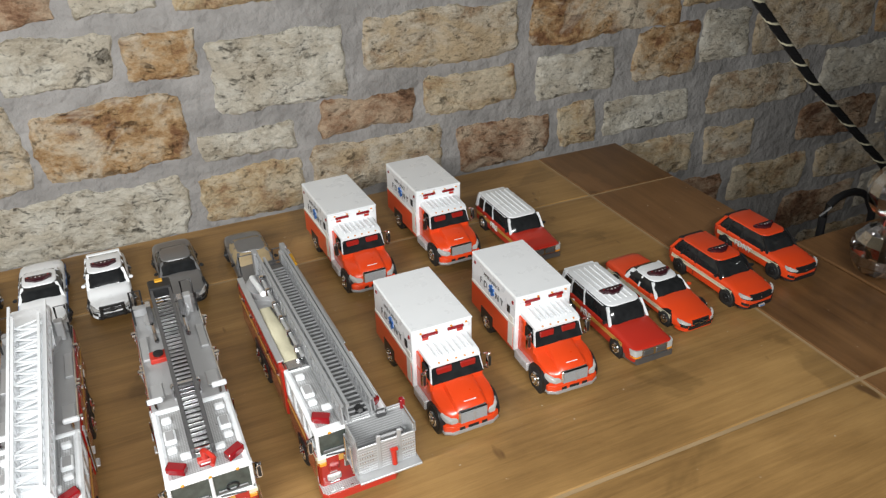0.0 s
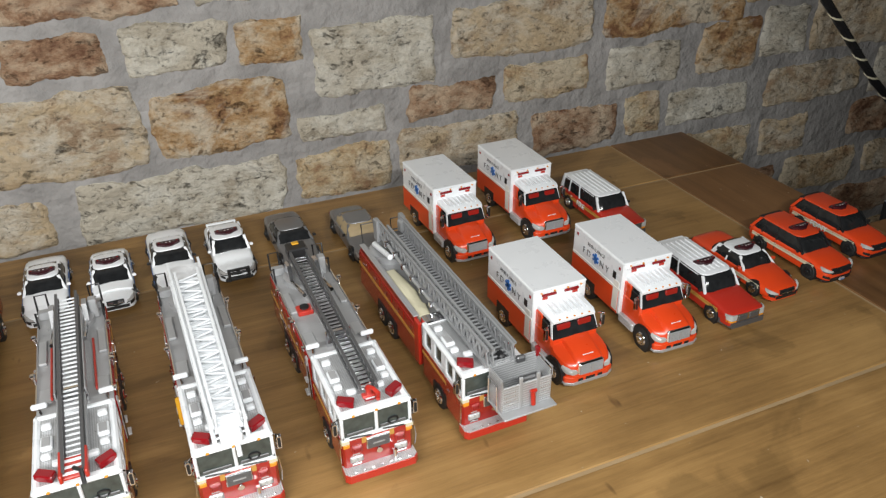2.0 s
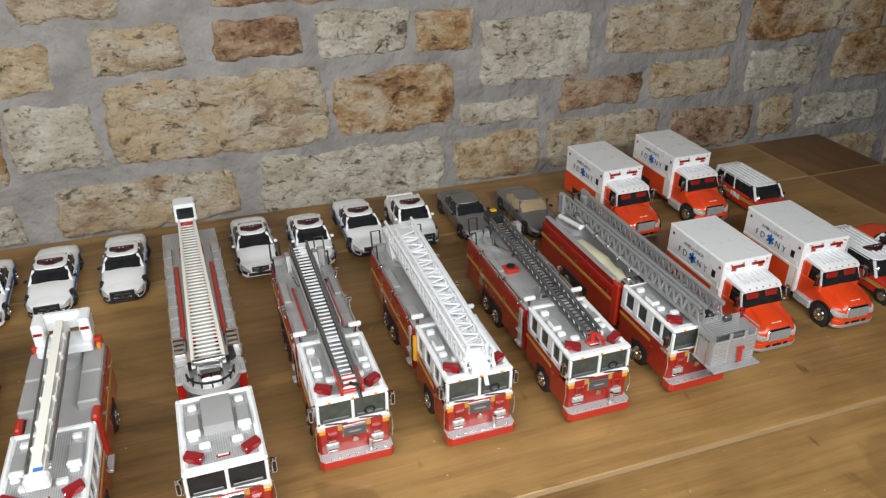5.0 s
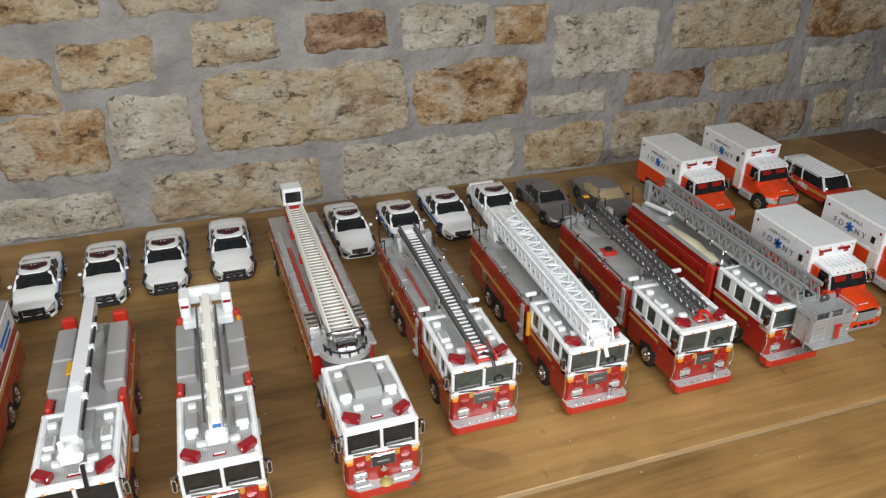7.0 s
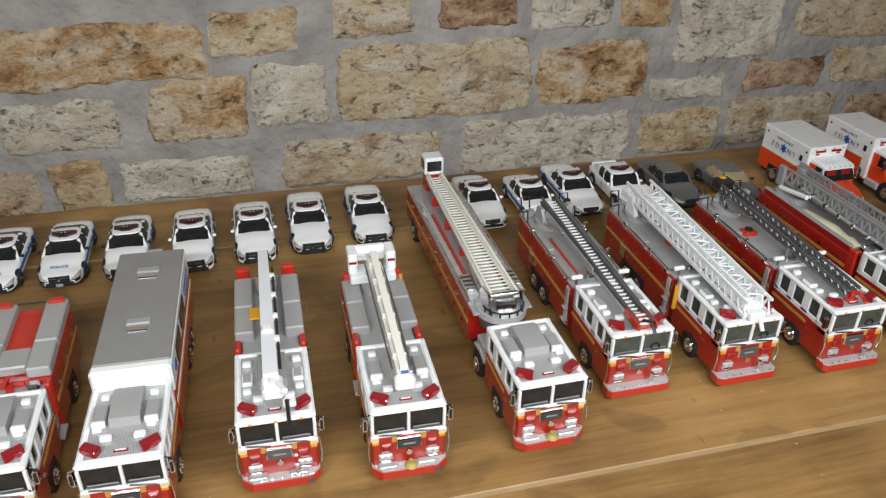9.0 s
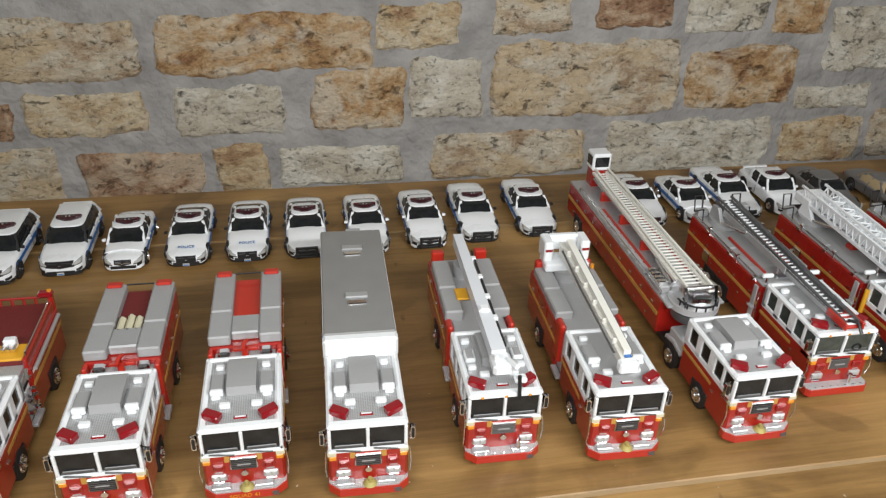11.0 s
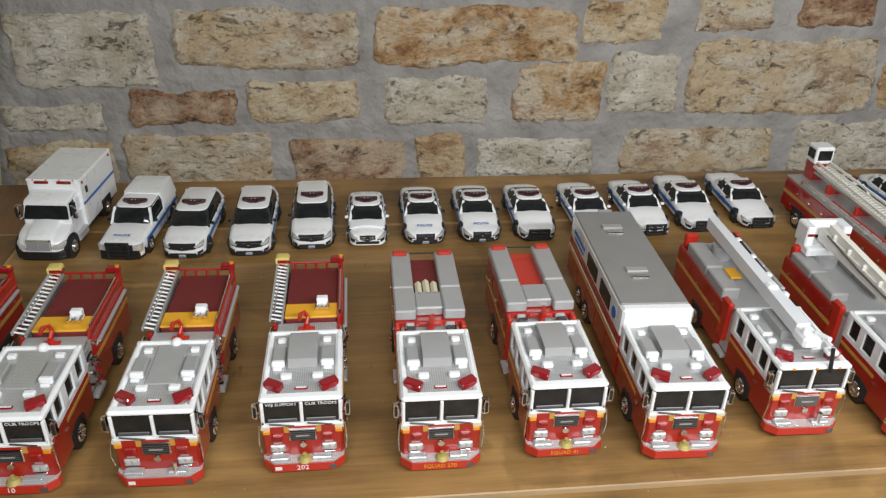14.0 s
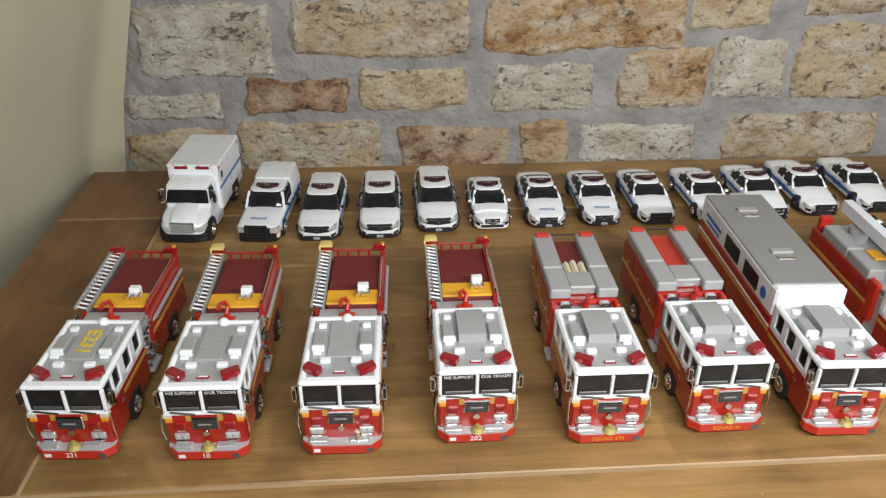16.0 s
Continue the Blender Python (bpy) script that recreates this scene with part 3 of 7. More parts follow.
# ---- vehicles: every one faces -y, its front bumper at y = 0, its wheels on z = 0 ----
def wheel(parent, x, y, r, w, rim, side):
    """A tyre with a dished rim; side is -1 or 1."""
    bm = bmesh.new()
    x0 = x - side * w
    for a, c, r1, r2 in ((x0, x - side * 0.0006, r, r), (x - side * 0.0006, x, r, r * 0.88)):
        bmesh.ops.create_cone(bm, cap_ends=True, segments=18, radius1=r1, radius2=r2, depth=abs(c - a), matrix=pose((a + c) / 2, y, r, 0, 90 * side, 0))
    tyre = part("wheel", bm, RUBBER, parent)
    bm = bmesh.new()
    bmesh.ops.create_cone(bm, cap_ends=True, segments=16, radius1=r * 0.62, radius2=r * 0.52, depth=0.0012, matrix=pose(x, y, r, 0, 90 * side, 0))
    bmesh.ops.create_cone(bm, cap_ends=True, segments=10, radius1=r * 0.26, radius2=r * 0.16, depth=0.0016, matrix=pose(x + side * 0.0007, y, r, 0, 90 * side, 0))
    for k in range(6):
        g = k * math.pi / 3
        rod(bm, (x + side * 0.0004, y + r * 0.42 * math.cos(g), r + r * 0.42 * math.sin(g)), (x + side * 0.0010, y + r * 0.42 * math.cos(g), r + r * 0.42 * math.sin(g)), r * 0.09, 6)
    part("rim", bm, rim, tyre)
    return tyre


def mirror(parent, x, y, z, side, tall=0.006, arm=CHROME):
    bm = loft(bmesh.new(), [(y - 0.0008, x + side * 0.0025 - 0.0011, x + side * 0.0025 + 0.0011, z - tall / 2, z + tall / 2, 0.0010), (y + 0.0008, x + side * 0.0025 - 0.0014, x + side * 0.0025 + 0.0014, z - tall / 2 - 0.0004, z + tall / 2 + 0.0004, 0.0012)])
    for e in (-0.56, 0.56):
        tube(bm, [(x, y + 0.0018, z + tall * e * 0.9), (x + side * 0.0014, y + 0.0004, z + tall * e * 1.1), (x + side * 0.0028, y, z + tall * e)], 0.0004, 5)
    case = part("mirror", bm, arm, parent, "chrome side mirror" if arm is CHROME else "side mirror")
    part("mirror_back", loft(bmesh.new(), [(y - 0.0011, x + side * 0.0025 - 0.0007, x + side * 0.0025 + 0.0007, z - tall * 0.38, z + tall * 0.38, 0.0006), (y - 0.0006, x + side * 0.0025 - 0.0008, x + side * 0.0025 + 0.0008, z - tall * 0.40, z + tall * 0.40, 0.0006)]), BLACK, case)
    return case


def cab(root, W=0.0182, roof="plain", tag="", tag_mat=None, length=0.052, ladder_truck=False, bell=True, banner=False, plate=True, glass=None):
    """The flat-fronted fire engine cab with its bumper."""
    F, R, ZB, ZT = 0.0055, length, 0.0295, 0.0455
    body = part("cab", boxes((-W, W, F, R, 0.0065, ZB), b=0.0012), RED, root, "red lower cab")
    # bumper with cut corners and a tread deck
    bm = bmesh.new()
    if glass:
        pts = [(-W + 0.0012, -0.0005), (W - 0.0012, -0.0005), (W + 0.0008, 0.0016), (W + 0.0008, F + 0.002), (-W - 0.0008, F + 0.002), (-W - 0.0008, 0.0016)]
    else:
        pts = [(-W + 0.0045, 0.0), (W - 0.0045, 0.0), (W + 0.0004, 0.0042), (W + 0.0004, F + 0.002), (-W - 0.0004, F + 0.002), (-W - 0.0004, 0.0042)]
    hull(bm, [(x, y, z) for x, y in pts for z in (0.0042, 0.0088)])
    part("bumper", bm, BRIGHT_RED, root)
    bm = bmesh.new()
    hull(bm, [(x * 0.985, y + 0.0006, z) for x, y in pts for z in (0.0088, 0.0096)])
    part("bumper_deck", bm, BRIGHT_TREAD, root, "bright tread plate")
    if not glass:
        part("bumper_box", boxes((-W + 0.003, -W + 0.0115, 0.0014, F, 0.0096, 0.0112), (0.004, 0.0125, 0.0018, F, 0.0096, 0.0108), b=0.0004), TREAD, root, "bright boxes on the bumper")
    if bell:
        bm = rod(bmesh.new(), (0.0004, 0.0024, 0.0096), (0.0004, 0.0024, 0.0116), 0.0034, 14, 0.0019)
        rod(bm, (0.0004, 0.0024, 0.0116), (0.0004, 0.0024, 0.0134), 0.0010, 8)
        part("bell", bm, BRASS, root, "brass bell on the bumper")
    else:
        part("speaker", rod(bmesh.new(), (0.0075, 0.0024, 0.0096), (0.0075, 0.0024, 0.0165), 0.0010, 8), CHROME, root, "chrome siren post")
    part("tail_step", boxes((W - 0.0065, W - 0.0035, -0.0003, 0.0003, 0.0050, 0.0076)), GUN, root, "dark plate on the bumper")
    if tag:
        letters(tag, 0.0038 if len(tag) < 5 else 0.0030, tag_mat or WHITE, root, pose(-0.0005, -0.0002, 0.0066) @ FACE_FRONT)
    if plate:
        part("flag_decal", boxes((-W + 0.0052, -W + 0.0082, -0.0002, 0.0003, 0.0055, 0.0075)), WHITE, root, "small pale decal")
    # grille, headlights, belt stripes
    g = part("grille", boxes((-0.0062, 0.0062, F - 0.0008, F + 0.001, 0.0192, 0.0268), b=0.0004), CHROME, root, "chrome grille surround")
    part("grille_mesh", boxes((-0.0056, 0.0056, F - 0.0011, F, 0.0198, 0.0262)), GUN if ladder_truck else BLACK, g, "dark grille mesh")
    part("name_bar", boxes((-0.0030, 0.0030, F - 0.0014, F - 0.001, 0.0226, 0.0233)), SILVER, g, "name plate")
    for s in (-1, 1):
        h = part("headlight", boxes((s * 0.0082, s * 0.0150, F - 0.0011, F + 0.0006, 0.0128, 0.0168), b=0.0005), SILVER, root, "silver headlight bezel")
        part("lamp", boxes((s * 0.0089, s * 0.0114, F - 0.0014, F, 0.0135, 0.0161), (s * 0.0118, s * 0.0143, F - 0.0014, F, 0.0135, 0.0161), b=0.0004), CLEAR, h)
        w = part("warning_lamp", boxes((s * 0.0085, s * 0.0138, F - 0.0013, F + 0.0006, 0.0195, 0.0240), b=0.0005), CRIMSON, root, "dark red lamp in a red housing")
        part("lens", boxes((s * 0.0093, s * 0.0130, F - 0.0017, F, 0.0202, 0.0233), b=0.0004), LENS, w)
        part("turn_signal", boxes((s * (W - 0.0036), s * (W - 0.0003), F - 0.0007, F + 0.001, 0.0238, 0.0262), b=0.0003), AMBER, root)
        part("belt_stripe", boxes((s * (W - 0.0036), s * (W + 0.0003), F - 0.0004, F + 0.001, 0.0265, 0.0285)), CREAM, root, "pale reflective stripe")
        part("inner_stripe", boxes((s * 0.0060, s * 0.0084, F - 0.0004, F + 0.001, 0.0245, 0.0280)), GOLD, root, "gold stripe")
        part("side_stripe", boxes((s * W, s * (W + 0.0003), F + 0.001, R - 0.0005, 0.0236, 0.0256), b=0.0), GOLD, root, "gold side stripe")
        # word bars over the headlights
        part("word_bar", boxes((s * 0.0098, s * 0.0134, F - 0.0003, F + 0.0005, 0.0176, 0.0181)), SILVER, root, "small white lettering bar")
        part("wiper", tube(bmesh.new(), [(s * 0.0085 - 0.0060, F - 0.0012, 0.0312), (s * 0.0085 + 0.0050, F - 0.0012, 0.0296)], 0.00045, 5), BLACK, root)
        part("grab_bar", tube(bmesh.new(), [(s * (W + 0.0012), F + 0.0005, 0.012), (s * (W + 0.0016), F - 0.001, 0.020), (s * (W + 0.0010), F + 0.0006, 0.0285)], 0.00035, 5), CHROME, root)
        mirror(root, s * W, F + 0.002, 0.0365, s, 0.0080)
    for k in range(5):
        part("grille_bar", boxes((-0.0054, 0.0054, F - 0.0013, F - 0.0008, 0.0203 + 0.0012 * k, 0.0206 + 0.0012 * k)), GUN, g)
    if ladder_truck:
        for k in range(3):
            part("marker_lamp", boxes((-0.0124 + 0.0116 * k, -0.0108 + 0.0116 * k, F - 0.0010, F + 0.0002, ZT - 0.0016, ZT - 0.0004), b=0.0003), AMBER, root, "amber marker lamp")
        for k in range(7):
            part("deck_light", boxes((-W + 0.0035 + 0.0047 * k, -W + 0.0050 + 0.0047 * k, 0.0006, 0.0012, 0.0096, 0.0102), b=0.0002), CHROME, root)
    part("emblem", rod(bmesh.new(), (0, F - 0.0016, 0.0172), (0, F, 0.0172), 0.0016, 14), CHROME, root, "round chrome emblem")
    # upper cab: dark glazing inside white pillars and rails
    part("glazing", boxes((-W + 0.0009, W - 0.0009, F + 0.0010, R - 0.0008, ZB - 0.001, ZT - 0.0018), b=0.0006), glass or GLASS, root, "tinted cab windows")
    for x0, x1 in ((-W, -W + 0.0016), (-0.0008, 0.0008), (W - 0.0016, W)):
        part("windscreen_post", boxes((x0, x1, F, F + 0.0022, ZB - 0.0004, ZT - 0.003), b=0.0004), WHITE, root)
    part("windscreen_sill", boxes((-W, W, F - 0.0003, F + 0.0024, ZB - 0.0014, ZB + 0.0003), b=0.0004), WHITE, root)
    part("brow", boxes((-W - 0.0002, W + 0.0002, F - 0.0006, F + 0.0042, ZT - 0.0025, ZT + 0.0004), b=0.0011), WHITE, root, "white roof front rail")
    part("rear_rail", boxes((-W, W, R - 0.0022, R, ZB, ZT), b=0.0006), WHITE, root)
    for s in (-1, 1):
        a, c = s * (W - 0.0016), s * W
        part("roof_rail", boxes((s * (W - 0.0030), s * (W + 0.0001), F + 0.001, R, ZT - 0.0036, ZT), b=0.0011), WHITE, root)
        part("side_sill", boxes((a, c, F, R, ZB - 0.001, ZB + 0.0022), b=0.0003), WHITE, root)
        for y0, y1 in ((0.0150, 0.0168), (0.0235, 0.0290), (0.0365, 0.0410), (0.0480, R)):
            part("side_post", boxes((a, c, min(y0, R - 0.004), min(y1, R), ZB, ZT - 0.002), b=0.0003), WHITE, root)
        door = part("door_panel", boxes((s * W, s * (W + 0.0004), 0.0075, 0.0225, 0.0095, 0.0290), b=0.0002), RED, root, "red cab door")
        part("handle", boxes((s * (W + 0.0004), s * (W + 0.0010), 0.0195, 0.0215, 0.0215, 0.0223)), CHROME, door)
        # no opening is cut: a black block gives the shade around the wheel
        part("wheel_gap_shade", boxes((s * (W - 0.002), s * (W + 0.0006), 0.0225, 0.0385, 0.0062, 0.0158), b=0.0022), BLACK, root, "black filler for the shaded wheel opening")
        wheel(root, s * (W + 0.0008), 0.0305, 0.0078, 0.0060, CHROME, s)
    for s in (-1, 1):
        part("dash", boxes((s * 0.0020, s * (W - 0.0030), F + 0.0004, F + 0.0011, ZB + 0.0012, ZB + 0.0030), b=0.0003), GUN, root, "grey dashboard behind the windscreen")
        part("corner_stripe", boxes((s * W, s * (W + 0.0004), F + 0.0008, F + 0.0080, 0.0262, 0.0284)), CREAM, root, "pale stripe round the corner")
        part("fog_plate", boxes((s * 0.0092, s * 0.0142, F - 0.0009, F + 0.0004, 0.0112, 0.0122), b=0.0002), CHROME, root)
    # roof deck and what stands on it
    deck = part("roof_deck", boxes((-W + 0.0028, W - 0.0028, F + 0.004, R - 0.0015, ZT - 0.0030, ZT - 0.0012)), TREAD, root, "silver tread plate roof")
    for s in (-1, 1):
        lens = bmesh.new()
        turn = pose(s * 0.0124, 0.0135, ZT + 0.0004, 0, 0, s * 28)
        box(lens, -0.0042, 0.0042, -0.0023, 0.0023, -0.0016, 0.0022, 0.0005, turn)
        part("beacon", lens, LENS, root, "dark red beacon lens")
        part("roof_lamp", boxes((s * 0.0046, s * 0.0098, 0.0182, 0.0212, ZT - 0.0014, ZT + 0.0012), b=0.0006), WHITE, root, "white roof lamp box")
        if not ladder_truck:
            part("roof_lamp", boxes((s * 0.0095, s * 0.0138, 0.0240, 0.0262, ZT - 0.0014, ZT + 0.0008), b=0.0006), WHITE, root, "white roof lamp box")
            blk = part("roof_locker", boxes((s * 0.0083, s * 0.0145, 0.0268, 0.0385, ZT - 0.0014, ZT + 0.0018), b=0.0006), SILVER, root, "silver roof locker")
            part("locker_front", boxes((s * 0.0083, s * 0.0145, 0.0262, 0.0285, ZT - 0.0014, ZT + 0.0024), b=0.0006), WHITE, blk, "white front lamp")
            part("roof_lamp", boxes((s * 0.0088, s * 0.0130, 0.0430, 0.0460, ZT - 0.0014, ZT + 0.0010), b=0.0006), WHITE, root, "white roof lamp box")
        else:
            blk = part("roof_locker", boxes((s * 0.0095, s * 0.0148, 0.0290, 0.0365, ZT - 0.0014, ZT + 0.0012), b=0.0006), WHITE, root, "white roof locker")
            part("hatch", boxes((s * 0.0104, s * 0.0140, 0.0298, 0.0356, ZT + 0.0012, ZT + 0.0016), b=0.0002), GREY, blk)
            part("roof_lamp", boxes((s * 0.0102, s * 0.0145, 0.0235, 0.0262, ZT - 0.0014, ZT + 0.0012), b=0.0006), WHITE, root, "white roof lamp box")
            part("roof_lamp", boxes((s * 0.0100, s * 0.0145, 0.0420, 0.0450, ZT - 0.0014, ZT + 0.0014), b=0.0006), WHITE, root, "white roof lamp box")
    part("roof_badge", boxes((-0.0030, 0.0030, 0.0118, 0.0138, ZT - 0.0014, ZT - 0.0006), b=0.0003), LENS, root, "small red roof badge")
    part("badge_bar", boxes((-0.0024, 0.0024, 0.0125, 0.0131, ZT - 0.0006, ZT - 0.0003)), WHITE, root, "pale lettering bar")
    if roof == "hump":
        bm = bmesh.new()
        hull(bm, [(x, y, z) for x in (-0.0068, 0.0068) for y, z in ((0.0262, ZT - 0.0014), (0.0272, ZT + 0.0036), (0.0420, ZT + 0.0040), (0.0465, ZT + 0.0030), (0.0465, ZT - 0.0014))])
        part("air_unit", bm, GREY, root, "raised grey air unit on the roof")
    elif roof == "dome":
        part("center_plate", boxes((-0.0070, 0.0070, 0.0225, 0.0490, ZT - 0.0014, ZT - 0.0004), b=0.0004), GREY, root, "plain grey roof plate")
    elif roof == "tread":
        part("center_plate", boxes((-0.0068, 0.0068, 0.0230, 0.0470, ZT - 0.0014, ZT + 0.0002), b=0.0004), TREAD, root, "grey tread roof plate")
    if roof in ("dome", "tread", "gold"):
        bm = bmesh.new()
        bmesh.ops.create_uvsphere(bm, u_segments=14, v_segments=8, radius=0.0026, matrix=Matrix.Translation((0.0010, 0.0500, ZT - 0.0002)))
        part("dome", bm, WHITE, root, "white roof dome")
    if roof == "gold":
        part("center_plate", boxes((-0.0068, 0.0068, 0.0230, 0.0470, ZT - 0.0014, ZT + 0.0002), b=0.0004), GREY, root, "grey roof plate")
        letters("E231", 0.0098, ROOF_GOLD, root, pose(0, 0.035, ZT + 0.0004, 0, 0, -90), "gold roof lettering", weight=0.02)
    if banner:
        letters("WE SUPPORT", 0.0023, WHITE, root, pose(-0.0088, F + 0.0008, ZT - 0.0044) @ FACE_FRONT, "white lettering on the windscreen")
        letters("OUR TROOPS", 0.0023, WHITE, root, pose(0.0088, F + 0.0008, ZT - 0.0044) @ FACE_FRONT, "white lettering on the windscreen")
    if glass:
        ring = [(0.0085 + 0.0026 * math.cos(k * math.pi / 6), F + 0.0006, 0.0335 + 0.0020 * math.sin(k * math.pi / 6)) for k in range(13)]
        part("steering_wheel", tube(bmesh.new(), ring, 0.0005, 5), BLACK, root, "black steering wheel")
    # the cab is longer and lower than its plan above
    ky, kz = 1.135, 0.925
    for o in root.children_recursive:
        if o.name.startswith(("wheel", "rim")) and not o.name.startswith("wheel_gap_shade"):
            if o.name.startswith("wheel"):
                o.location.y += (ky - 1) * 0.025
        elif o.name.startswith("lettering"):
            o.location.y, o.location.z = F + (o.location.y - F) * (ky if o.location.y > F else 1), o.location.z * kz
        else:
            for v in o.data.vertices:
                v.co.z *= kz
                if v.co.y > F:
                    v.co.y = F + (v.co.y - F) * ky
    return W, F + (R - F) * ky, ZB * kz, ZT * kz


def frame_rails(root, y0, y1, W=0.0150):
    part("chassis", boxes((-W, W, y0, y1, 0.0052, 0.0095), b=0.0006), BLACK, root, "black chassis")


def rear_wheels(root, ys, W=0.0182, rim=CHROME):
    for y in ys:
        for s in (-1, 1):
            # black block painted in for the shaded gap round each rear wheel
            part("wheel_gap_shade", boxes((s * (W - 0.002), s * (W + 0.0005), y - 0.0088, y + 0.0088, 0.0062, 0.0165), b=0.0024), BLACK, root, "black filler for the shaded wheel opening")
            wheel(root, s * (W + 0.0008), y, 0.0078, 0.0070, rim, s)


def body_sides(root, y0, y1, z1, W=0.0180, z0=0.0075, doors=4):
    """Red locker sides with a gold stripe and roller doors."""
    b = part("body", boxes((-W, W, y0, y1, z0, z1), b=0.0008), RED, root, "red body")
    for s in (-1, 1):
        part("side_stripe", boxes((s * W, s * (W + 0.0004), y0, y1, 0.0236, 0.0256)), GOLD, b, "gold side stripe")
        step = (y1 - y0) / doors
        for k in range(doors):
            part("locker_door", boxes((s * W, s * (W + 0.0003), y0 + k * step + 0.0008, y0 + (k + 1) * step - 0.0008, 0.0268, z1 - 0.002), b=0.0001), RED, b)
            part("latch", boxes((s * (W + 0.0003), s * (W + 0.0009), y0 + (k + 0.5) * step - 0.001, y0 + (k + 0.5) * step + 0.001, 0.0275, 0.0285)), CHROME, b)
    return b


def flat_ladder(root, x, y0, y1, z0, z1, half, mat, name="ground_ladder", tilt=0.0, spacing=0.0034, rung_mat=None):
    """A plain ladder lying along y: two rails and separate rungs, as one part with sub-parts."""
    bm = bmesh.new()
    n = max(3, int((y1 - y0) / spacing))
    c, s = math.cos(radians(tilt)), math.sin(radians(tilt))
    for d in (-half, half):
        xa, za = x + d * c, d * s
        hull(bm, [(xa + e, y, z + za + h) for e in (-0.0005, 0.0005) for y, z in ((y0, z0), (y1, z1)) for h in (-0.0009, 0.0009)])
    lad = part(name, bm, mat, root, "silver ladder")
    for k in range(n):
        f = (k + 0.5) / n
        y, z = y0 + f * (y1 - y0), z0 + f * (z1 - z0)
        if k == 0:
            first = part("rung", rod(bmesh.new(), (x - half * c, 0, -half * s), (x + half * c, 0, half * s), 0.0005, 6), rung_mat or mat, lad)
            first.location = (0, y, z)
            ya, za = y, z
        else:
            again(first, 0, y - ya, z - za)
    return lad


def pumper(x, y, yaw, label, **cabargs):
    """A fire engine with hose bed, deck gun and side ladder."""
    root = thing("fire_engine", label, "toy truck", "toy fire engines in a row")
    W, R, ZB, ZT = cab(root, **cabargs)
    frame_rails(root, R, 0.126)
    L = 0.1265
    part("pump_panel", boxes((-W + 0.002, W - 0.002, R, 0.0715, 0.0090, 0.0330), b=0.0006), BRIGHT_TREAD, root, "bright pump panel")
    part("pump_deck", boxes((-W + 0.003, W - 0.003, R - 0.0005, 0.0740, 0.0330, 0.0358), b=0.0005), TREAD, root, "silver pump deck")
    for s in (-1, 1):
        for k in range(3):
            part("valve", rod(bmesh.new(), (s * (W - 0.002), 0.0605 + 0.0036 * k, 0.016 + 0.004 * (k % 2)), (s * (W + 0.0012), 0.0605 + 0.0036 * k, 0.016 + 0.004 * (k % 2)), 0.0013, 10), CHROME, root)
            part("gauge", rod(bmesh.new(), (s * (W - 0.002), 0.0605 + 0.0036 * k, 0.0270), (s * (W - 0.0012), 0.0605 + 0.0036 * k, 0.0270), 0.0014, 10), WHITE, root)
        for k in range(14):
            yy, zz = 0.0585 + 0.0125 * rnd.random(), 0.0115 + 0.0230 * rnd.random()
            knob = bmesh.new()
            bmesh.ops.create_icosphere(knob, subdivisions=1, radius=0.0008 + 0.0005 * rnd.random(), matrix=Matrix.Translation((s * (W + 0.0006), yy, zz)))
            rod(knob, (s * (W - 0.003), yy, zz), (s * (W + 0.0004), yy, zz), 0.0005, 6)
            part("control_knob", knob, CHROME, root)
        part("pump_pipe", tube(bmesh.new(), [(s * (W - 0.001), 0.0600, 0.0300), (s * (W + 0.0012), 0.0625, 0.0345), (s * (W - 0.0004), 0.0680, 0.0372)], 0.0009, 7), CHROME, root, "bent chrome pipe")
        part("bed_stripe", boxes((s * W, s * (W + 0.0004), 0.0735, L - 0.001, 0.0300, 0.0316)), IVORY, root, "pale side stripe")
        part("bed_handrail", tube(bmesh.new(), [(s * (W - 0.0014), 0.0745, 0.0400), (s * (W - 0.0014), 0.0750, 0.0422), (s * (W - 0.0014), L - 0.006, 0.0422), (s * (W - 0.0014), L - 0.005, 0.0400)], 0.00045, 6), CHROME, root, "chrome handrail along the hose bed")
        part("running_board", boxes((s * (W - 0.002), s * (W + 0.0016), R + 0.001, 0.0720, 0.0070, 0.0090), b=0.0003), BRIGHT_TREAD, root)
    body_sides(root, 0.0715, L, 0.0345, W, doors=3)
    rear_wheels(root, (0.0990,), W)
    # hose bed
    part("hose_bed", boxes((-W + 0.0065, W - 0.0028, 0.0740, L - 0.001, 0.0345, 0.0385), b=0.0006), MAROON, root, "maroon hose bed cover")
    part("hose_cover", boxes((-W + 0.0063, W - 0.0026, 0.0738, 0.0868, 0.0380, 0.0394), b=0.0005), YELLOW, root, "yellow hose bed flap")
    for s in (-1, 1):
        part("bed_rail", boxes((s * (W - 0.0028), s * (W - 0.0004), 0.0718, L, 0.0345, 0.0405 if s > 0 else 0.0366), b=0.0006), RED, root)
        post = part("light_tower", boxes((s * (W - 0.0028), s * W, L - 0.003, L, 0.0345, 0.0440), b=0.0004), RED, root, "red rear light post")
        part("beacon", boxes((s * (W - 0.0068), s * (W + 0.0008), L - 0.0050, L - 0.0002, 0.0436, 0.0466), b=0.0008), LENS, post, "red rear beacon")
        if s > 0:
            part("beacon_cap", rod(bmesh.new(), (s * (W - 0.001), L - 0.0022, 0.0466), (s * (W - 0.001), L - 0.0022, 0.0474), 0.0012, 10), AMBER, post)
    bm = tube(bmesh.new(), [(-W + 0.003, L - 0.0015, 0.0425), (W - 0.003, L - 0.0015, 0.0425)], 0.0007, 6)
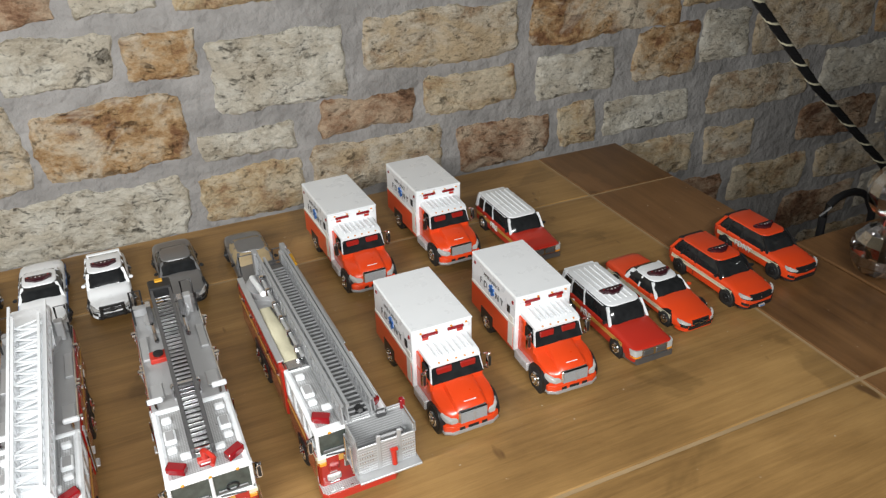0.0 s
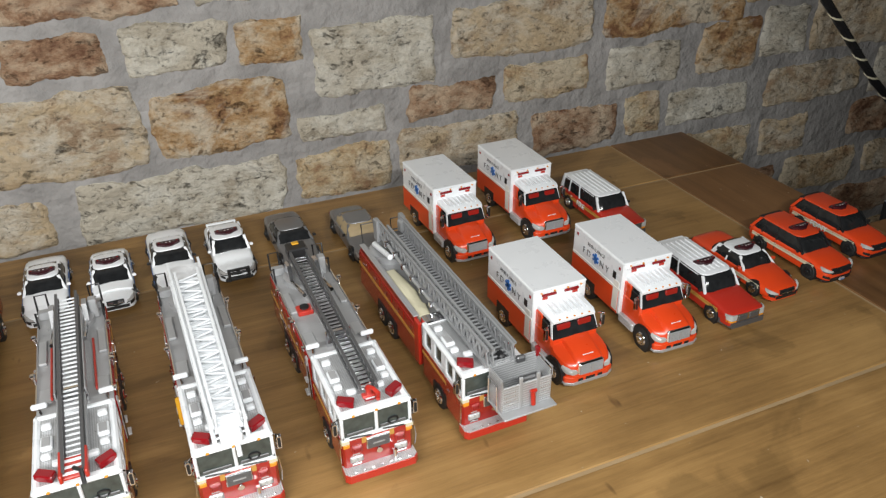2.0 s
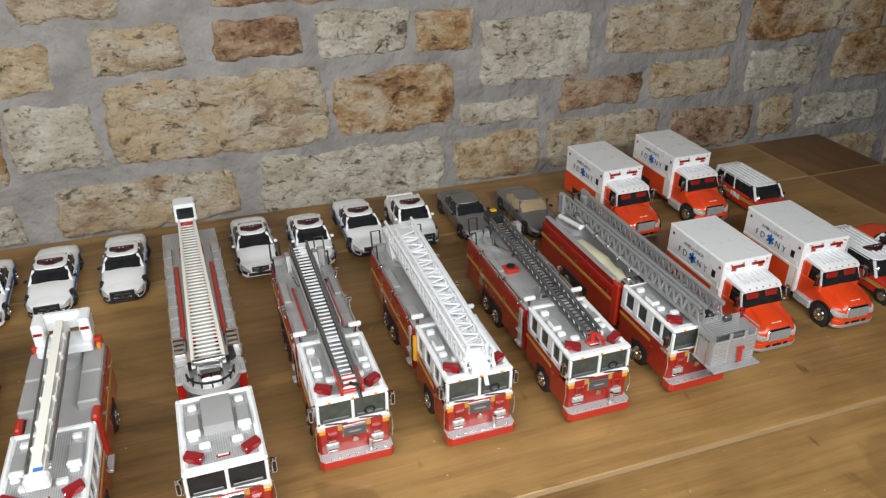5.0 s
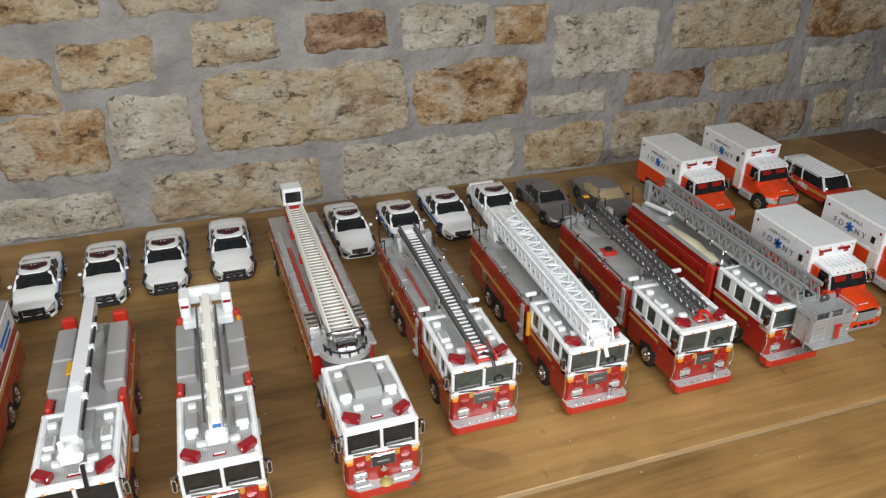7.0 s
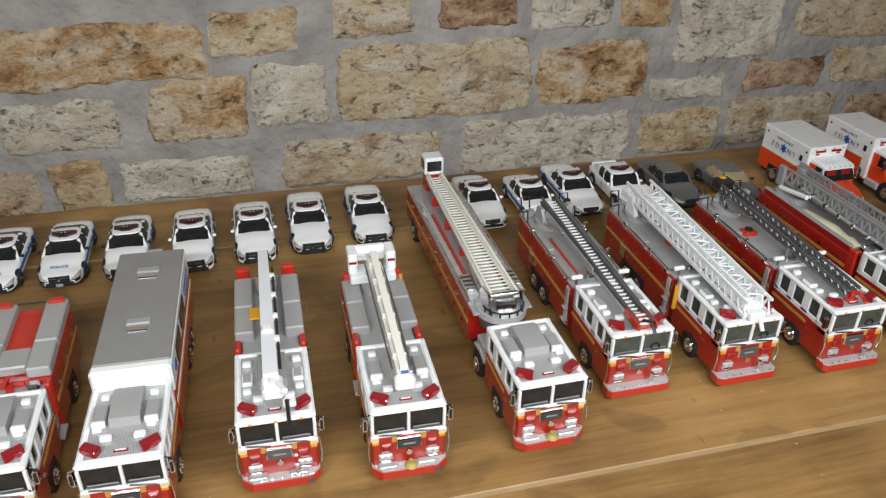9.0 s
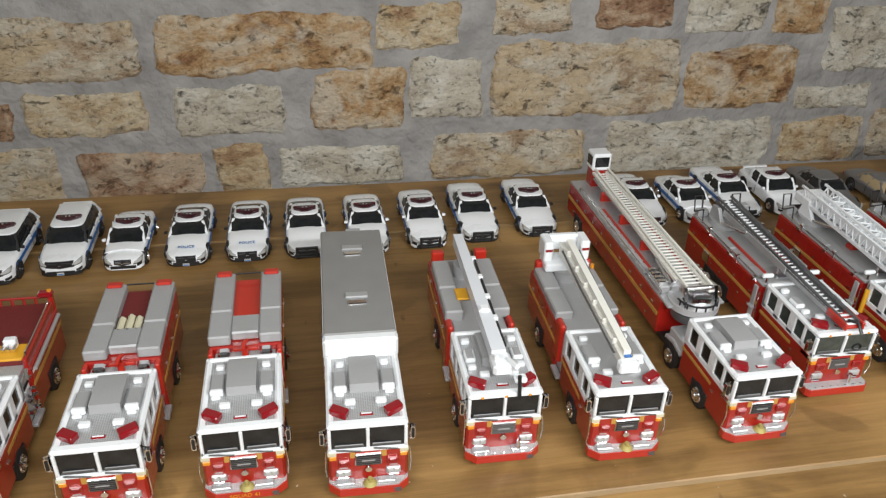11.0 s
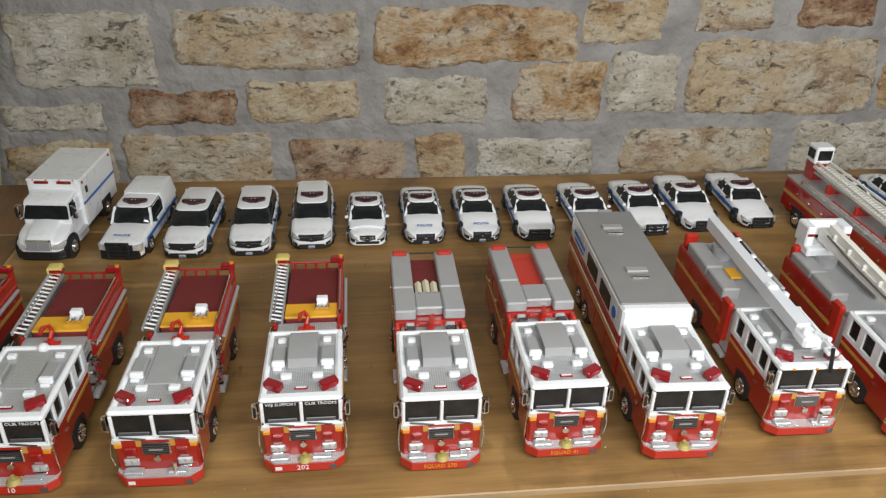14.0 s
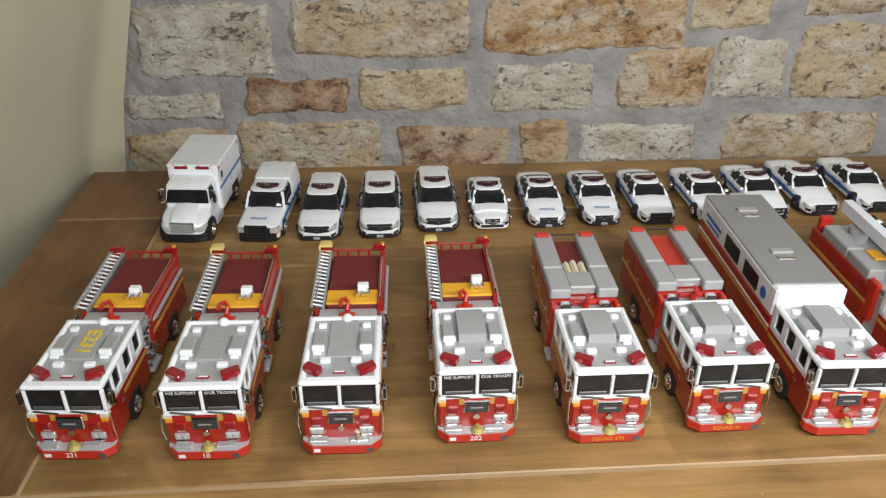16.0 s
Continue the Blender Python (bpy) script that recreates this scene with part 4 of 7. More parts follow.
    part("rear_bar", bm, CRIMSON, root)
    for k in range(4):
        part("bar_post", rod(bmesh.new(), (-0.009 + 0.006 * k, L - 0.0015, 0.0385), (-0.009 + 0.006 * k, L - 0.0015, 0.0425), 0.0008, 6), CRIMSON, root)
    part("floodlight", boxes((0.0046, 0.0106, 0.0825, 0.0866, 0.0392, 0.0448), b=0.0006), WHITE, root, "white lamp box")
    bm = bmesh.new()
    for k in range(3):
        rod(bm, (0.0050 + 0.0026 * k, 0.0785, 0.0412), (0.0050 + 0.0026 * k, 0.0830, 0.0420), 0.0012, 10, 0.0008)
    part("nozzle", bm, CHROME, root, "chrome nozzles")
    # deck gun
    bm = rod(bmesh.new(), (0, 0.0670, 0.0358), (0, 0.0670, 0.0395), 0.0016, 10)
    tube(bm, [(0, 0.0670, 0.0395), (0.0006, 0.0690, 0.0425), (-0.0012, 0.0715, 0.0440), (-0.0030, 0.0680, 0.0450), (-0.0030, 0.0640, 0.0445)], 0.0011, 8)
    box(bm, -0.0045, 0.0040, 0.0650, 0.0690, 0.0358, 0.0370, 0.0003)
    part("deck_gun", bm, BRIGHT_RED, root, "red deck gun")
    # ladder down one side, suction hose down the other
    flat_ladder(root, -W + 0.0026, 0.0690, L - 0.001, 0.0404, 0.0428, 0.0031, SILVER, tilt=-14, rung_mat=WHITE)
    part("ladder_shelf", boxes((-W + 0.0002, -W + 0.0060, 0.0740, L - 0.001, 0.0345, 0.0372), b=0.0004), GUN, root)
    part("suction_hose", rod(bmesh.new(), (W + 0.0012, 0.0750, 0.0320), (W + 0.0012, L - 0.004, 0.0320), 0.0011, 10), SILVER, root, "silver suction pipe")
    if cabargs.get("roof") != "gold":
        part("yellow_cap", loft(bmesh.new(), [(L - 0.0046, -W - 0.0014, -W + 0.0064, 0.0436, 0.0478, 0.0012), (L - 0.0004, -W - 0.0014, -W + 0.0064, 0.0432, 0.0484, 0.0016), (L + 0.0016, -W - 0.0008, -W + 0.0058, 0.0436, 0.0474, 0.0012)]), PALE_YELLOW, root, "pale yellow cap over the ladder end")
    root.matrix_basis = pose(x, y, TZ, 0, 0, yaw)
    return root


def squad(x, y, yaw, label, hoses=True, **cabargs):
    """A squad engine with grey locker tops along both sides."""
    root = thing("fire_engine", label, "toy truck", "toy fire engines in a row")
    W, R, ZB, ZT = cab(root, **cabargs)
    L = 0.1330
    frame_rails(root, R, L - 0.002)
    part("pump_panel", boxes((-W + 0.002, W - 0.002, R, 0.0692, 0.0090, 0.0340), b=0.0006), BRIGHT_TREAD, root, "bright pump panel")
    part("pump_deck", boxes((-W + 0.003, W - 0.003, R, 0.0702, 0.0340, 0.0362), b=0.0005), TREAD, root, "silver pump deck")
    body_sides(root, 0.0692, L, 0.0395, W, doors=3)
    rear_wheels(root, (0.0985,), W)
    for s in (-1, 1):
        part("running_board", boxes((s * (W - 0.002), s * (W + 0.0014), R + 0.001, 0.0697, 0.0070, 0.0090), b=0.0003), BRIGHT_TREAD, root)
        part("corner_panel", boxes((s * (W - 0.0022), s * (W + 0.0002), 0.0637, 0.0692, 0.0200, 0.0395), b=0.0005), BRIGHT_RED, root, "red corner panel")
        for y0, y1 in ((0.0702, 0.0935), (0.0940, L - 0.0008)):
            part("locker_lid", boxes((s * 0.0072, s * (W + 0.0002), y0, y1, 0.0395, 0.0455), b=0.0008), GREY, root, "grey locker lid")
        part("tail_beacon", boxes((s * 0.0090, s * (W - 0.001), L - 0.006, L - 0.001, 0.0455, 0.0475), b=0.0008), BRIGHT_RED, root, "red rear beacon")
        part("valve_set", boxes((s * 0.0075, s * 0.0135, 0.0637, 0.0687, 0.0362, 0.0400), b=0.0010), CHROME, root, "chrome valves")
    part("cross_locker", boxes((-0.0072, 0.0072, 0.0742, 0.0902, 0.0395, 0.0448), b=0.0008), SILVER, root, "silver cross locker")
    part("bed_floor", boxes((-0.0071, 0.0071, 0.0902, L - 0.002, 0.0395, 0.0408)), BRIGHT_RED if not hoses else MAROON, root, "red hose bed floor")
    part("bed_bar", tube(bmesh.new(), [(-0.0072, L - 0.0015, 0.0452), (0.0072, L - 0.0015, 0.0452)], 0.0005, 5), BLACK, root)
    if hoses:
        for k in range(3):
            bm = boxes((-0.0062 + 0.0043 * k, -0.0026 + 0.0043 * k, 0.0870, 0.1020 + 0.002 * (k % 2), 0.0408, 0.0448), b=0.0014)
            part("hose", bm, CREAM, root, "folded cream hose")
    bm = rod(bmesh.new(), (0, 0.0652, 0.0362), (0, 0.0652, 0.0420), 0.0018, 10)
    tube(bm, [(0, 0.0652, 0.0420), (0.001, 0.0672, 0.0445), (0, 0.0637, 0.0452), (-0.0005, 0.0597, 0.0440)], 0.0011, 8)
    box(bm, -0.0062, 0.0062, 0.0672, 0.0692, 0.0375, 0.0395, 0.0004)
    part("deck_gun", bm, BRIGHT_RED, root, "red deck gun")
    part("dome", rod(bmesh.new(), (0.002, 0.0530, 0.0362), (0.002, 0.0530, 0.0400), 0.0022, 12, 0.0012), WHITE, root)
    root.matrix_basis = pose(x, y, TZ, 0, 0, yaw)
    return root


def rescue(x, y, yaw, label, **cabargs):
    """A heavy rescue truck: a long closed box with a grey roof."""
    root = thing("rescue_truck", label, "toy truck", "toy fire engines in a row")
    W, R, ZB, ZT = cab(root, **cabargs)
    L, H, B = 0.1735, 0.0495, 0.0188
    frame_rails(root, R, L - 0.002)
    part("lower_body", boxes((-B, B, R, L, 0.0080, 0.0330), b=0.0008), RED, root, "red lower body")
    part("upper_body", boxes((-B, B, R + 0.0008, L, 0.0330, H - 0.0005), b=0.0008), WHITE, root, "white upper body")
    part("roof", boxes((-B + 0.0004, B - 0.0004, R + 0.0065, L - 0.0004, H - 0.0012, H + 0.0004), b=0.0006), ROOF_GREY, root, "plain grey roof")
    part("front_cap", boxes((-B - 0.0002, B + 0.0002, R - 0.0004, R + 0.0062, 0.0380, H + 0.0008), b=0.0014), WHITE, root, "white front cap")
    for y0 in (0.0960, 0.1480):
        hatch = part("roof_hatch", boxes((-0.0062, 0.0062, y0, y0 + 0.0050, H, H + 0.0016), b=0.0005), SILVER, root, "silver roof hatch")
        part("vent", boxes((-0.0050, 0.0050, y0 - 0.0062, y0 - 0.0028, H, H + 0.0014), b=0.0004), CHROME, hatch)
    part("roof_lip", boxes((-0.0030, 0.0060, L - 0.0012, L, H, H + 0.0016), b=0.0003), ROOF_GREY, root)
    for s in (-1, 1):
        part("side_stripe", boxes((s * B, s * (B + 0.0003), R, L, 0.0236, 0.0256)), GOLD, root, "gold side stripe")
        part("stripe_edge", boxes((s * B, s * (B + 0.00025), R, L, 0.0266, 0.0276)), WHITE, root, "white stripe")
        for y0, y1 in ((0.0800, 0.1000), (0.1080, 0.1300)):
            part("window", boxes((s * (B - 0.0004), s * (B + 0.0005), y0, y1, 0.0352, 0.0448), b=0.0004), GLASS, root, "dark side window")
        part("badge", rod(bmesh.new(), (s * B, 0.0720, 0.0400), (s * (B + 0.0004), 0.0720, 0.0400), 0.0034, 16), BLUE, root, "round blue badge")
        part("name_bar", boxes((s * B, s * (B + 0.0003), 0.1380, 0.1640, 0.0395, 0.0418), (s * B, s * (B + 0.0003), 0.1400, 0.1620, 0.0358, 0.0375)), BLUE, root, "dark lettering bars")
        for k in range(5):
            part("locker_door", boxes((s * B, s * (B + 0.0002), 0.0580 + 0.0225 * k, 0.0790 + 0.0225 * k, 0.0100, 0.0225), b=0.0001), RED, root)
    rear_wheels(root, (0.1210, 0.1380), B - 0.0004)
    root.matrix_basis = pose(x, y, TZ, 0, 0, yaw)
    return root


def boom_truck(x, y, yaw, label, white=False, **cabargs):
    """An engine with a jointed water boom laid over its cab."""
    root = thing("boom_truck", label, "toy truck", "toy fire engines in a row")
    W, R, ZB, ZT = cab(root, ladder_truck=not white, **cabargs)
    L = 0.1420 if not white else 0.1300
    frame_rails(root, R, L - 0.002)
    part("pump_panel", boxes((-W + 0.002, W - 0.002, R, 0.0705, 0.0090, 0.0340), b=0.0006), BRIGHT_TREAD, root, "bright pump panel")
    body_sides(root, 0.0705, L, 0.0360, W, doors=3)
    rear_wheels(root, (0.1010,), W)
    part("deck", boxes((-W + 0.0035, W - 0.0035, R, L - 0.002, 0.0345, 0.0368), b=0.0004), GREY, root, "grey deck")
    for s in (-1, 1):
        part("running_board", boxes((s * (W - 0.002), s * (W + 0.0014), R + 0.001, 0.0710, 0.0070, 0.0090), b=0.0003), BRIGHT_TREAD, root)
        part("corner_panel", boxes((s * (W - 0.003), s * (W + 0.0003), 0.0640, 0.0735, 0.0150, 0.0400), b=0.0010), BRIGHT_RED, root, "red corner panel")
        for y0, y1 in ((0.0750, 0.0990), (0.1000, 0.1240 if white else 0.1300)):
            part("locker_lid", boxes((s * 0.0080, s * W, y0, y1, 0.0360, 0.0430 if not white else 0.0415), b=0.0008), GREY, root, "grey locker lid")
        part("tail_beacon", boxes((s * 0.0095, s * (W - 0.001), L - 0.007, L - 0.002, 0.0360, 0.0450), b=0.0008), BRIGHT_RED, root, "red rear beacon")
    paint = IVORY if white else SILVER
    if white:
        base = part("boom_base", boxes((-0.0135, 0.0135, L - 0.014, L + 0.001, 0.0420, 0.0475), b=0.0008), WHITE, root, "white boom platform")
        part("platform_side", boxes((-0.0140, -0.0085, L - 0.010, L + 0.003, 0.0470, 0.0600), (0.0085, 0.0140, L - 0.010, L + 0.003, 0.0470, 0.0600), (-0.0090, 0.0090, L - 0.001, L + 0.003, 0.0500, 0.0600), b=0.0008), WHITE, base)
        for s in (-1, 1):
            part("marker_strip", boxes((s * 0.0092, s * 0.0134, L - 0.0104, L - 0.0098, 0.0540, 0.0556)), LENS, base, "red marker strip")
            part("guide_rail", tube(bmesh.new(), [(s * 0.0046, 0.0240, 0.0520), (s * 0.0050, 0.0800, 0.0545), (s * 0.0050, L - 0.016, 0.0575)], 0.0006, 6), GUN, root, "dark rail along the boom")
        part("pedestal", rod(bmesh.new(), (0, L - 0.012, 0.0360), (0, L - 0.012, 0.0430), 0.0075, 20), GREY, root)
        bm = bmesh.new()
        hull(bm, [(sx * 0.0030, yy, zz) for sx in (-1, 1) for yy, zz in ((L - 0.004, 0.0490), (L - 0.004, 0.0570), (0.0150, 0.0480), (0.0150, 0.0525))])
        part("boom", bm, paint, root, "ivory lower boom")
        bm = bmesh.new()
        hull(bm, [(sx * 0.0019 + 0.0005, yy, zz) for sx in (-1, 1) for yy, zz in ((L - 0.010, 0.0575), (L - 0.010, 0.0620), (0.0200, 0.0528), (0.0200, 0.0560))])
        part("upper_boom", bm, IVORY, root, "ivory upper boom")
        for k in range(6):
            part("boom_clamp", boxes((-0.0034, 0.0036, 0.030 + 0.016 * k, 0.0316 + 0.016 * k, 0.0520 + 0.0006 * k, 0.0556 + 0.0008 * k), b=0.0005), IVORY, root)
        part("pipe", tube(bmesh.new(), [(0.0042, 0.022, 0.0505), (0.0044, 0.070, 0.0520), (0.0042, L - 0.015, 0.0545)], 0.0007, 6), CHROME, root)
        part("boom_tip", boxes((-0.0050, 0.0050, 0.0130, 0.0185, 0.0465, 0.0530), b=0.0010), WHITE, root, "white boom tip")
        part("flag_decal", boxes((-0.0012, 0.0024, 0.0180, 0.0200, 0.0530, 0.0534)), BLUE, root, "small flag decal")
        part("orange_lamp", rod(bmesh.new(), (W - 0.002, L - 0.012, 0.0425), (W - 0.002, L - 0.012, 0.0450), 0.0012, 10), AMBER, root)
    else:
        part("pedestal", rod(bmesh.new(), (0, L - 0.020, 0.0360), (0, L - 0.020, 0.0450), 0.0060, 20), GREY, root)
        bm = bmesh.new()
        hull(bm, [(sx * w - 0.0005, yy, zz) for sx in (-1, 1) for yy, zz, w in ((L - 0.001, 0.0470, 0.0028), (L - 0.001, 0.0545, 0.0028), (0.0240, 0.0475, 0.0036), (0.0240, 0.0545, 0.0036))])
        part("boom", bm, material("pale_grey_paint", (0.68, 0.70, 0.74), 0.30, vary=0.05), root, "pale grey boom")
        part("joint_cap", boxes((-0.0038, 0.0026, 0.0560, 0.0620, 0.0480, 0.0562), b=0.0012), WHITE, root)
        for k in range(4):
            part("pipe_clamp", boxes((0.0022, 0.0052, 0.050 + 0.020 * k, 0.0535 + 0.020 * k, 0.0515, 0.0550), b=0.0005), WHITE, root)
        part("pipe", tube(bmesh.new(), [(0.0042, 0.030, 0.0520), (0.0042, 0.120, 0.0540)], 0.0008, 6), BLACK, root)
        bm = boxes((-0.0050, 0.0050, 0.0130, 0.0250, 0.0465, 0.0530), b=0.0014)
        box(bm, 0.0040, 0.0100, 0.0060, 0.0110, 0.0470, 0.0500, 0.0008)
        rod(bm, (-0.0030, 0.0180, 0.0530), (-0.0030, 0.0180, 0.0565), 0.0014, 8)
        rod(bm, (0.0030, 0.0180, 0.0530), (0.0055, 0.0100, 0.0545), 0.0014, 8)
        part("boom_tip", bm, WHITE, root, "white boom head")
        part("nozzle", rod(bmesh.new(), (0.0060, 0.0035, 0.0400), (0.0060, 0.0065, 0.0520), 0.0010, 8), BLACK, root, "black nozzle hanging over the windscreen")
        part("yellow_pad", boxes((-0.0100, -0.0030, 0.0850, 0.0960, 0.0430, 0.0444), b=0.0004), YELLOW, root, "yellow pad")
    root.matrix_basis = pose(x, y, TZ, 0, 0, yaw)
    return root


def aerial(root, y0, z0, y1, z1, half, tall, mat, rung_mat, rungs, lattice=True, x=0.0, narrow=0.8, plate=0.0, brace_mat=None):
    """A trussed aerial ladder from its heel (y0, z0) to its tip (y1, z1)."""
    def at(f, dx, dz):
        w = half * (1 - (1 - narrow) * f)
        return (x + dx * w, y0 + (y1 - y0) * f, z0 + (z1 - z0) * f + dz)

    heads = []
    for s in (-1, 1):
        bm = bmesh.new()
        for dz, t in ((0.0, 0.0010), (tall, 0.0007)):
            hull(bm, [(px + e, py, pz + h) for e in (-t, t) for h in (-t, t) for px, py, pz in (at(0, s, dz), at(1, s, dz))])
        side = part("ladder_rail", bm, mat, root, "ladder side truss")
        heads.append(side)
        if lattice:
            n = max(6, int(rungs * 0.55))
            for k in range(n):
                f0, f1 = k / n, (k + 1) / n
                legs = ((at(f0, s, 0.0), at((f0 + f1) / 2, s, tall)), (at((f0 + f1) / 2, s, tall), at(f1, s, 0.0)))
                for p, q in legs:
                    if plate:
                        bm = hull(bmesh.new(), [(a + e, c + d, h) for a, c, h in (p, q) for e in (-0.0003, 0.0003) for d in (-plate, plate)])
                    else:
                        bm = rod(bmesh.new(), p, q, 0.00055, 5)
                    part("brace", bm, brace_mat or mat, side)
    for k in range(rungs):
        f = (k + 0.5) / rungs
        r = part("rung", rod(bmesh.new(), at(f, -1, 0.0002), at(f, 1, 0.0002), 0.00055, 6), rung_mat, heads[0])
    return heads


def ladder_body(root, W, R, L, deck=GREY, z=0.0385):
    frame_rails(root, R, L - 0.002)
    body_sides(root, R + 0.004, L, z - 0.0015, W, doors=5)
    part("deck", boxes((-W + 0.0004, W - 0.0004, R + 0.003, L, z - 0.0015, z), b=0.0004), deck, root, "grey top deck")
    rear_wheels(root, (0.1020, 0.1185), W)
    for s in (-1, 1):
        part("jack_cover", boxes((s * (W - 0.002), s * (W + 0.0010), R + 0.006, R + 0.010, 0.0090, z - 0.003), b=0.0004), BRIGHT_TREAD, root, "bright outrigger cover")
        for k in range(3):
            part("side_lamp", boxes((s * (W - 0.001), s * (W + 0.0014), 0.070 + 0.030 * k, 0.0725 + 0.030 * k, z - 0.002, z + 0.0006), b=0.0003), CHROME, root)
        stalk = part("front_lamp", rod(bmesh.new(), (s * (W - 0.0030), R + 0.0048, z - 0.001), (s * (W - 0.0030), R + 0.0048, z + 0.0045), 0.0007, 8), CHROME, root, "lamp on a chrome stalk")
        part("lamp_head", boxes((s * (W - 0.0066), s * (W + 0.0006), R + 0.0036, R + 0.0060, z + 0.0042, z + 0.0068), b=0.0006), WHITE, stalk, "white lamp head")
        for yy in (0.092, 0.128):
            side = part("side_light", rod(bmesh.new(), (s * (W + 0.0004), yy, z - 0.003), (s * (W + 0.0010), yy, z + 0.0030), 0.0005, 6), CHROME, root)
            part("lamp_head", boxes((s * (W - 0.0004), s * (W + 0.0022), yy - 0.0014, yy + 0.0014, z + 0.0024, z + 0.0046), b=0.0005), CHROME, side)
        part("fold_step", boxes((s * W, s * (W + 0.0030), R + 0.0045, R + 0.0100, 0.0120, 0.0134), (s * W, s * (W + 0.0026), R + 0.0045, R + 0.0100, 0.0205, 0.0216), b=0.0003), BRIGHT_TREAD, root, "bright folding step")
        part("deck_rail", tube(bmesh.new(), [(s * (W - 0.0006), R + 0.012, z + 0.0012), (s * (W - 0.0006), L - 0.004, z + 0.0012)], 0.0005, 5), CHROME, root, "chrome deck rail")
        part("grab_rail", tube(bmesh.new(), [(s * (W + 0.0012), R + 0.002, 0.012), (s * (W + 0.0016), R + 0.002, z - 0.004)], 0.0004, 5), CHROME, root)
        part("hatch", boxes((s * 0.0105, s * 0.0165, R + 0.012, R + 0.024, z, z + 0.0008), b=0.0003), SILVER, root, "silver deck hatch")
        for k in range(7):
            part("rivet_lamp", boxes((s * W, s * (W + 0.0007), R + 0.012 + 0.012 * k, R + 0.0132 + 0.012 * k, 0.0190, 0.0202), b=0.0002), CHROME, root)
        tube_pts = [(s * (W - 0.007), L - 0.001, z), (s * (W - 0.007), L + 0.002, z + 0.0125), (s * (W - 0.001), L + 0.002, z + 0.0125), (s * (W - 0.001), L - 0.001, z + 0.002), (s * (W - 0.001), L - 0.012, z + 0.009), (s * (W - 0.001), L - 0.014, z)]
        part("rear_rail", tube(bmesh.new(), tube_pts, 0.0006, 6), BLACK, root, "black guard rail")


def turntable(root, y, z, mat=SILVER, pads=SILVER):
    part("turntable", rod(bmesh.new(), (0, y, z), (0, y, z + 0.0035), 0.0125, 28), mat, root, "round turntable")
    for s in (-1, 1):
        bm = bmesh.new()
        hull(bm, [(s * a, yy, zz) for a in (0.0072, 0.0098) for yy, zz in ((y - 0.008, z + 0.0035), (y + 0.008, z + 0.0035), (y + 0.006, z + 0.0115), (y - 0.001, z + 0.0120))])
        part("cheek", bm, pads, root, "ladder pivot cheek")
        part("lift_ram", rod(bmesh.new(), (s * 0.0085, y - 0.004, z + 0.003), (s * 0.0080, y - 0.036, z + 0.0115), 0.0012, 10), CHROME, root, "chrome lifting ram")
    part("control_box", boxes((0.0105, 0.0150, y + 0.001, y + 0.0065, z, z + 0.0120), b=0.0006), SILVER, root, "control box")


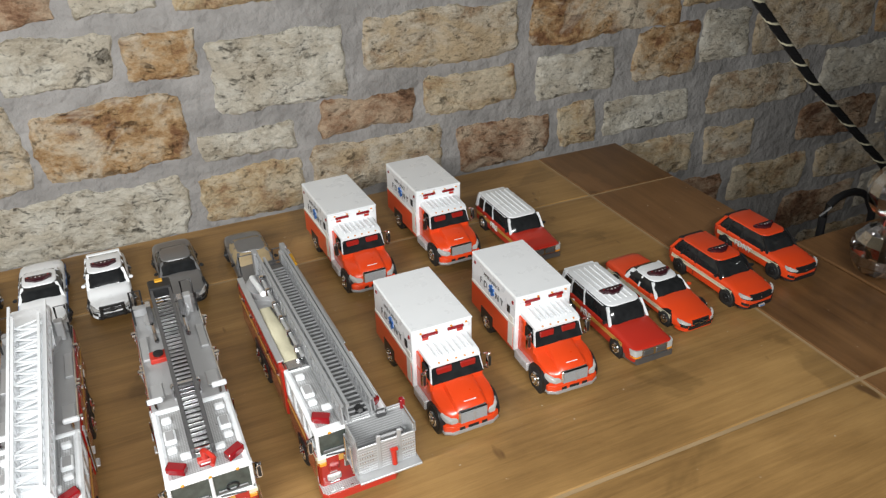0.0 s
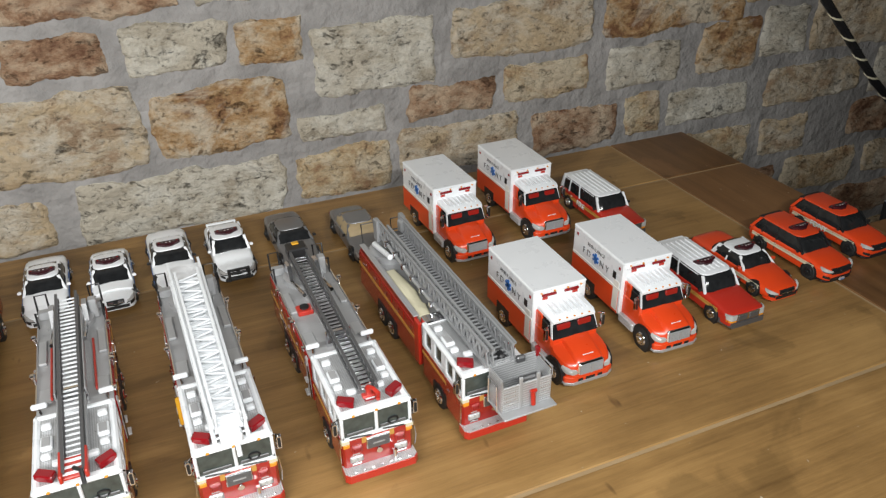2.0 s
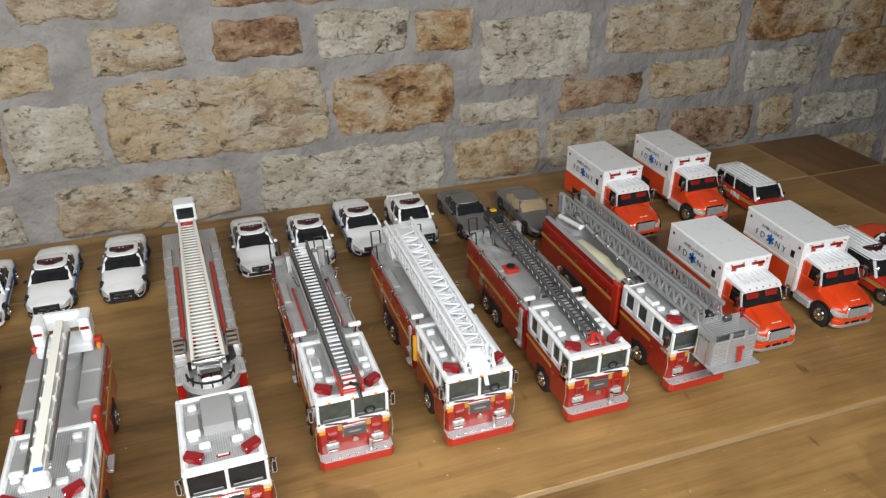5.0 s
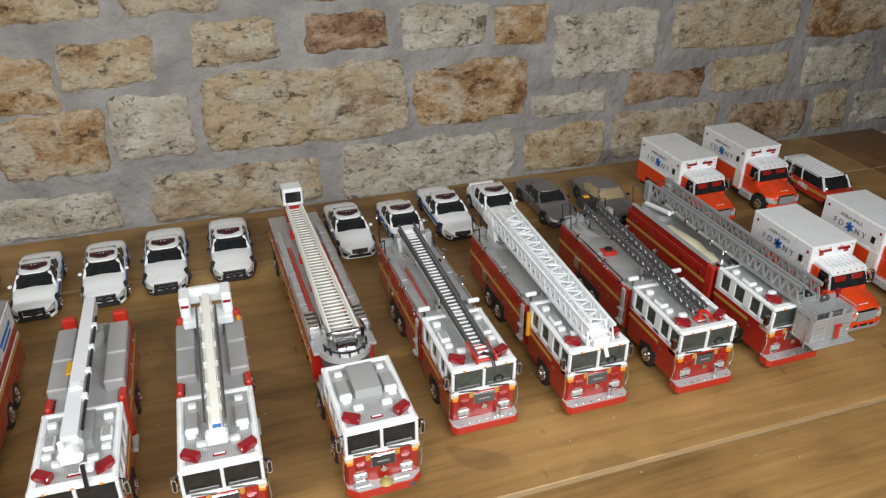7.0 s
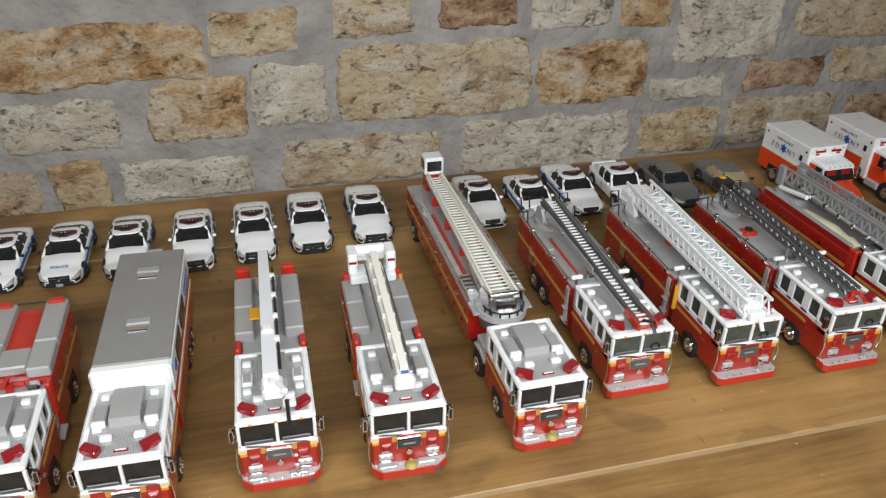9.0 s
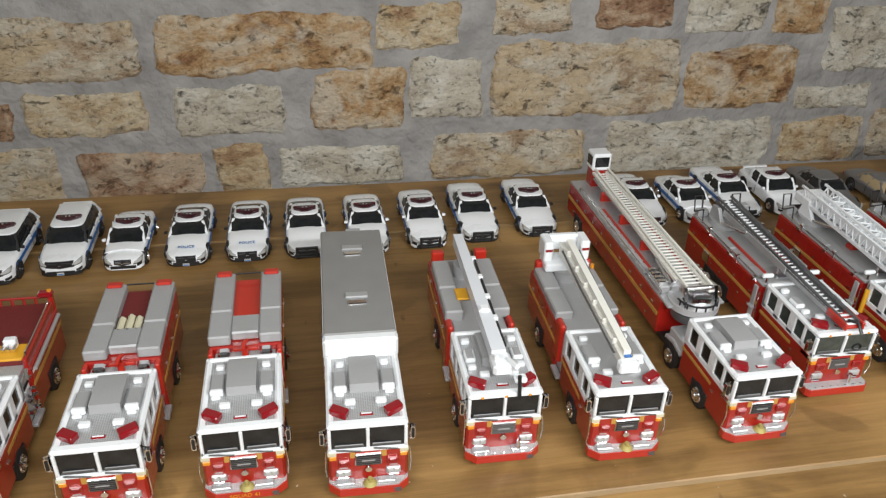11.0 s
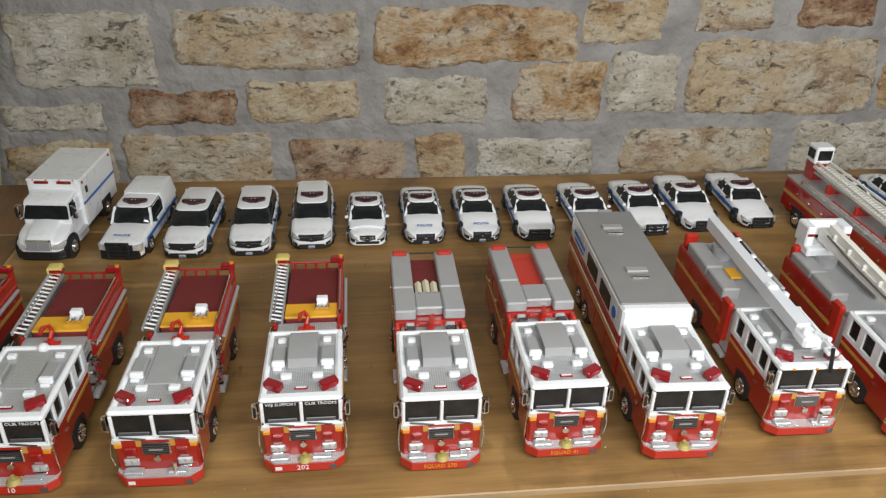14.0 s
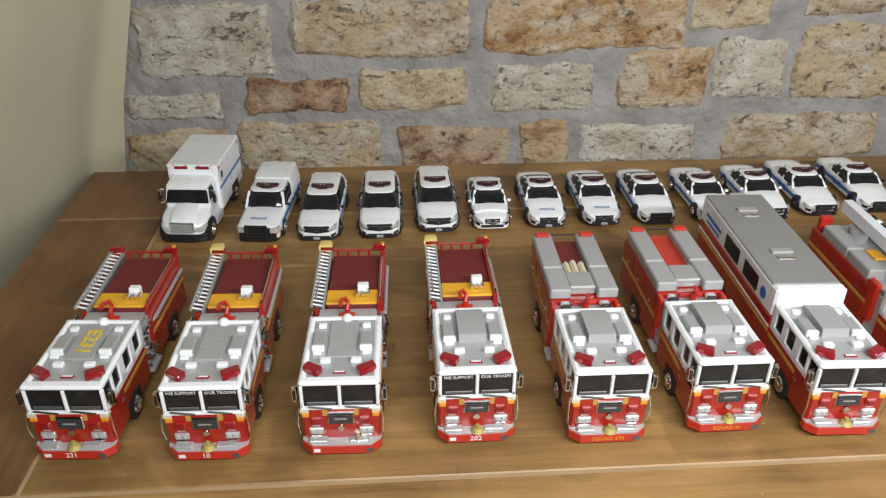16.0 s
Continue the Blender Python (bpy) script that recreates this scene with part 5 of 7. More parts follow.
def ladder_truck(x, y, yaw, label, style, **cabargs):
    """A rear-mount aerial ladder truck."""
    root = thing("ladder_truck", label, "toy truck", "toy fire engines in a row")
    W, R, ZB, ZT = cab(root, ladder_truck=True, glass=GREEN_GLASS, **cabargs)
    L = 0.1560
    ladder_body(root, W, R, L)
    z = 0.0385
    for s in (-1, 1):
        part("deck_locker", boxes((s * 0.0128, s * (W - 0.0012), L - 0.052, L - 0.030, z, z + 0.0016), b=0.0004), SILVER, root, "silver deck locker")
        part("outrigger_pad", boxes((s * (W - 0.001), s * (W + 0.0014), L - 0.034, L - 0.026, 0.0170, 0.0250), b=0.0005), CHROME, root, "chrome outrigger pad")
        part("kick_plate", boxes((s * 0.0090, s * 0.0170, L - 0.006, L - 0.001, z, z + 0.0050), b=0.0006), SILVER, root, "silver rear step")
    part("ladder_rest", boxes((-0.0070, 0.0070, R + 0.0070, R + 0.0100, z, z + 0.0095), b=0.0006), CHROME, root, "chrome ladder rest")
    if style == "chrome":
        turntable(root, L - 0.016, z, GREY, SILVER)
        # rungs coloured white so that their strong glint sits in the paint
        aerial(root, L - 0.006, z + 0.0115, 0.006, ZT + 0.0030, 0.0052, 0.0035, GUN, WHITE, 40, lattice=False, narrow=0.80)
        for s in (-1, 1):
            part("ladder_guard", boxes((s * 0.0064, s * 0.0072, 0.060, L - 0.020, z + 0.008, z + 0.0125), b=0.0003), SILVER, root)
            part("red_rail", boxes((s * 0.0098, s * 0.0110, 0.072, 0.118, z, z + 0.0022), b=0.0004), BRIGHT_RED, root)
        part("tip", boxes((-0.0052, 0.0052, 0.0045, 0.0180, ZT + 0.0030, ZT + 0.0045), b=0.0004), BRIGHT_RED, root, "red ladder tip")
        for s in (-1, 1):
            part("tip_rail", boxes((s * 0.0044, s * 0.0060, 0.0030, 0.0200, ZT + 0.0030, ZT + 0.0074), b=0.0005), BRIGHT_RED, root, "red ladder tip rail")
            part("side_truss", boxes((s * 0.0054, s * 0.0066, 0.020, 0.060, ZT + 0.0036, ZT + 0.0062), b=0.0004), STEEL, root)
        part("tip_nozzle", tube(bmesh.new(), [(0.0, 0.0090, ZT + 0.0055), (0.0030, 0.0050, ZT + 0.0065), (0.0034, 0.0010, ZT + 0.0020)], 0.0010, 7), BLACK, root, "black nozzle")
        for k in range(3):
            part("tip_bar", boxes((-0.0048, 0.0048, 0.006 + 0.004 * k, 0.0075 + 0.004 * k, ZT + 0.0045, ZT + 0.0055), b=0.0003), WHITE, root)
    elif style == "white":
        turntable(root, L - 0.016, z, GREY, WHITE)
        aerial(root, L - 0.004, z + 0.0125, 0.006, ZT + 0.0035, 0.0088, 0.0090, WHITE, WHITE, 40, narrow=0.85)
        aerial(root, L - 0.020, z + 0.0150, 0.010, ZT + 0.0062, 0.0062, 0.0085, WHITE, WHITE, 40, narrow=0.85)
        bm = bmesh.new()
        hull(bm, [(sx * w, yy, zz + dz) for sx in (-1, 1) for yy, zz, w in ((L - 0.020, z + 0.0135, 0.0056), (0.010, ZT + 0.0046, 0.0048)) for dz in (0.0, 0.0010)])
        part("ladder_floor", bm, WHITE, root, "white plate between the ladder rails")
        for s in (-1, 1):
            bm = bmesh.new()
            hull(bm, [(s * (w + e), yy, zz + dz) for e in (0.0, 0.0008) for yy, zz, w in ((L - 0.022, z + 0.0150, 0.0070), (0.012, ZT + 0.0058, 0.0060)) for dz in (0.0, 0.0062)])
            part("ladder_side", bm, WHITE, root, "white side plate of the ladder")
        for k in range(9):
            part("ladder_clip", boxes((-0.0080, 0.0080, 0.022 + 0.013 * k, 0.0245 + 0.013 * k, ZT + 0.0090 + 0.0007 * k, ZT + 0.0102 + 0.0007 * k), b=0.0004), WHITE, root)
        for k in range(26):
            f0, f1 = k / 26, (k + 1) / 26
            ends = [(w, L - 0.022 + (0.012 - L + 0.022) * f, z + 0.0212 + (ZT + 0.0122 - z - 0.0212) * f) for f, w in ((f0, -0.0062 if k % 2 else 0.0062), (f1, 0.0062 if k % 2 else -0.0062))]
            part("cross_brace", rod(bmesh.new(), ends[0], ends[1], 0.0005, 5), WHITE, root)
        part("heel", boxes((-0.0100, 0.0100, L - 0.018, L + 0.001, z + 0.0090, z + 0.0165), b=0.0014), WHITE, root, "white ladder heel")
        bm = boxes((-0.0050, 0.0050, 0.0040, 0.0100, ZT + 0.0010, ZT + 0.0060), b=0.0008)
        rod(bm, (0.002, 0.001, ZT - 0.004), (0.002, 0.006, ZT + 0.003), 0.0012, 8)
        part("tip", bm, WHITE, root, "white ladder tip with a nozzle")
        part("basket", boxes((-0.0030, 0.0030, 0.0970, 0.1030, z, z + 0.0032), b=0.0005), BRIGHT_RED, root, "red box on the deck")
        part("yellow_tube", rod(bmesh.new(), (-W - 0.0008, 0.0560, 0.020), (-W - 0.0008, 0.0560, 0.036), 0.0014, 10), YELLOW, root, "yellow tube at the side")
    elif style == "dark":
        turntable(root, L - 0.016, z, SILVER, CHROME)
        aerial(root, L + 0.002, z + 0.0120, 0.016, ZT + 0.0030, 0.0050, 0.0038, GUN, CHROME, 44, narrow=0.85)
        part("heel", boxes((-0.0062, 0.0062, L - 0.008, L + 0.003, z + 0.0100, z + 0.0170), b=0.0008), BLACK, root, "black ladder heel")
        part("yellow_mark", boxes((-0.0022, 0.0022, L - 0.002, L + 0.0015, z + 0.0170, z + 0.0180), b=0.0004), YELLOW, root)
        hatch = part("deck_box", boxes((-0.0135, -0.0045, 0.1000, 0.1085, z, z + 0.0030), b=0.0006), BRIGHT_RED, root, "red deck box")
        part("cap", rod(bmesh.new(), (-0.0090, 0.1045, z + 0.0030), (-0.0090, 0.1045, z + 0.0042), 0.0026, 16), BLACK, hatch)
        bm = rod(bmesh.new(), (0, 0.0160, ZT + 0.0005), (0, 0.0160, ZT + 0.0050), 0.0016, 8)
        tube(bm, [(0, 0.0160, ZT + 0.0050), (0.0015, 0.0130, ZT + 0.0058), (0.0035, 0.0110, ZT + 0.0035), (0.0020, 0.0075, ZT + 0.0030)], 0.0011, 8)
        box(bm, -0.0035, 0.0040, 0.0145, 0.0180, ZT - 0.0010, ZT + 0.0006, 0.0004)
        part("nozzle", bm, BRIGHT_RED, root, "red nozzle at the ladder tip")
    root.matrix_basis = pose(x, y, TZ, 0, 0, yaw)
    return root


def tower_ladder(x, y, yaw, label, **cabargs):
    """A tower ladder with a silver lattice boom and a basket hung over the cab's front corner."""
    root = thing("tower_ladder", label, "toy truck", "toy fire engines in a row")
    W, R, ZB, ZT = cab(root, ladder_truck=True, glass=GREEN_GLASS, **cabargs)
    L = 0.1650
    z = 0.0345
    frame_rails(root, R, L - 0.002)
    body_sides(root, R + 0.006, L, z, W, doors=5)
    part("deck", boxes((-W + 0.003, W - 0.003, R + 0.006, L - 0.002, z, z + 0.0012), b=0.0003), GREY, root, "grey deck")
    rear_wheels(root, (0.1060, 0.1225), W)
    for s in (-1, 1):
        part("side_wall", boxes((s * (W - 0.0018), s * W, R + 0.010, L - 0.004, z, z + 0.0050), b=0.0004), RED, root)
        part("red_column", boxes((s * (W - 0.002), s * (W + 0.0004), 0.0620, 0.0690, 0.0090, z + 0.004), b=0.0006), BRIGHT_RED, root, "red column")
        part("rear_rail", tube(bmesh.new(), [(s * 0.006, L, z + 0.004), (s * 0.006, L + 0.002, z + 0.0165), (s * 0.0150, L + 0.002, z + 0.0165), (s * 0.0150, L, z + 0.004)], 0.0006, 5), GUN, root, "dark guard rail")
    part("turntable", rod(bmesh.new(), (-0.002, L - 0.018, z + 0.001), (-0.002, L - 0.018, z + 0.006), 0.0140, 28), SILVER, root, "grey turntable")
    part("folded_hose", loft(bmesh.new(), [(0.0700, -W + 0.0032, -0.0075, z + 0.001, z + 0.0036, 0.0012), (0.0780, -W + 0.0028, -0.0062, z + 0.001, z + 0.0052, 0.0018), (0.0830, -W + 0.0030, -0.0070, z + 0.001, z + 0.0040, 0.0014), (0.0930, -W + 0.0028, -0.0060, z + 0.001, z + 0.0056, 0.0018), (0.1080, -W + 0.0032, -0.0068, z + 0.001, z + 0.0048, 0.0016), (0.1240, -W + 0.0034, -0.0080, z + 0.001, z + 0.0038, 0.0012)]), CREAM, root, "cream hose lying along the deck")
    part("chrome_rest", boxes((-W + 0.002, -0.004, 0.0560, 0.0640, z + 0.001, z + 0.0080), b=0.0006), CHROME, root)
    part("control_box", boxes((0.0085, 0.0150, L - 0.010, L - 0.004, z + 0.006, z + 0.0180), b=0.0006), SILVER, root, "control box")
    part("yellow_tube", rod(bmesh.new(), (0.0140, L - 0.020, z + 0.0150), (0.0140, L - 0.004, z + 0.0160), 0.0018, 10), YELLOW, root, "yellow tube")
    aerial(root, L - 0.002, z + 0.0110, 0.004, ZT + 0.0030, 0.0082, 0.0098, STEEL, GUN, 40, x=0.003, narrow=0.95, plate=0.0009, brace_mat=SILVER)
    aerial(root, L - 0.016, z + 0.0130, 0.002, ZT + 0.0050, 0.0058, 0.0088, STEEL, STEEL, 44, x=0.003, narrow=0.95, plate=0.0005)
    bm = bmesh.new()
    hull(bm, [(0.003 + sx * 0.0052, yy, zz + dz) for sx in (-1, 1) for yy, zz in ((L - 0.010, z + 0.0112), (0.006, ZT + 0.0032)) for dz in (0.0, 0.0008)])
    part("ladder_floor", bm, GUN, root, "dark ladder bed")
    part("top_pipe", tube(bmesh.new(), [(-0.0078, L - 0.030, z + 0.0150), (-0.0082, 0.100, z + 0.0130), (-0.0070, 0.060, ZT + 0.0040)], 0.0010, 8), SILVER, root, "silver water pipe")
    for k in range(6):
        part("pipe_clamp", boxes((-0.0095, -0.0058, 0.066 + 0.014 * k, 0.0685 + 0.014 * k, ZT + 0.0022 + 0.0006 * k, ZT + 0.0056 + 0.0008 * k), b=0.0004), CHROME, root)
    part("boom_ram", rod(bmesh.new(), (-0.0110, L - 0.012, z + 0.008), (-0.0105, L - 0.040, z + 0.0125), 0.0018, 12), WHITE, root, "pale lifting ram")
    for s in (-1, 1):
        part("heel_post", boxes((0.003 + s * 0.0072, 0.003 + s * 0.0104, L - 0.008, L - 0.001, z + 0.006, z + 0.0215), b=0.0006), STEEL, root, "grey ladder heel post")
        for k in range(5):
            part("marker_lamp", rod(bmesh.new(), (s * W, 0.075 + 0.019 * k, 0.0290), (s * (W + 0.0009), 0.075 + 0.019 * k, 0.0290), 0.0009, 8), CHROME, root)
        part("deck_edge", boxes((s * (W - 0.0030), s * (W + 0.0006), R + 0.010, L - 0.004, z + 0.0046, z + 0.0056), b=0.0003), SILVER, root, "silver deck edge")
    # basket
    bx0, bx1, by0, by1, bz0, bz1 = -0.0045, 0.0240, -0.0115, 0.0035, ZT - 0.0165, ZT + 0.0035
    basket = part("basket_floor", boxes((bx0 - 0.001, bx1 + 0.001, by0 - 0.0050, by1, bz0 - 0.0012, bz0), b=0.0003), SILVER, root, "grey basket floor with a front step")
    for d in ((bx0, bx1, by0, by0 + 0.0009, bz0, bz1 - 0.004), (bx0, bx1, by1 - 0.0009, by1, bz0, bz1), (bx0, bx0 + 0.0009, by0 + 0.0009, by1 - 0.0009, bz0, bz1 - 0.001), (bx1 - 0.0009, bx1, by0 + 0.0009, by1 - 0.0009, bz0, bz1 - 0.001)):
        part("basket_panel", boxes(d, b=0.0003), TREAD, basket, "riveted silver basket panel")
    part("basket_post", boxes((0.0050, 0.0070, by0 - 0.0004, by0 + 0.001, bz0, bz1), (0.0150, 0.0170, by0 - 0.0004, by0 + 0.001, bz0, bz1), b=0.0003), SILVER, basket)
    bm = rod(bmesh.new(), (0.0125, by0 - 0.0020, bz0 + 0.002), (0.0125, by0 - 0.0010, bz0 + 0.0105), 0.0013, 8)
    rod(bm, (0.0108, by0 - 0.0016, bz0 + 0.0105), (0.0142, by0 - 0.0016, bz0 + 0.0105), 0.0010, 8)
    part("nozzle", bm, BRIGHT_RED, basket, "red nozzle on the basket")
    for n in range(2):
        bm = bmesh.new()
        for c in range(6):
            for r in range(5):
                xa = bx0 + 0.0012 + n * 0.0200 + c * 0.0012
                rod(bm, (xa, by0 - 0.0003, bz0 + 0.002 + 0.0026 * r), (xa, by0 + 0.0002, bz0 + 0.002 + 0.0026 * r), 0.00032, 5)
        part("rivets", bm, CHROME, basket, "rows of small rivets")
    part("hand_rail", tube(bmesh.new(), [(bx0, by0, bz1 - 0.004), (bx0, by0, bz1 + 0.0005), (bx0, by1, bz1 + 0.0005), (bx1, by1, bz1 + 0.0005), (bx1, by0, bz1 + 0.0005), (bx1, by0, bz1 - 0.004)], 0.0005, 6), SILVER, basket)
    part("seat_harness", boxes((0.0020, 0.0060, by1, by1 + 0.0060, bz1 - 0.006, bz1 + 0.0040), b=0.0012), BLACK, basket, "black harness behind the basket")
    part("door_frame", tube(bmesh.new(), [(bx0 - 0.0014, by0 + 0.003, bz0), (bx0 - 0.0016, by0 + 0.003, bz1 - 0.004), (bx0 - 0.0016, by1 - 0.003, bz1 - 0.004), (bx0 - 0.0014, by1 - 0.003, bz0)], 0.0006, 6), CHROME, basket)
    part("floodlight", boxes((0.0100, 0.0150, by1 - 0.0040, by1 - 0.0010, bz1 - 0.001, bz1 + 0.0030), b=0.0008), GUN, basket)
    part("basket_gear", boxes((0.0060, 0.0190, by0 + 0.001, by0 + 0.004, bz1 - 0.006, bz1 - 0.002), b=0.0008), GUN, basket)
    part("basket_lamp", boxes((0.0225, 0.0250, by1 - 0.002, by1 + 0.001, bz1 - 0.002, bz1 + 0.004), b=0.0006), LENS, basket)
    root.matrix_basis = pose(x, y, TZ, 0, 0, yaw)
    return root


def tiller(x, y, yaw, label, **cabargs):
    """A tractor-drawn aerial: short tractor, long trailer, rear steering cab."""
    root = thing("tiller_truck", label, "toy truck", "toy fire engines in a row")
    W, R, ZB, ZT = cab(root, **cabargs)
    frame_rails(root, R, 0.075)
    part("tractor_deck", boxes((-W + 0.001, W - 0.001, R, 0.0760, 0.0150, 0.0240), b=0.0006), BRIGHT_TREAD, root, "bright tractor deck")
    rear_wheels(root, (0.0690,), W)
    y0, L, z = 0.0800, 0.2560, 0.0320
    part("trailer", boxes((-W, W, y0 + 0.010, L, 0.0090, z), b=0.0008), RED, root, "red trailer body")
    frame_rails(root, 0.076, L - 0.004)
    deck = part("trailer_deck", boxes((-W + 0.0003, W - 0.0003, y0 + 0.002, L, z, z + 0.0016), b=0.0003), TREAD, root, "bright tread deck")
    for s in (-1, 1):
        part("side_stripe", boxes((s * W, s * (W + 0.0004), y0 + 0.012, L - 0.001, 0.0205, 0.0230)), GOLD, root, "gold side stripe")
        part("red_strip", boxes((s * 0.0098, s * 0.0122, 0.118, 0.205, z + 0.0016, z + 0.0030), b=0.0004), BRIGHT_RED, root, "red strip beside the ladder")
        part("tool_box", boxes((s * 0.0105, s * 0.0172, 0.096, 0.114, z + 0.0016, z + 0.0062), b=0.0006), BRIGHT_TREAD, root, "bright tool box")
        for k in range(9):
            part("latch", boxes((s * W, s * (W + 0.0010), 0.098 + 0.017 * k, 0.1006 + 0.017 * k, 0.0255, 0.0270), b=0.0002), CHROME, root)
            part("marker_lamp", rod(bmesh.new(), (s * W, 0.105 + 0.017 * k, 0.0150), (s * (W + 0.0010), 0.105 + 0.017 * k, 0.0150), 0.0010, 8), CHROME, root)
            part("deck_bin", boxes((s * 0.0126, s * (W - 0.0006), 0.118 + 0.0125 * k, 0.1285 + 0.0125 * k, z + 0.0016, z + 0.0036), b=0.0004), BRIGHT_TREAD, root, "bright tread deck bin")
    rear_wheels(root, (0.2300,), W)
    bm = bmesh.new()
    rod(bm, (0, 0.0830, 0.0255), (0, 0.0830, 0.0300), 0.0135, 28)
    part("turntable", bm, GUN, root, "dark turntable ring")
    part("turntable_plate", rod(bmesh.new(), (0, 0.0860, z - 0.0010), (0, 0.0860, z + 0.0030), 0.0150, 32), BRIGHT_TREAD, root, "bright round turntable plate")
    for s in (-1, 1):
        bm = hull(bmesh.new(), [(s * a, yy, zz) for a in (0.0086, 0.0104) for yy, zz in ((0.0770, z + 0.0030), (0.0990, z + 0.0030), (0.0930, z + 0.0125), (0.0810, z + 0.0145))])
        part("cheek", bm, CHROME, root, "chrome pivot cheek")
        part("lift_ram", rod(bmesh.new(), (s * 0.0092, 0.0960, z + 0.0050), (s * 0.0080, 0.1220, z + 0.0090), 0.0014, 10), CHROME, root, "chrome lifting ram")
        part("deck_rail", tube(bmesh.new(), [(s * (W - 0.0008), 0.094, z + 0.002), (s * (W - 0.0008), 0.094, z + 0.0050), (s * (W - 0.0008), L - 0.020, z + 0.0050), (s * (W - 0.0008), L - 0.020, z + 0.002)], 0.0005, 5), CHROME, root, "chrome deck rail")
        part("tractor_fender", loft(bmesh.new(), [(0.0600, s * 0.0155 - 0.0028, s * 0.0155 + 0.0028, 0.0140, 0.0172, 0.0010), (0.0690, s * 0.0155 - 0.0028, s * 0.0155 + 0.0028, 0.0160, 0.0196, 0.0014), (0.0780, s * 0.0155 - 0.0028, s * 0.0155 + 0.0028, 0.0140, 0.0172, 0.0010)]), BRIGHT_TREAD, root, "bright tread fender")
        for k in range(4):
            part("step_block", boxes((s * 0.0112, s * 0.0168, 0.0990 + 0.0045 * k, 0.1020 + 0.0045 * k, z + 0.0062, z + 0.0080), b=0.0004), CHROME, root)
    for k in range(7):
        g = math.pi * (k + 0.5) / 7
        part("ring_post", rod(bmesh.new(), (0.0120 * math.cos(g), 0.083 - 0.0115 * math.sin(g), z), (0.0120 * math.cos(g), 0.083 - 0.0115 * math.sin(g), z + 0.006), 0.0005, 6), BLACK, root)
    part("heel_roller", rod(bmesh.new(), (-0.0080, 0.0825, z + 0.0125), (0.0080, 0.0825, z + 0.0125), 0.0016, 12), CHROME, root, "chrome roller at the ladder heel")
    part("winch", boxes((-0.0062, 0.0062, 0.0760, 0.0880, z - 0.002, z + 0.0105), b=0.0012), CHROME, root, "chrome winch housing")
    ring = [(0.0120 * math.cos(g / 12 * math.pi), 0.083 - 0.0115 * math.sin(g / 12 * math.pi), z + 0.006) for g in range(13)]
    part("guard_ring", tube(bmesh.new(), ring, 0.0006, 5), BLACK, root, "black guard ring")
    bm = rod(bmesh.new(), (0.0115, 0.0905, z + 0.0065), (0.0115, 0.0970, z + 0.0065), 0.0027, 16, 0.0023)
    part("hose_reel", bm, BLACK, root, "black hose reel")
    aerial(root, 0.0830, z + 0.0095, L - 0.006, z + 0.0130, 0.0078, 0.0040, IVORY, IVORY, 46, narrow=0.62, lattice=False)
    part("ladder_bed", boxes((-0.0050, 0.0050, 0.090, L - 0.012, z + 0.0075, z + 0.0090), b=0.0004), SILVER, root)
    for k in range(4):
        part("ladder_cradle", boxes((-0.0075, 0.0075, 0.110 + 0.036 * k, 0.113 + 0.036 * k, z, z + 0.0085), b=0.0005), BRIGHT_RED, root, "red ladder cradle")
    tc = part("tiller_cab", boxes((-0.0072, 0.0072, L - 0.0135, L - 0.0005, z + 0.0150, z + 0.0285), b=0.0010), WHITE, root, "white rear steering cab")
    part("window", boxes((-0.0055, 0.0055, L - 0.0140, L - 0.0130, z + 0.0180, z + 0.0260), b=0.0004), GLASS, tc)
    for s in (-1, 1):
        part("window", boxes((s * 0.0070, s * 0.0076, L - 0.0115, L - 0.0025, z + 0.0185, z + 0.0260), b=0.0003), GLASS, tc)
    part("cab_stand", boxes((-0.0060, 0.0060, L - 0.0120, L - 0.0010, z, z + 0.0150), b=0.0006), RED, root)
    root.matrix_basis = pose(x, y, TZ, 0, 0, yaw)
    return root


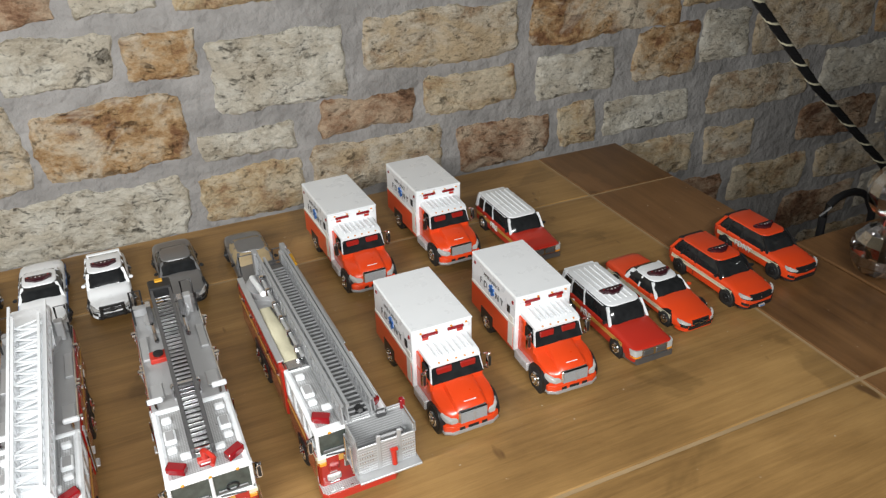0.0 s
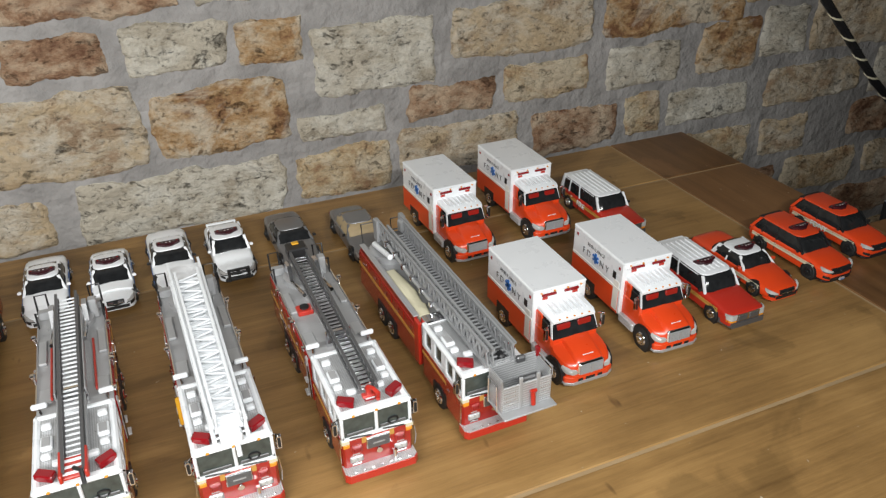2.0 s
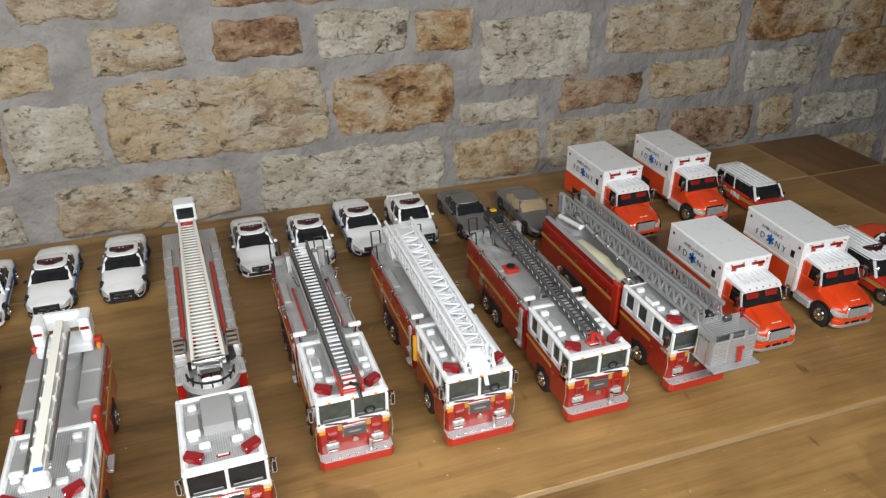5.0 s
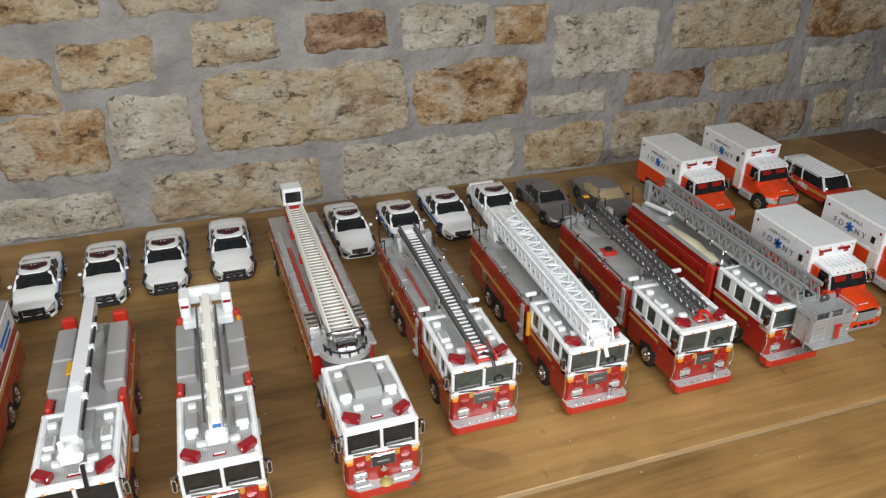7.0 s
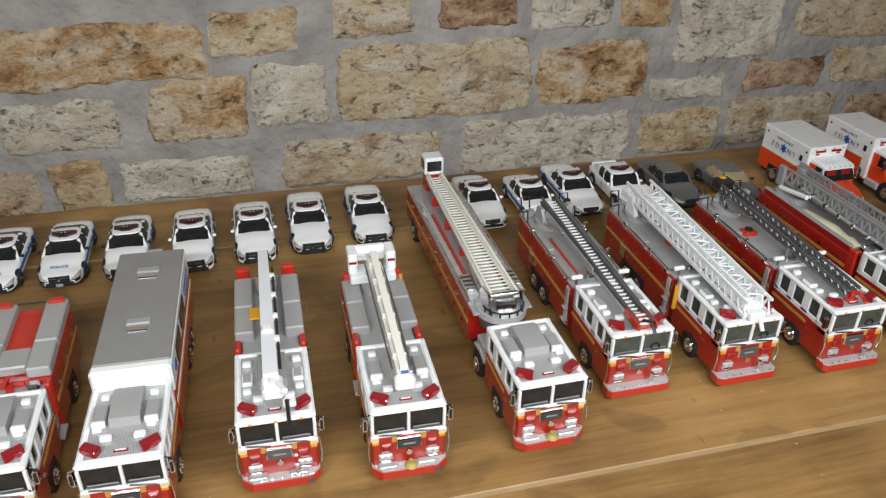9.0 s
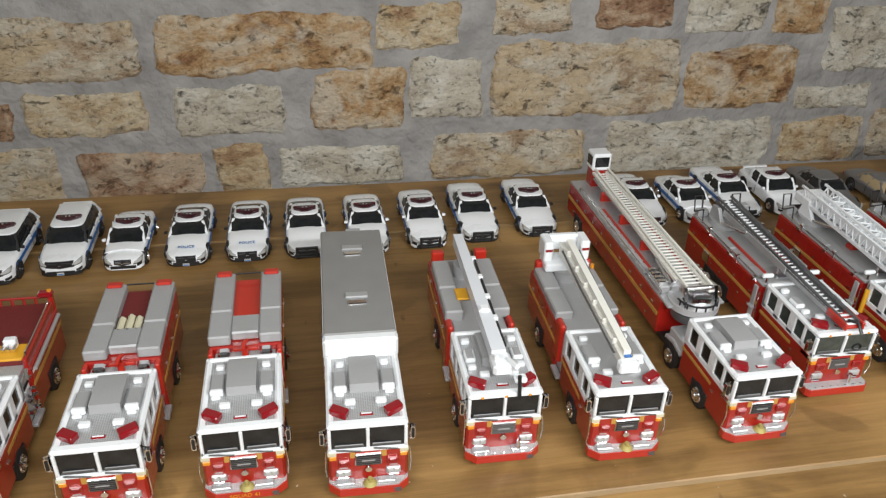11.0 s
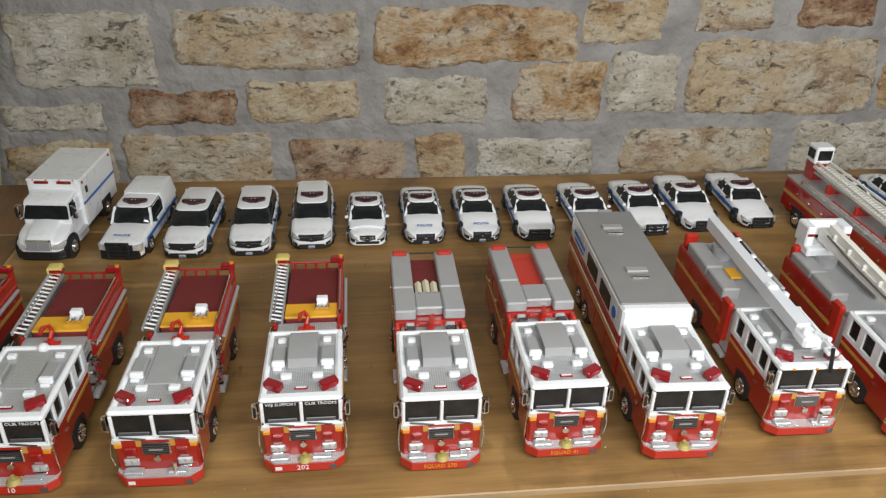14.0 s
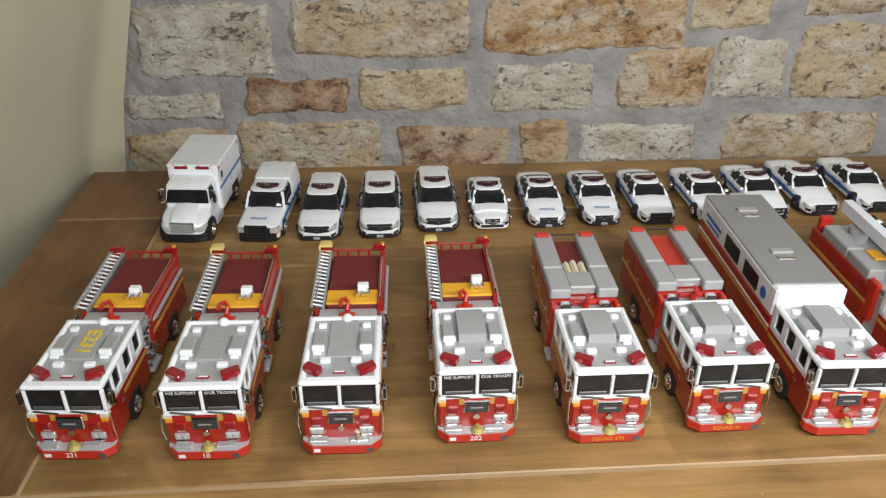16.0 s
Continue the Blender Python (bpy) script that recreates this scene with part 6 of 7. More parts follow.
def ambulance(x, y, yaw, label, paint=ORANGE, box_low=ORANGE, words=True, H=0.0466):
    """A box ambulance on a bonneted truck."""
    root = thing("ambulance", label, "toy truck", "toy ambulances" if words else "")
    W, L = 0.0180, 0.0962
    part("chassis", boxes((-0.0150, 0.0150, 0.004, L - 0.002, 0.0045, 0.0100), b=0.0005), BLACK, root, "black chassis")
    # bonnet with a raised middle and swelling fenders
    bm = bmesh.new()
    loops = []
    for sy, w, side, top in ((0.0004, 0.0110, 0.0140, 0.0166), (0.0016, 0.0132, 0.0158, 0.0186), (0.0045, 0.0150, 0.0176, 0.0204), (0.0090, 0.0164, 0.0190, 0.0222), (0.0140, 0.0168, 0.0200, 0.0236), (0.0195, 0.0160, 0.0218, 0.0250)):
        half = [(w * 0.96, 0.0080), (w, 0.0120), (w, side - 0.0030), (w - 0.0007, side - 0.0010), (w - 0.0024, side), (0.0092, side + 0.0004), (0.0082, top - 0.0008), (0.0066, top - 0.0001), (0.0, top + 0.0002)]
        loops.append([bm.verts.new((a, sy, c)) for a, c in half] + [bm.verts.new((-a, sy, c)) for a, c in reversed(half[:-1])])
    for p, q in zip(loops, loops[1:]):
        for k in range(len(p)):
            bm.faces.new((p[k], p[(k + 1) % len(p)], q[(k + 1) % len(p)], q[k]))
    bm.faces.new(loops[0])
    bm.faces.new(list(reversed(loops[-1])))
    part("bonnet", bm, paint, root, "painted bonnet")
    part("cab", boxes((-0.0158, 0.0158, 0.0185, 0.0390, 0.0070, 0.0255), b=0.0014), paint, root)
    for s in (-1, 1):
        h = part("headlight", loft(bmesh.new(), [(0.0000, s * 0.0108 - 0.0020, s * 0.0108 + 0.0020, 0.0112, 0.0138, 0.0009), (0.0022, s * 0.0122 - 0.0028, s * 0.0122 + 0.0028, 0.0110, 0.0150, 0.0010), (0.0060, s * 0.0140 - 0.0022, s * 0.0140 + 0.0022, 0.0120, 0.0158, 0.0010)]), CLEAR, root, "clear headlight")
        part("step", boxes((s * 0.0140, s * 0.0186, 0.0215, 0.0370, 0.0062, 0.0120), b=0.0007), BRIGHT_TREAD, root, "bright tread step")
        part("door_window", boxes((s * 0.0150, s * 0.0160, 0.0225, 0.0300, 0.0262, 0.0328), b=0.0004), GLASS, root)
        mirror(root, s * 0.0166, 0.0195, 0.0290, s, 0.0085)
        # black disc behind the front wheel, block behind the rear: shade of the gaps
        part("wheel_gap_shade", rod(bmesh.new(), (s * 0.0140, 0.0125, 0.0080), (s * 0.0174, 0.0125, 0.0080), 0.0090, 18), BLACK, root, "black filler for the shaded wheel opening")
        wheel(root, s * 0.0178, 0.0125, 0.0076, 0.0055, CHROME, s)
        wheel(root, s * 0.0180, 0.0740, 0.0076, 0.0065, CHROME, s)
        part("wheel_gap_shade", boxes((s * (W - 0.002), s * (W + 0.0004), 0.0650, 0.0830, 0.0060, 0.0165), b=0.0025), BLACK, root, "black filler for the shaded wheel opening")
    part("bumper", loft(bmesh.new(), [(0.0000, -0.0120, 0.0120, 0.0050, 0.0092, 0.0010), (0.0022, -0.0158, 0.0158, 0.0050, 0.0096, 0.0010), (0.0075, -0.0165, 0.0165, 0.0055, 0.0092, 0.0010)]), paint if paint is not WHITE else BLACK, root, "front bumper")
    part("bumper_lip", loft(bmesh.new(), [(-0.0006, -0.0116, 0.0116, 0.0040, 0.0058, 0.0006), (0.0018, -0.0160, 0.0160, 0.0040, 0.0060, 0.0006), (0.0075, -0.0168, 0.0168, 0.0044, 0.0060, 0.0006)]), SILVER if paint is not WHITE else BLACK, root, "lower lip of the bumper")
    for x0, x1 in ((-0.0080, -0.0050), (-0.0030, 0.0030), (0.0050, 0.0080)):
        part("bumper_slot", boxes((x0, x1, -0.0003, 0.0010, 0.0060, 0.0076)), BLACK, root)
    g = part("grille", boxes((-0.0084, 0.0084, -0.0006, 0.0030, 0.0100, 0.0180), b=0.0010), CHROME, root, "chrome grille")
    part("grille_mesh", boxes((-0.0076, 0.0076, -0.0009, 0.0002, 0.0107, 0.0173)), STEEL, g)
    for k in range(7):
        part("grille_bar", boxes((-0.0074, 0.0074, -0.0012, -0.0004, 0.0110 + 0.0009 * k, 0.0114 + 0.0009 * k)), SILVER, g)
    part("grille_post", boxes((-0.0006, 0.0006, -0.0014, -0.0004, 0.0108, 0.0172)), SILVER, g)
    part("bonnet_bar", boxes((-0.0035, 0.0035, 0.0040, 0.0046, 0.0196, 0.0205)), WHITE, root, "white lettering bar")
    # windscreen and cab roof
    bm = bmesh.new()
    hull(bm, [(sx * w, yy, zz) for sx in (-1, 1) for yy, zz, w in ((0.0180, 0.0246, 0.0150), (0.0222, 0.0342, 0.0138), (0.0380, 0.0340, 0.0145), (0.0380, 0.0250, 0.0152))])
    part("windscreen", bm, GLASS, root, "dark windscreen")
    for s in (-1, 1):
        if words:
            part("seat", boxes((s * 0.0025, s * 0.0115, 0.0200, 0.0216, 0.0268, 0.0326), b=0.0005), CRIMSON, root, "red seat behind the windscreen")
        bm = bmesh.new()
        hull(bm, [(s * (0.0152 + e), 0.0187 + f, 0.0250) for e in (-0.0010, 0.0002) for f in (0, 0.0016)] + [(s * (0.0142 + e), 0.0222 + f, 0.0345) for e in (-0.0010, 0.0002) for f in (0, 0.0016)])
        part("windscreen_post", bm, paint if paint is WHITE else WHITE, root)
        part("door_post", boxes((s * 0.0142, s * 0.0158, 0.0310, 0.0385, 0.0250, 0.0345), b=0.0004), paint, root)
    bm = loft(bmesh.new(), [(0.0205, -0.0142, 0.0142, 0.0338, 0.0352, 0.0006), (0.0228, -0.0148, 0.0148, 0.0335, 0.0368, 0.0012), (0.0390, -0.0150, 0.0150, 0.0335, 0.0382, 0.0014)])
    rf = part("cab_roof", bm, WHITE, root, "white ribbed cab roof" if words else "smooth white cab roof")
    for k in range(7 if words else 0):
        part("roof_rib", boxes((-0.0105 + 0.0035 * k - 0.0006, -0.0105 + 0.0035 * k + 0.0006, 0.0236, 0.0385, 0.0374, 0.0386), b=0.0003), WHITE, rf)
    for k in range(5 if words else 0):
        part("marker_lamp", boxes((-0.0102 + 0.005 * k, -0.0092 + 0.005 * k, 0.0208, 0.0218, 0.0352, 0.0360)), AMBER, rf)
    # box
    bx = part("box_body", boxes((-W, W, 0.0375, L, 0.0095, H - 0.0006), b=0.0006), WHITE, root, "white box body")
    if paint is not WHITE:
        part("lower_band", boxes((-W - 0.0002, W + 0.0002, 0.0395, L + 0.0002, 0.0090, 0.0275), b=0.0005), box_low, root, "orange-red lower band of the box")
    part("box_roof", boxes((-W - 0.0003, W + 0.0003, 0.0370, L + 0.0003, H - 0.0010, H + 0.0006), b=0.0009), WHITE, root, "smooth white box roof")
    for s in (-1, 1):
        part("front_beacon", boxes((s * 0.0028, s * 0.0125, 0.0362, 0.0377, 0.0422, 0.0440), b=0.0004), LENS, bx, "red warning strip")
        part("corner_lamp", boxes((s * 0.0140, s * 0.0156, 0.0364, 0.0377, 0.0424, 0.0438), b=0.0003), WHITE, bx)
        part("side_stripe", boxes((s * W, s * (W + 0.0005), 0.0380, L - 0.001, 0.0262, 0.0278)), IVORY if paint is not WHITE else BLUE, root, "side stripe")
        part("side_window", boxes((s * W, s * (W + 0.0005), 0.0440, 0.0475, 0.0325, 0.0375), b=0.0003), BLACK, bx)
        for ya in (0.0400, 0.0900):
            part("side_lamp", boxes((s * W, s * (W + 0.0006), ya, ya + 0.0018, 0.0410, 0.0430), b=0.0002), LENS, bx)
        part("door_line", boxes((s * W, s * (W + 0.0003), 0.0400, 0.0460, 0.0110, 0.0320), b=0.0002), IVORY, bx)
        if words:
            turn = pose(s * (W + 0.0004), 0.0680, 0.0, 90, 0, 90 * s)
            letters("F D", 0.0066, GUN, root, pose(0, -0.0105 * s, 0.0340) @ turn, weight=-0.014)
            letters("N Y", 0.0066, GUN, root, pose(0, 0.0105 * s, 0.0340) @ turn, weight=-0.014)
            bm = bmesh.new()
            for k in range(3):
                box(bm, -0.0003, 0.0003, -0.0009, 0.0009, -0.0037, 0.0037, 0, pose(s * (W + 0.0002), 0.0680, 0.0345, 60 * k))
            part("star", bm, BLUE, root, "blue six-armed star")
            letters("AMBULANCE", 0.0036, GUN, root, pose(0, 0, 0.0408) @ turn, weight=-0.014)
    for k in range(4):
        part("clearance_lamp", boxes((-0.0135 + 0.009 * k, -0.0125 + 0.009 * k, 0.0364, 0.0374, 0.0446, 0.0453)), AMBER, bx)
    if words:
        for s in (-1, 1):
            part("front_word", boxes((s * 0.0085, s * 0.0120, 0.0370, 0.0376, 0.0400, 0.0415)), BRIGHT_RED, bx, "red lettering bar")
    root.matrix_basis = pose(x, y, TZ, 0, 0, yaw)
    return root


SHAPES = {
    # length, half width, height, belt, cowl, cabin rear base, roof front, roof rear, cabin half width at roof
    "saloon": (0.0770, 0.0142, 0.0212, 0.0138, 0.0225, 0.0640, 0.0320, 0.0520, 0.0100),
    "fastback": (0.0760, 0.0144, 0.0207, 0.0138, 0.0225, 0.0670, 0.0330, 0.0520, 0.0100),
    "compact": (0.0690, 0.0136, 0.0216, 0.0138, 0.0165, 0.0590, 0.0275, 0.0480, 0.0104),
    "crown": (0.0820, 0.0146, 0.0208, 0.0135, 0.0245, 0.0640, 0.0340, 0.0545, 0.0106),
    "suv": (0.0750, 0.0148, 0.0244, 0.0152, 0.0205, 0.0735, 0.0300, 0.0670, 0.0112),
    "wagon": (0.0830, 0.0150, 0.0256, 0.0155, 0.0230, 0.0815, 0.0305, 0.0790, 0.0124),
    "pickup": (0.0860, 0.0152, 0.0266, 0.0160, 0.0250, 0.0840, 0.0320, 0.0800, 0.0122),
    "box": (0.0700, 0.0140, 0.0235, 0.0145, 0.0200, 0.0560, 0.0270, 0.0500, 0.0112),
}


def car(x, y, yaw, label, shape, paint, roof=None, beacon=True, push=False, stripe=None, rim=CHROME, word="", group="white toy police cars in a row", dark_bumper=False, ribs=False, plate=False, name="police_car", belt=None, tan=False, side_word="", roof_bars=False):
    """A small model car lofted from nose to tail."""
    L, W, H, B, cowl, back, rf, rr, wt = SHAPES[shape]
    tall = shape in ("suv", "wagon", "pickup")
    roof = roof or paint
    root = thing(name, label, "toy car", group)
    nose = B - (0.0018 if tall else 0.0030)
    z0 = 0.0036
    blunt = shape in ("wagon", "pickup")
    # plan of the nose: how wide the body is at each distance from the front
    plan = ((0.0, 0.84), (0.0006, 0.91), (0.0018, 0.955), (0.0045, 0.985), (0.0100, 1.0)) if blunt else ((0.0, 0.56), (0.0006, 0.71), (0.0020, 0.84), (0.0048, 0.93), (0.0100, 0.985))

    def nose_y(x):
        u = abs(x) / W
        for (ya, a), (yb, c) in zip(plan, plan[1:]):
            if u <= c:
                return ya + (yb - ya) * max(0.0, (u - a) / (c - a))
        return plan[-1][0]

    def nose_plate(x0, x1, low, high, proud, deep=0.0016, n=8):
        """A plate that follows the curved nose; low and high are heights at x0 and x1."""
        bm = bmesh.new()
        rows = []
        for k in range(n + 1):
            f = k / n
            x = x0 + (x1 - x0) * f
            zl, zh, y = low[0] + (low[1] - low[0]) * f, high[0] + (high[1] - high[0]) * f, nose_y(x)
            back_off = 0.0008 * max(0.0, (zh - nose + 0.0016) / 0.0016)
            rows.append([bm.verts.new(p) for p in ((x, y - proud, zl), (x, y - proud + back_off, zh), (x, y + deep, zh), (x, y + deep, zl))])
        for a, c in zip(rows, rows[1:]):
            for q in range(4):
                bm.faces.new((a[q], a[(q + 1) % 4], c[(q + 1) % 4], c[q]))
        bm.faces.new(rows[0])
        bm.faces.new(list(reversed(rows[-1])))
        return bm

    # rows along the car: y, half width, underside, shoulder height, crown of the middle, shoulder radius
    crown = 0.0010 if tall else 0.0014
    spine = [(y, W * w, z0 + (0.0008, 0.0004, 0.0002, 0.0, 0.0)[n], nose - (0.0022, 0.0012, 0.0007, 0.0003, -0.0002)[n], crown * (0.5, 0.7, 0.8, 0.9, 1.0)[n], 0.0016 + 0.0004 * n) for n, (y, w) in enumerate(plan)]
    spine += [(cowl * 0.6, W, z0, nose * 0.5 + B * 0.5, crown, 0.0034), (cowl, W, z0, B - 0.0002, crown * 0.8, 0.0030), (cowl + 0.008, W * 0.992, z0, B, 0.0002, 0.0022), ((cowl + back) / 2, W * 0.985, z0, B, 0.0002, 0.0020), (back - 0.010, W * 0.995, z0, B + 0.0003, 0.0003, 0.0022)]
    spine += [(max(back - 0.004, L - 0.0140), W, z0, B + 0.0004, 0.0006, 0.0028), (L - 0.0060, W * 0.975, z0 + 0.0003, B + 0.0003, 0.0007, 0.0032), (L - 0.0018, W * 0.90, z0 + 0.0010, B - 0.0006, 0.0005, 0.0030), (L, W * 0.76, z0 + 0.0022, B - 0.0024, 0.0003, 0.0024)]
    bm = bmesh.new()
    loops = []
    for sy, w, zl, zs, cr, r in spine:
        half = [(w * 0.90, zl), (w * 0.985, zl + 0.0012), (w, (zl + zs) * 0.5 - 0.0004), (w * 0.992, zs - r)]
        half += [(w * 0.992 - r + r * math.cos(radians(g)), zs - r + r * math.sin(radians(g))) for g in (30, 60, 90)]
        half += [((w - r) * f, zs + cr * (1 - f * f)) for f in (0.72, 0.40, 0.0)]
        loops.append([bm.verts.new((a, sy, c)) for a, c in half] + [bm.verts.new((-a, sy, c)) for a, c in reversed(half[:-1])])
    n = len(loops[0])
    for p, q in zip(loops, loops[1:]):
        for k in range(n):
            bm.faces.new((p[k], p[(k + 1) % n], q[(k + 1) % n], q[k]))
    bm.faces.new(loops[0])
    bm.faces.new(list(reversed(loops[-1])))
    part("body", bm, belt or paint, root)
    # glazed cabin
    bm = bmesh.new()
    loft(bm, [(B - 0.0012, -W + 0.0010, W - 0.0010, cowl, back, 0.0062), ((B + H) / 2 + 0.0004, -(W + wt) / 2 + 0.0002, (W + wt) / 2 - 0.0002, (cowl + rf) / 2 - 0.0004, (back + rr) / 2 + 0.0004, 0.0058), (H - 0.0012, -wt, wt, rf, rr, 0.0048)], axis="z", seg=4)
    part("window_glass", bm, TAN if tan else GLASS, root, "dark tinted windows")
    bm = bmesh.new()
    loft(bm, [(H - 0.0022, -wt - 0.0004, wt + 0.0004, rf - 0.0006, rr + 0.0012, 0.0052), (H - 0.0006, -wt + 0.0004, wt - 0.0004, rf + 0.0004, rr - 0.0002, 0.0052), (H, -wt * 0.78, wt * 0.78, rf + 0.0026, rr - 0.0030, 0.0050)], axis="z", seg=4)
    top = part("roof", bm, roof, root)
    if ribs:
        for k in range(5):
            part("roof_rib", boxes((-0.0080 + 0.0040 * k - 0.0005, -0.0080 + 0.0040 * k + 0.0005, rf + 0.004, rr - 0.004, H - 0.0006, H + 0.0006), b=0.0003), roof, top)

    def pillar(yb, yt, thick, nm="pillar"):
        for s in (-1, 1):
            bm = bmesh.new()
            hull(bm, [(s * (W - 0.0010 + e), yb + f, B - 0.0008) for e in (-0.0012, 0.0005) for f in (0, thick)] + [(s * (wt + e), yt + f, H - 0.0012) for e in (-0.0012, 0.0006) for f in (0, thick)])
            part(nm, bm, BLACK if shape == "suv" and yb < back - 0.010 else roof, root)

    pillar(cowl + 0.0016, rf + 0.0004, 0.0012)
    mid = (cowl + back) / 2
    pillar(mid - 0.0006, (rf + rr) / 2 - 0.0006, 0.0013)
    if tall:
        pillar(mid + (back - mid) * 0.50, (rf + rr) / 2 + (rr - rf) * 0.25, 0.0016)
    pillar(back - (0.0030 if tall else 0.0085), rr - 0.0022, 0.0024 if tall else 0.0034)
    for s in (-1, 1):
        if blunt:
            h = part("headlight", nose_plate(s * W * 0.60, s * W * 0.97, (nose - 0.0050, nose - 0.0048), (nose - 0.0014, nose - 0.0010), 0.0005), CLEAR, root, "clear headlight")
            part("turn_signal", nose_plate(s * W * 0.62, s * W * 0.97, (nose - 0.0064, nose - 0.0062), (nose - 0.0052, nose - 0.0050), 0.0004), AMBER, h)
        else:
            h = part("headlight", nose_plate(s * W * 0.54, s * W * 0.91, (nose - 0.0034, nose - 0.0026), (nose - 0.0020, nose + 0.0002), 0.0004, 0.0024), CLEAR, root, "clear headlight")
            part("lamp_surround", nose_plate(s * W * 0.50, s * W * 0.90, (nose - 0.0040, nose - 0.0031), (nose - 0.0034, nose - 0.0026), 0.0005), BLACK, h, "dark lower rim")
            part("fog_lamp", nose_plate(s * W * 0.66, s * W * 0.88, (z0 + 0.0016, z0 + 0.0024), (z0 + 0.0034, z0 + 0.0042), 0.0005), BLACK, root, "dark corner inlet")
        part("tail_light", boxes((s * W * 0.55, s * W * 0.90, L - 0.0024, L - 0.0006, B - 0.0052, B - 0.0024), b=0.0006), LENS, root)
        part("mirror", loft(bmesh.new(), [(cowl + 0.0044, s * (W + 0.0010) - 0.0013, s * (W + 0.0010) + 0.0013, B + 0.0002, B + 0.0022, 0.0008), (cowl + 0.0060, s * (W + 0.0008) - 0.0011, s * (W + 0.0008) + 0.0011, B + 0.0004, B + 0.0020, 0.0007)]), BLACK if tall or rim is not CHROME else paint, root)
        part("door_seam", boxes((s * W, s * (W + 0.00012), mid - 0.0002, mid + 0.0002, z0 + 0.002, B - 0.002)), BLACK, root)
        part("door_handle", boxes((s * W, s * (W + 0.0005), mid - 0.0040, mid - 0.0018, B - 0.0030, B - 0.0024), (s * W, s * (W + 0.0005), mid + 0.0090, mid + 0.0112, B - 0.0030, B - 0.0024), b=0.0001), paint, root)
        if stripe:
            part("side_stripe", boxes((s * W, s * (W + 0.0003), 0.0110, L - 0.0060, B - 0.0058, B - 0.0042)), stripe, root, "coloured side stripe")
            part("thin_stripe", boxes((s * W, s * (W + 0.00025), 0.0110, L - 0.0060, B - 0.0038, B - 0.0032)), stripe, root)
        if side_word:
            letters(side_word, 0.0062, WHITE if paint is not WHITE or belt else BLUE, root, pose(s * (W + 0.0005), mid - 0.004, B - 0.0048, 90, 0, 90 * s))
        for yy in (L * 0.19, L * 0.80):
            # black disc behind the wheel as the shade of its opening
            part("wheel_gap_shade", rod(bmesh.new(), (s * (W - 0.0030), yy, 0.0056), (s * (W + 0.0002), yy, 0.0056), 0.0068 if tall else 0.0062, 18), BLACK, root, "black filler for the shaded wheel opening")
            wheel(root, s * (W + 0.0006), yy, 0.0058 if tall else 0.0052, 0.0036, rim, s)
    if blunt:
        g = part("grille", nose_plate(-W * 0.60, W * 0.60, (nose - 0.0062,) * 2, (nose - 0.0012,) * 2, 0.0006), CHROME if belt else BLACK, root, "grille")
        part("grille_mesh", boxes((-W * 0.54, -0.0008, -0.0009, 0.0004, nose - 0.0056, nose - 0.0018), (0.0008, W * 0.54, -0.0009, 0.0004, nose - 0.0056, nose - 0.0018), b=0.0003), GUN if belt else BLACK, g, "dark grille mesh")
        if belt:
            part("bumper", nose_plate(-W * 1.0, W * 1.0, (z0,) * 2, (z0 + 0.0034,) * 2, 0.0014, 0.0030, 12), GUN, root, "dark front bumper")
    else:
        gw = {"fastback": 0.46, "saloon": 0.42, "compact": 0.40, "crown": 0.44, "suv": 0.60, "box": 0.44}[shape]
        top, low = nose - 0.0004, nose - (0.0066 if shape == "fastback" else 0.0054 if tall else 0.0046)
        for s in (-1, 1):
            g = part("grille", nose_plate(0.0, s * W * gw, (low, low + 0.0012), (top, top - 0.0002), 0.0006), BLACK, root, "black grille")
            for k in range(2):
                part("grille_bar", nose_plate(s * 0.0012, s * W * (gw - 0.06), (top - 0.0012 - 0.0012 * k,) * 2, (top - 0.0009 - 0.0012 * k,) * 2, 0.0008), BLACK if rim is BLACK else CHROME, g)
        part("badge", boxes((-0.0009, 0.0009, -0.0012, -0.0004, nose - 0.0034, nose - 0.0026), b=0.0002), CHROME, root)
        part("lower_intake", nose_plate(-W * 0.60, W * 0.60, (z0 + 0.0004,) * 2, (z0 + 0.0024,) * 2, 0.0007), BLACK, root, "dark lower intake")
        part("front_lip", nose_plate(-W * 0.92, W * 0.92, (z0 - 0.0006,) * 2, (z0 + 0.0003,) * 2, 0.0003, 0.0030, 12), BLACK if tall or rim is BLACK else paint, root)
    if dark_bumper:
        hb = 0.0056 if shape == "pickup" else 0.0015
        part("bumper", nose_plate(-W * 0.99, W * 0.99, (z0 - 0.0005,) * 2, (z0 + hb,) * 2, 0.0010, 0.0040, 14), BLACK, root, "black front bumper")
    if push:
        up = nose + 0.0016
        bm = tube(bmesh.new(), [(-0.0070, -0.0014, z0 + 0.0004), (-0.0070, -0.0034, z0 + 0.003), (-0.0070, -0.0032, up), (0.0070, -0.0032, up), (0.0070, -0.0034, z0 + 0.003), (0.0070, -0.0014, z0 + 0.0004)], 0.0008, 6)
        for xx in (-0.0068, 0.0068):
            box(bm, xx - 0.0010, xx + 0.0010, -0.0040, -0.0022, z0 + 0.0006, up + 0.0006, 0.0004)
        for zz in (z0 + 0.0030, z0 + 0.0056):
            box(bm, -0.0068, 0.0068, -0.0036, -0.0026, zz, zz + 0.0010, 0.0003)
        box(bm, -0.0096, 0.0096, -0.0026, -0.0004, z0 + 0.0002, z0 + 0.0018, 0.0003)
        part("push_bar", bm, BLACK, root, "black push bar")
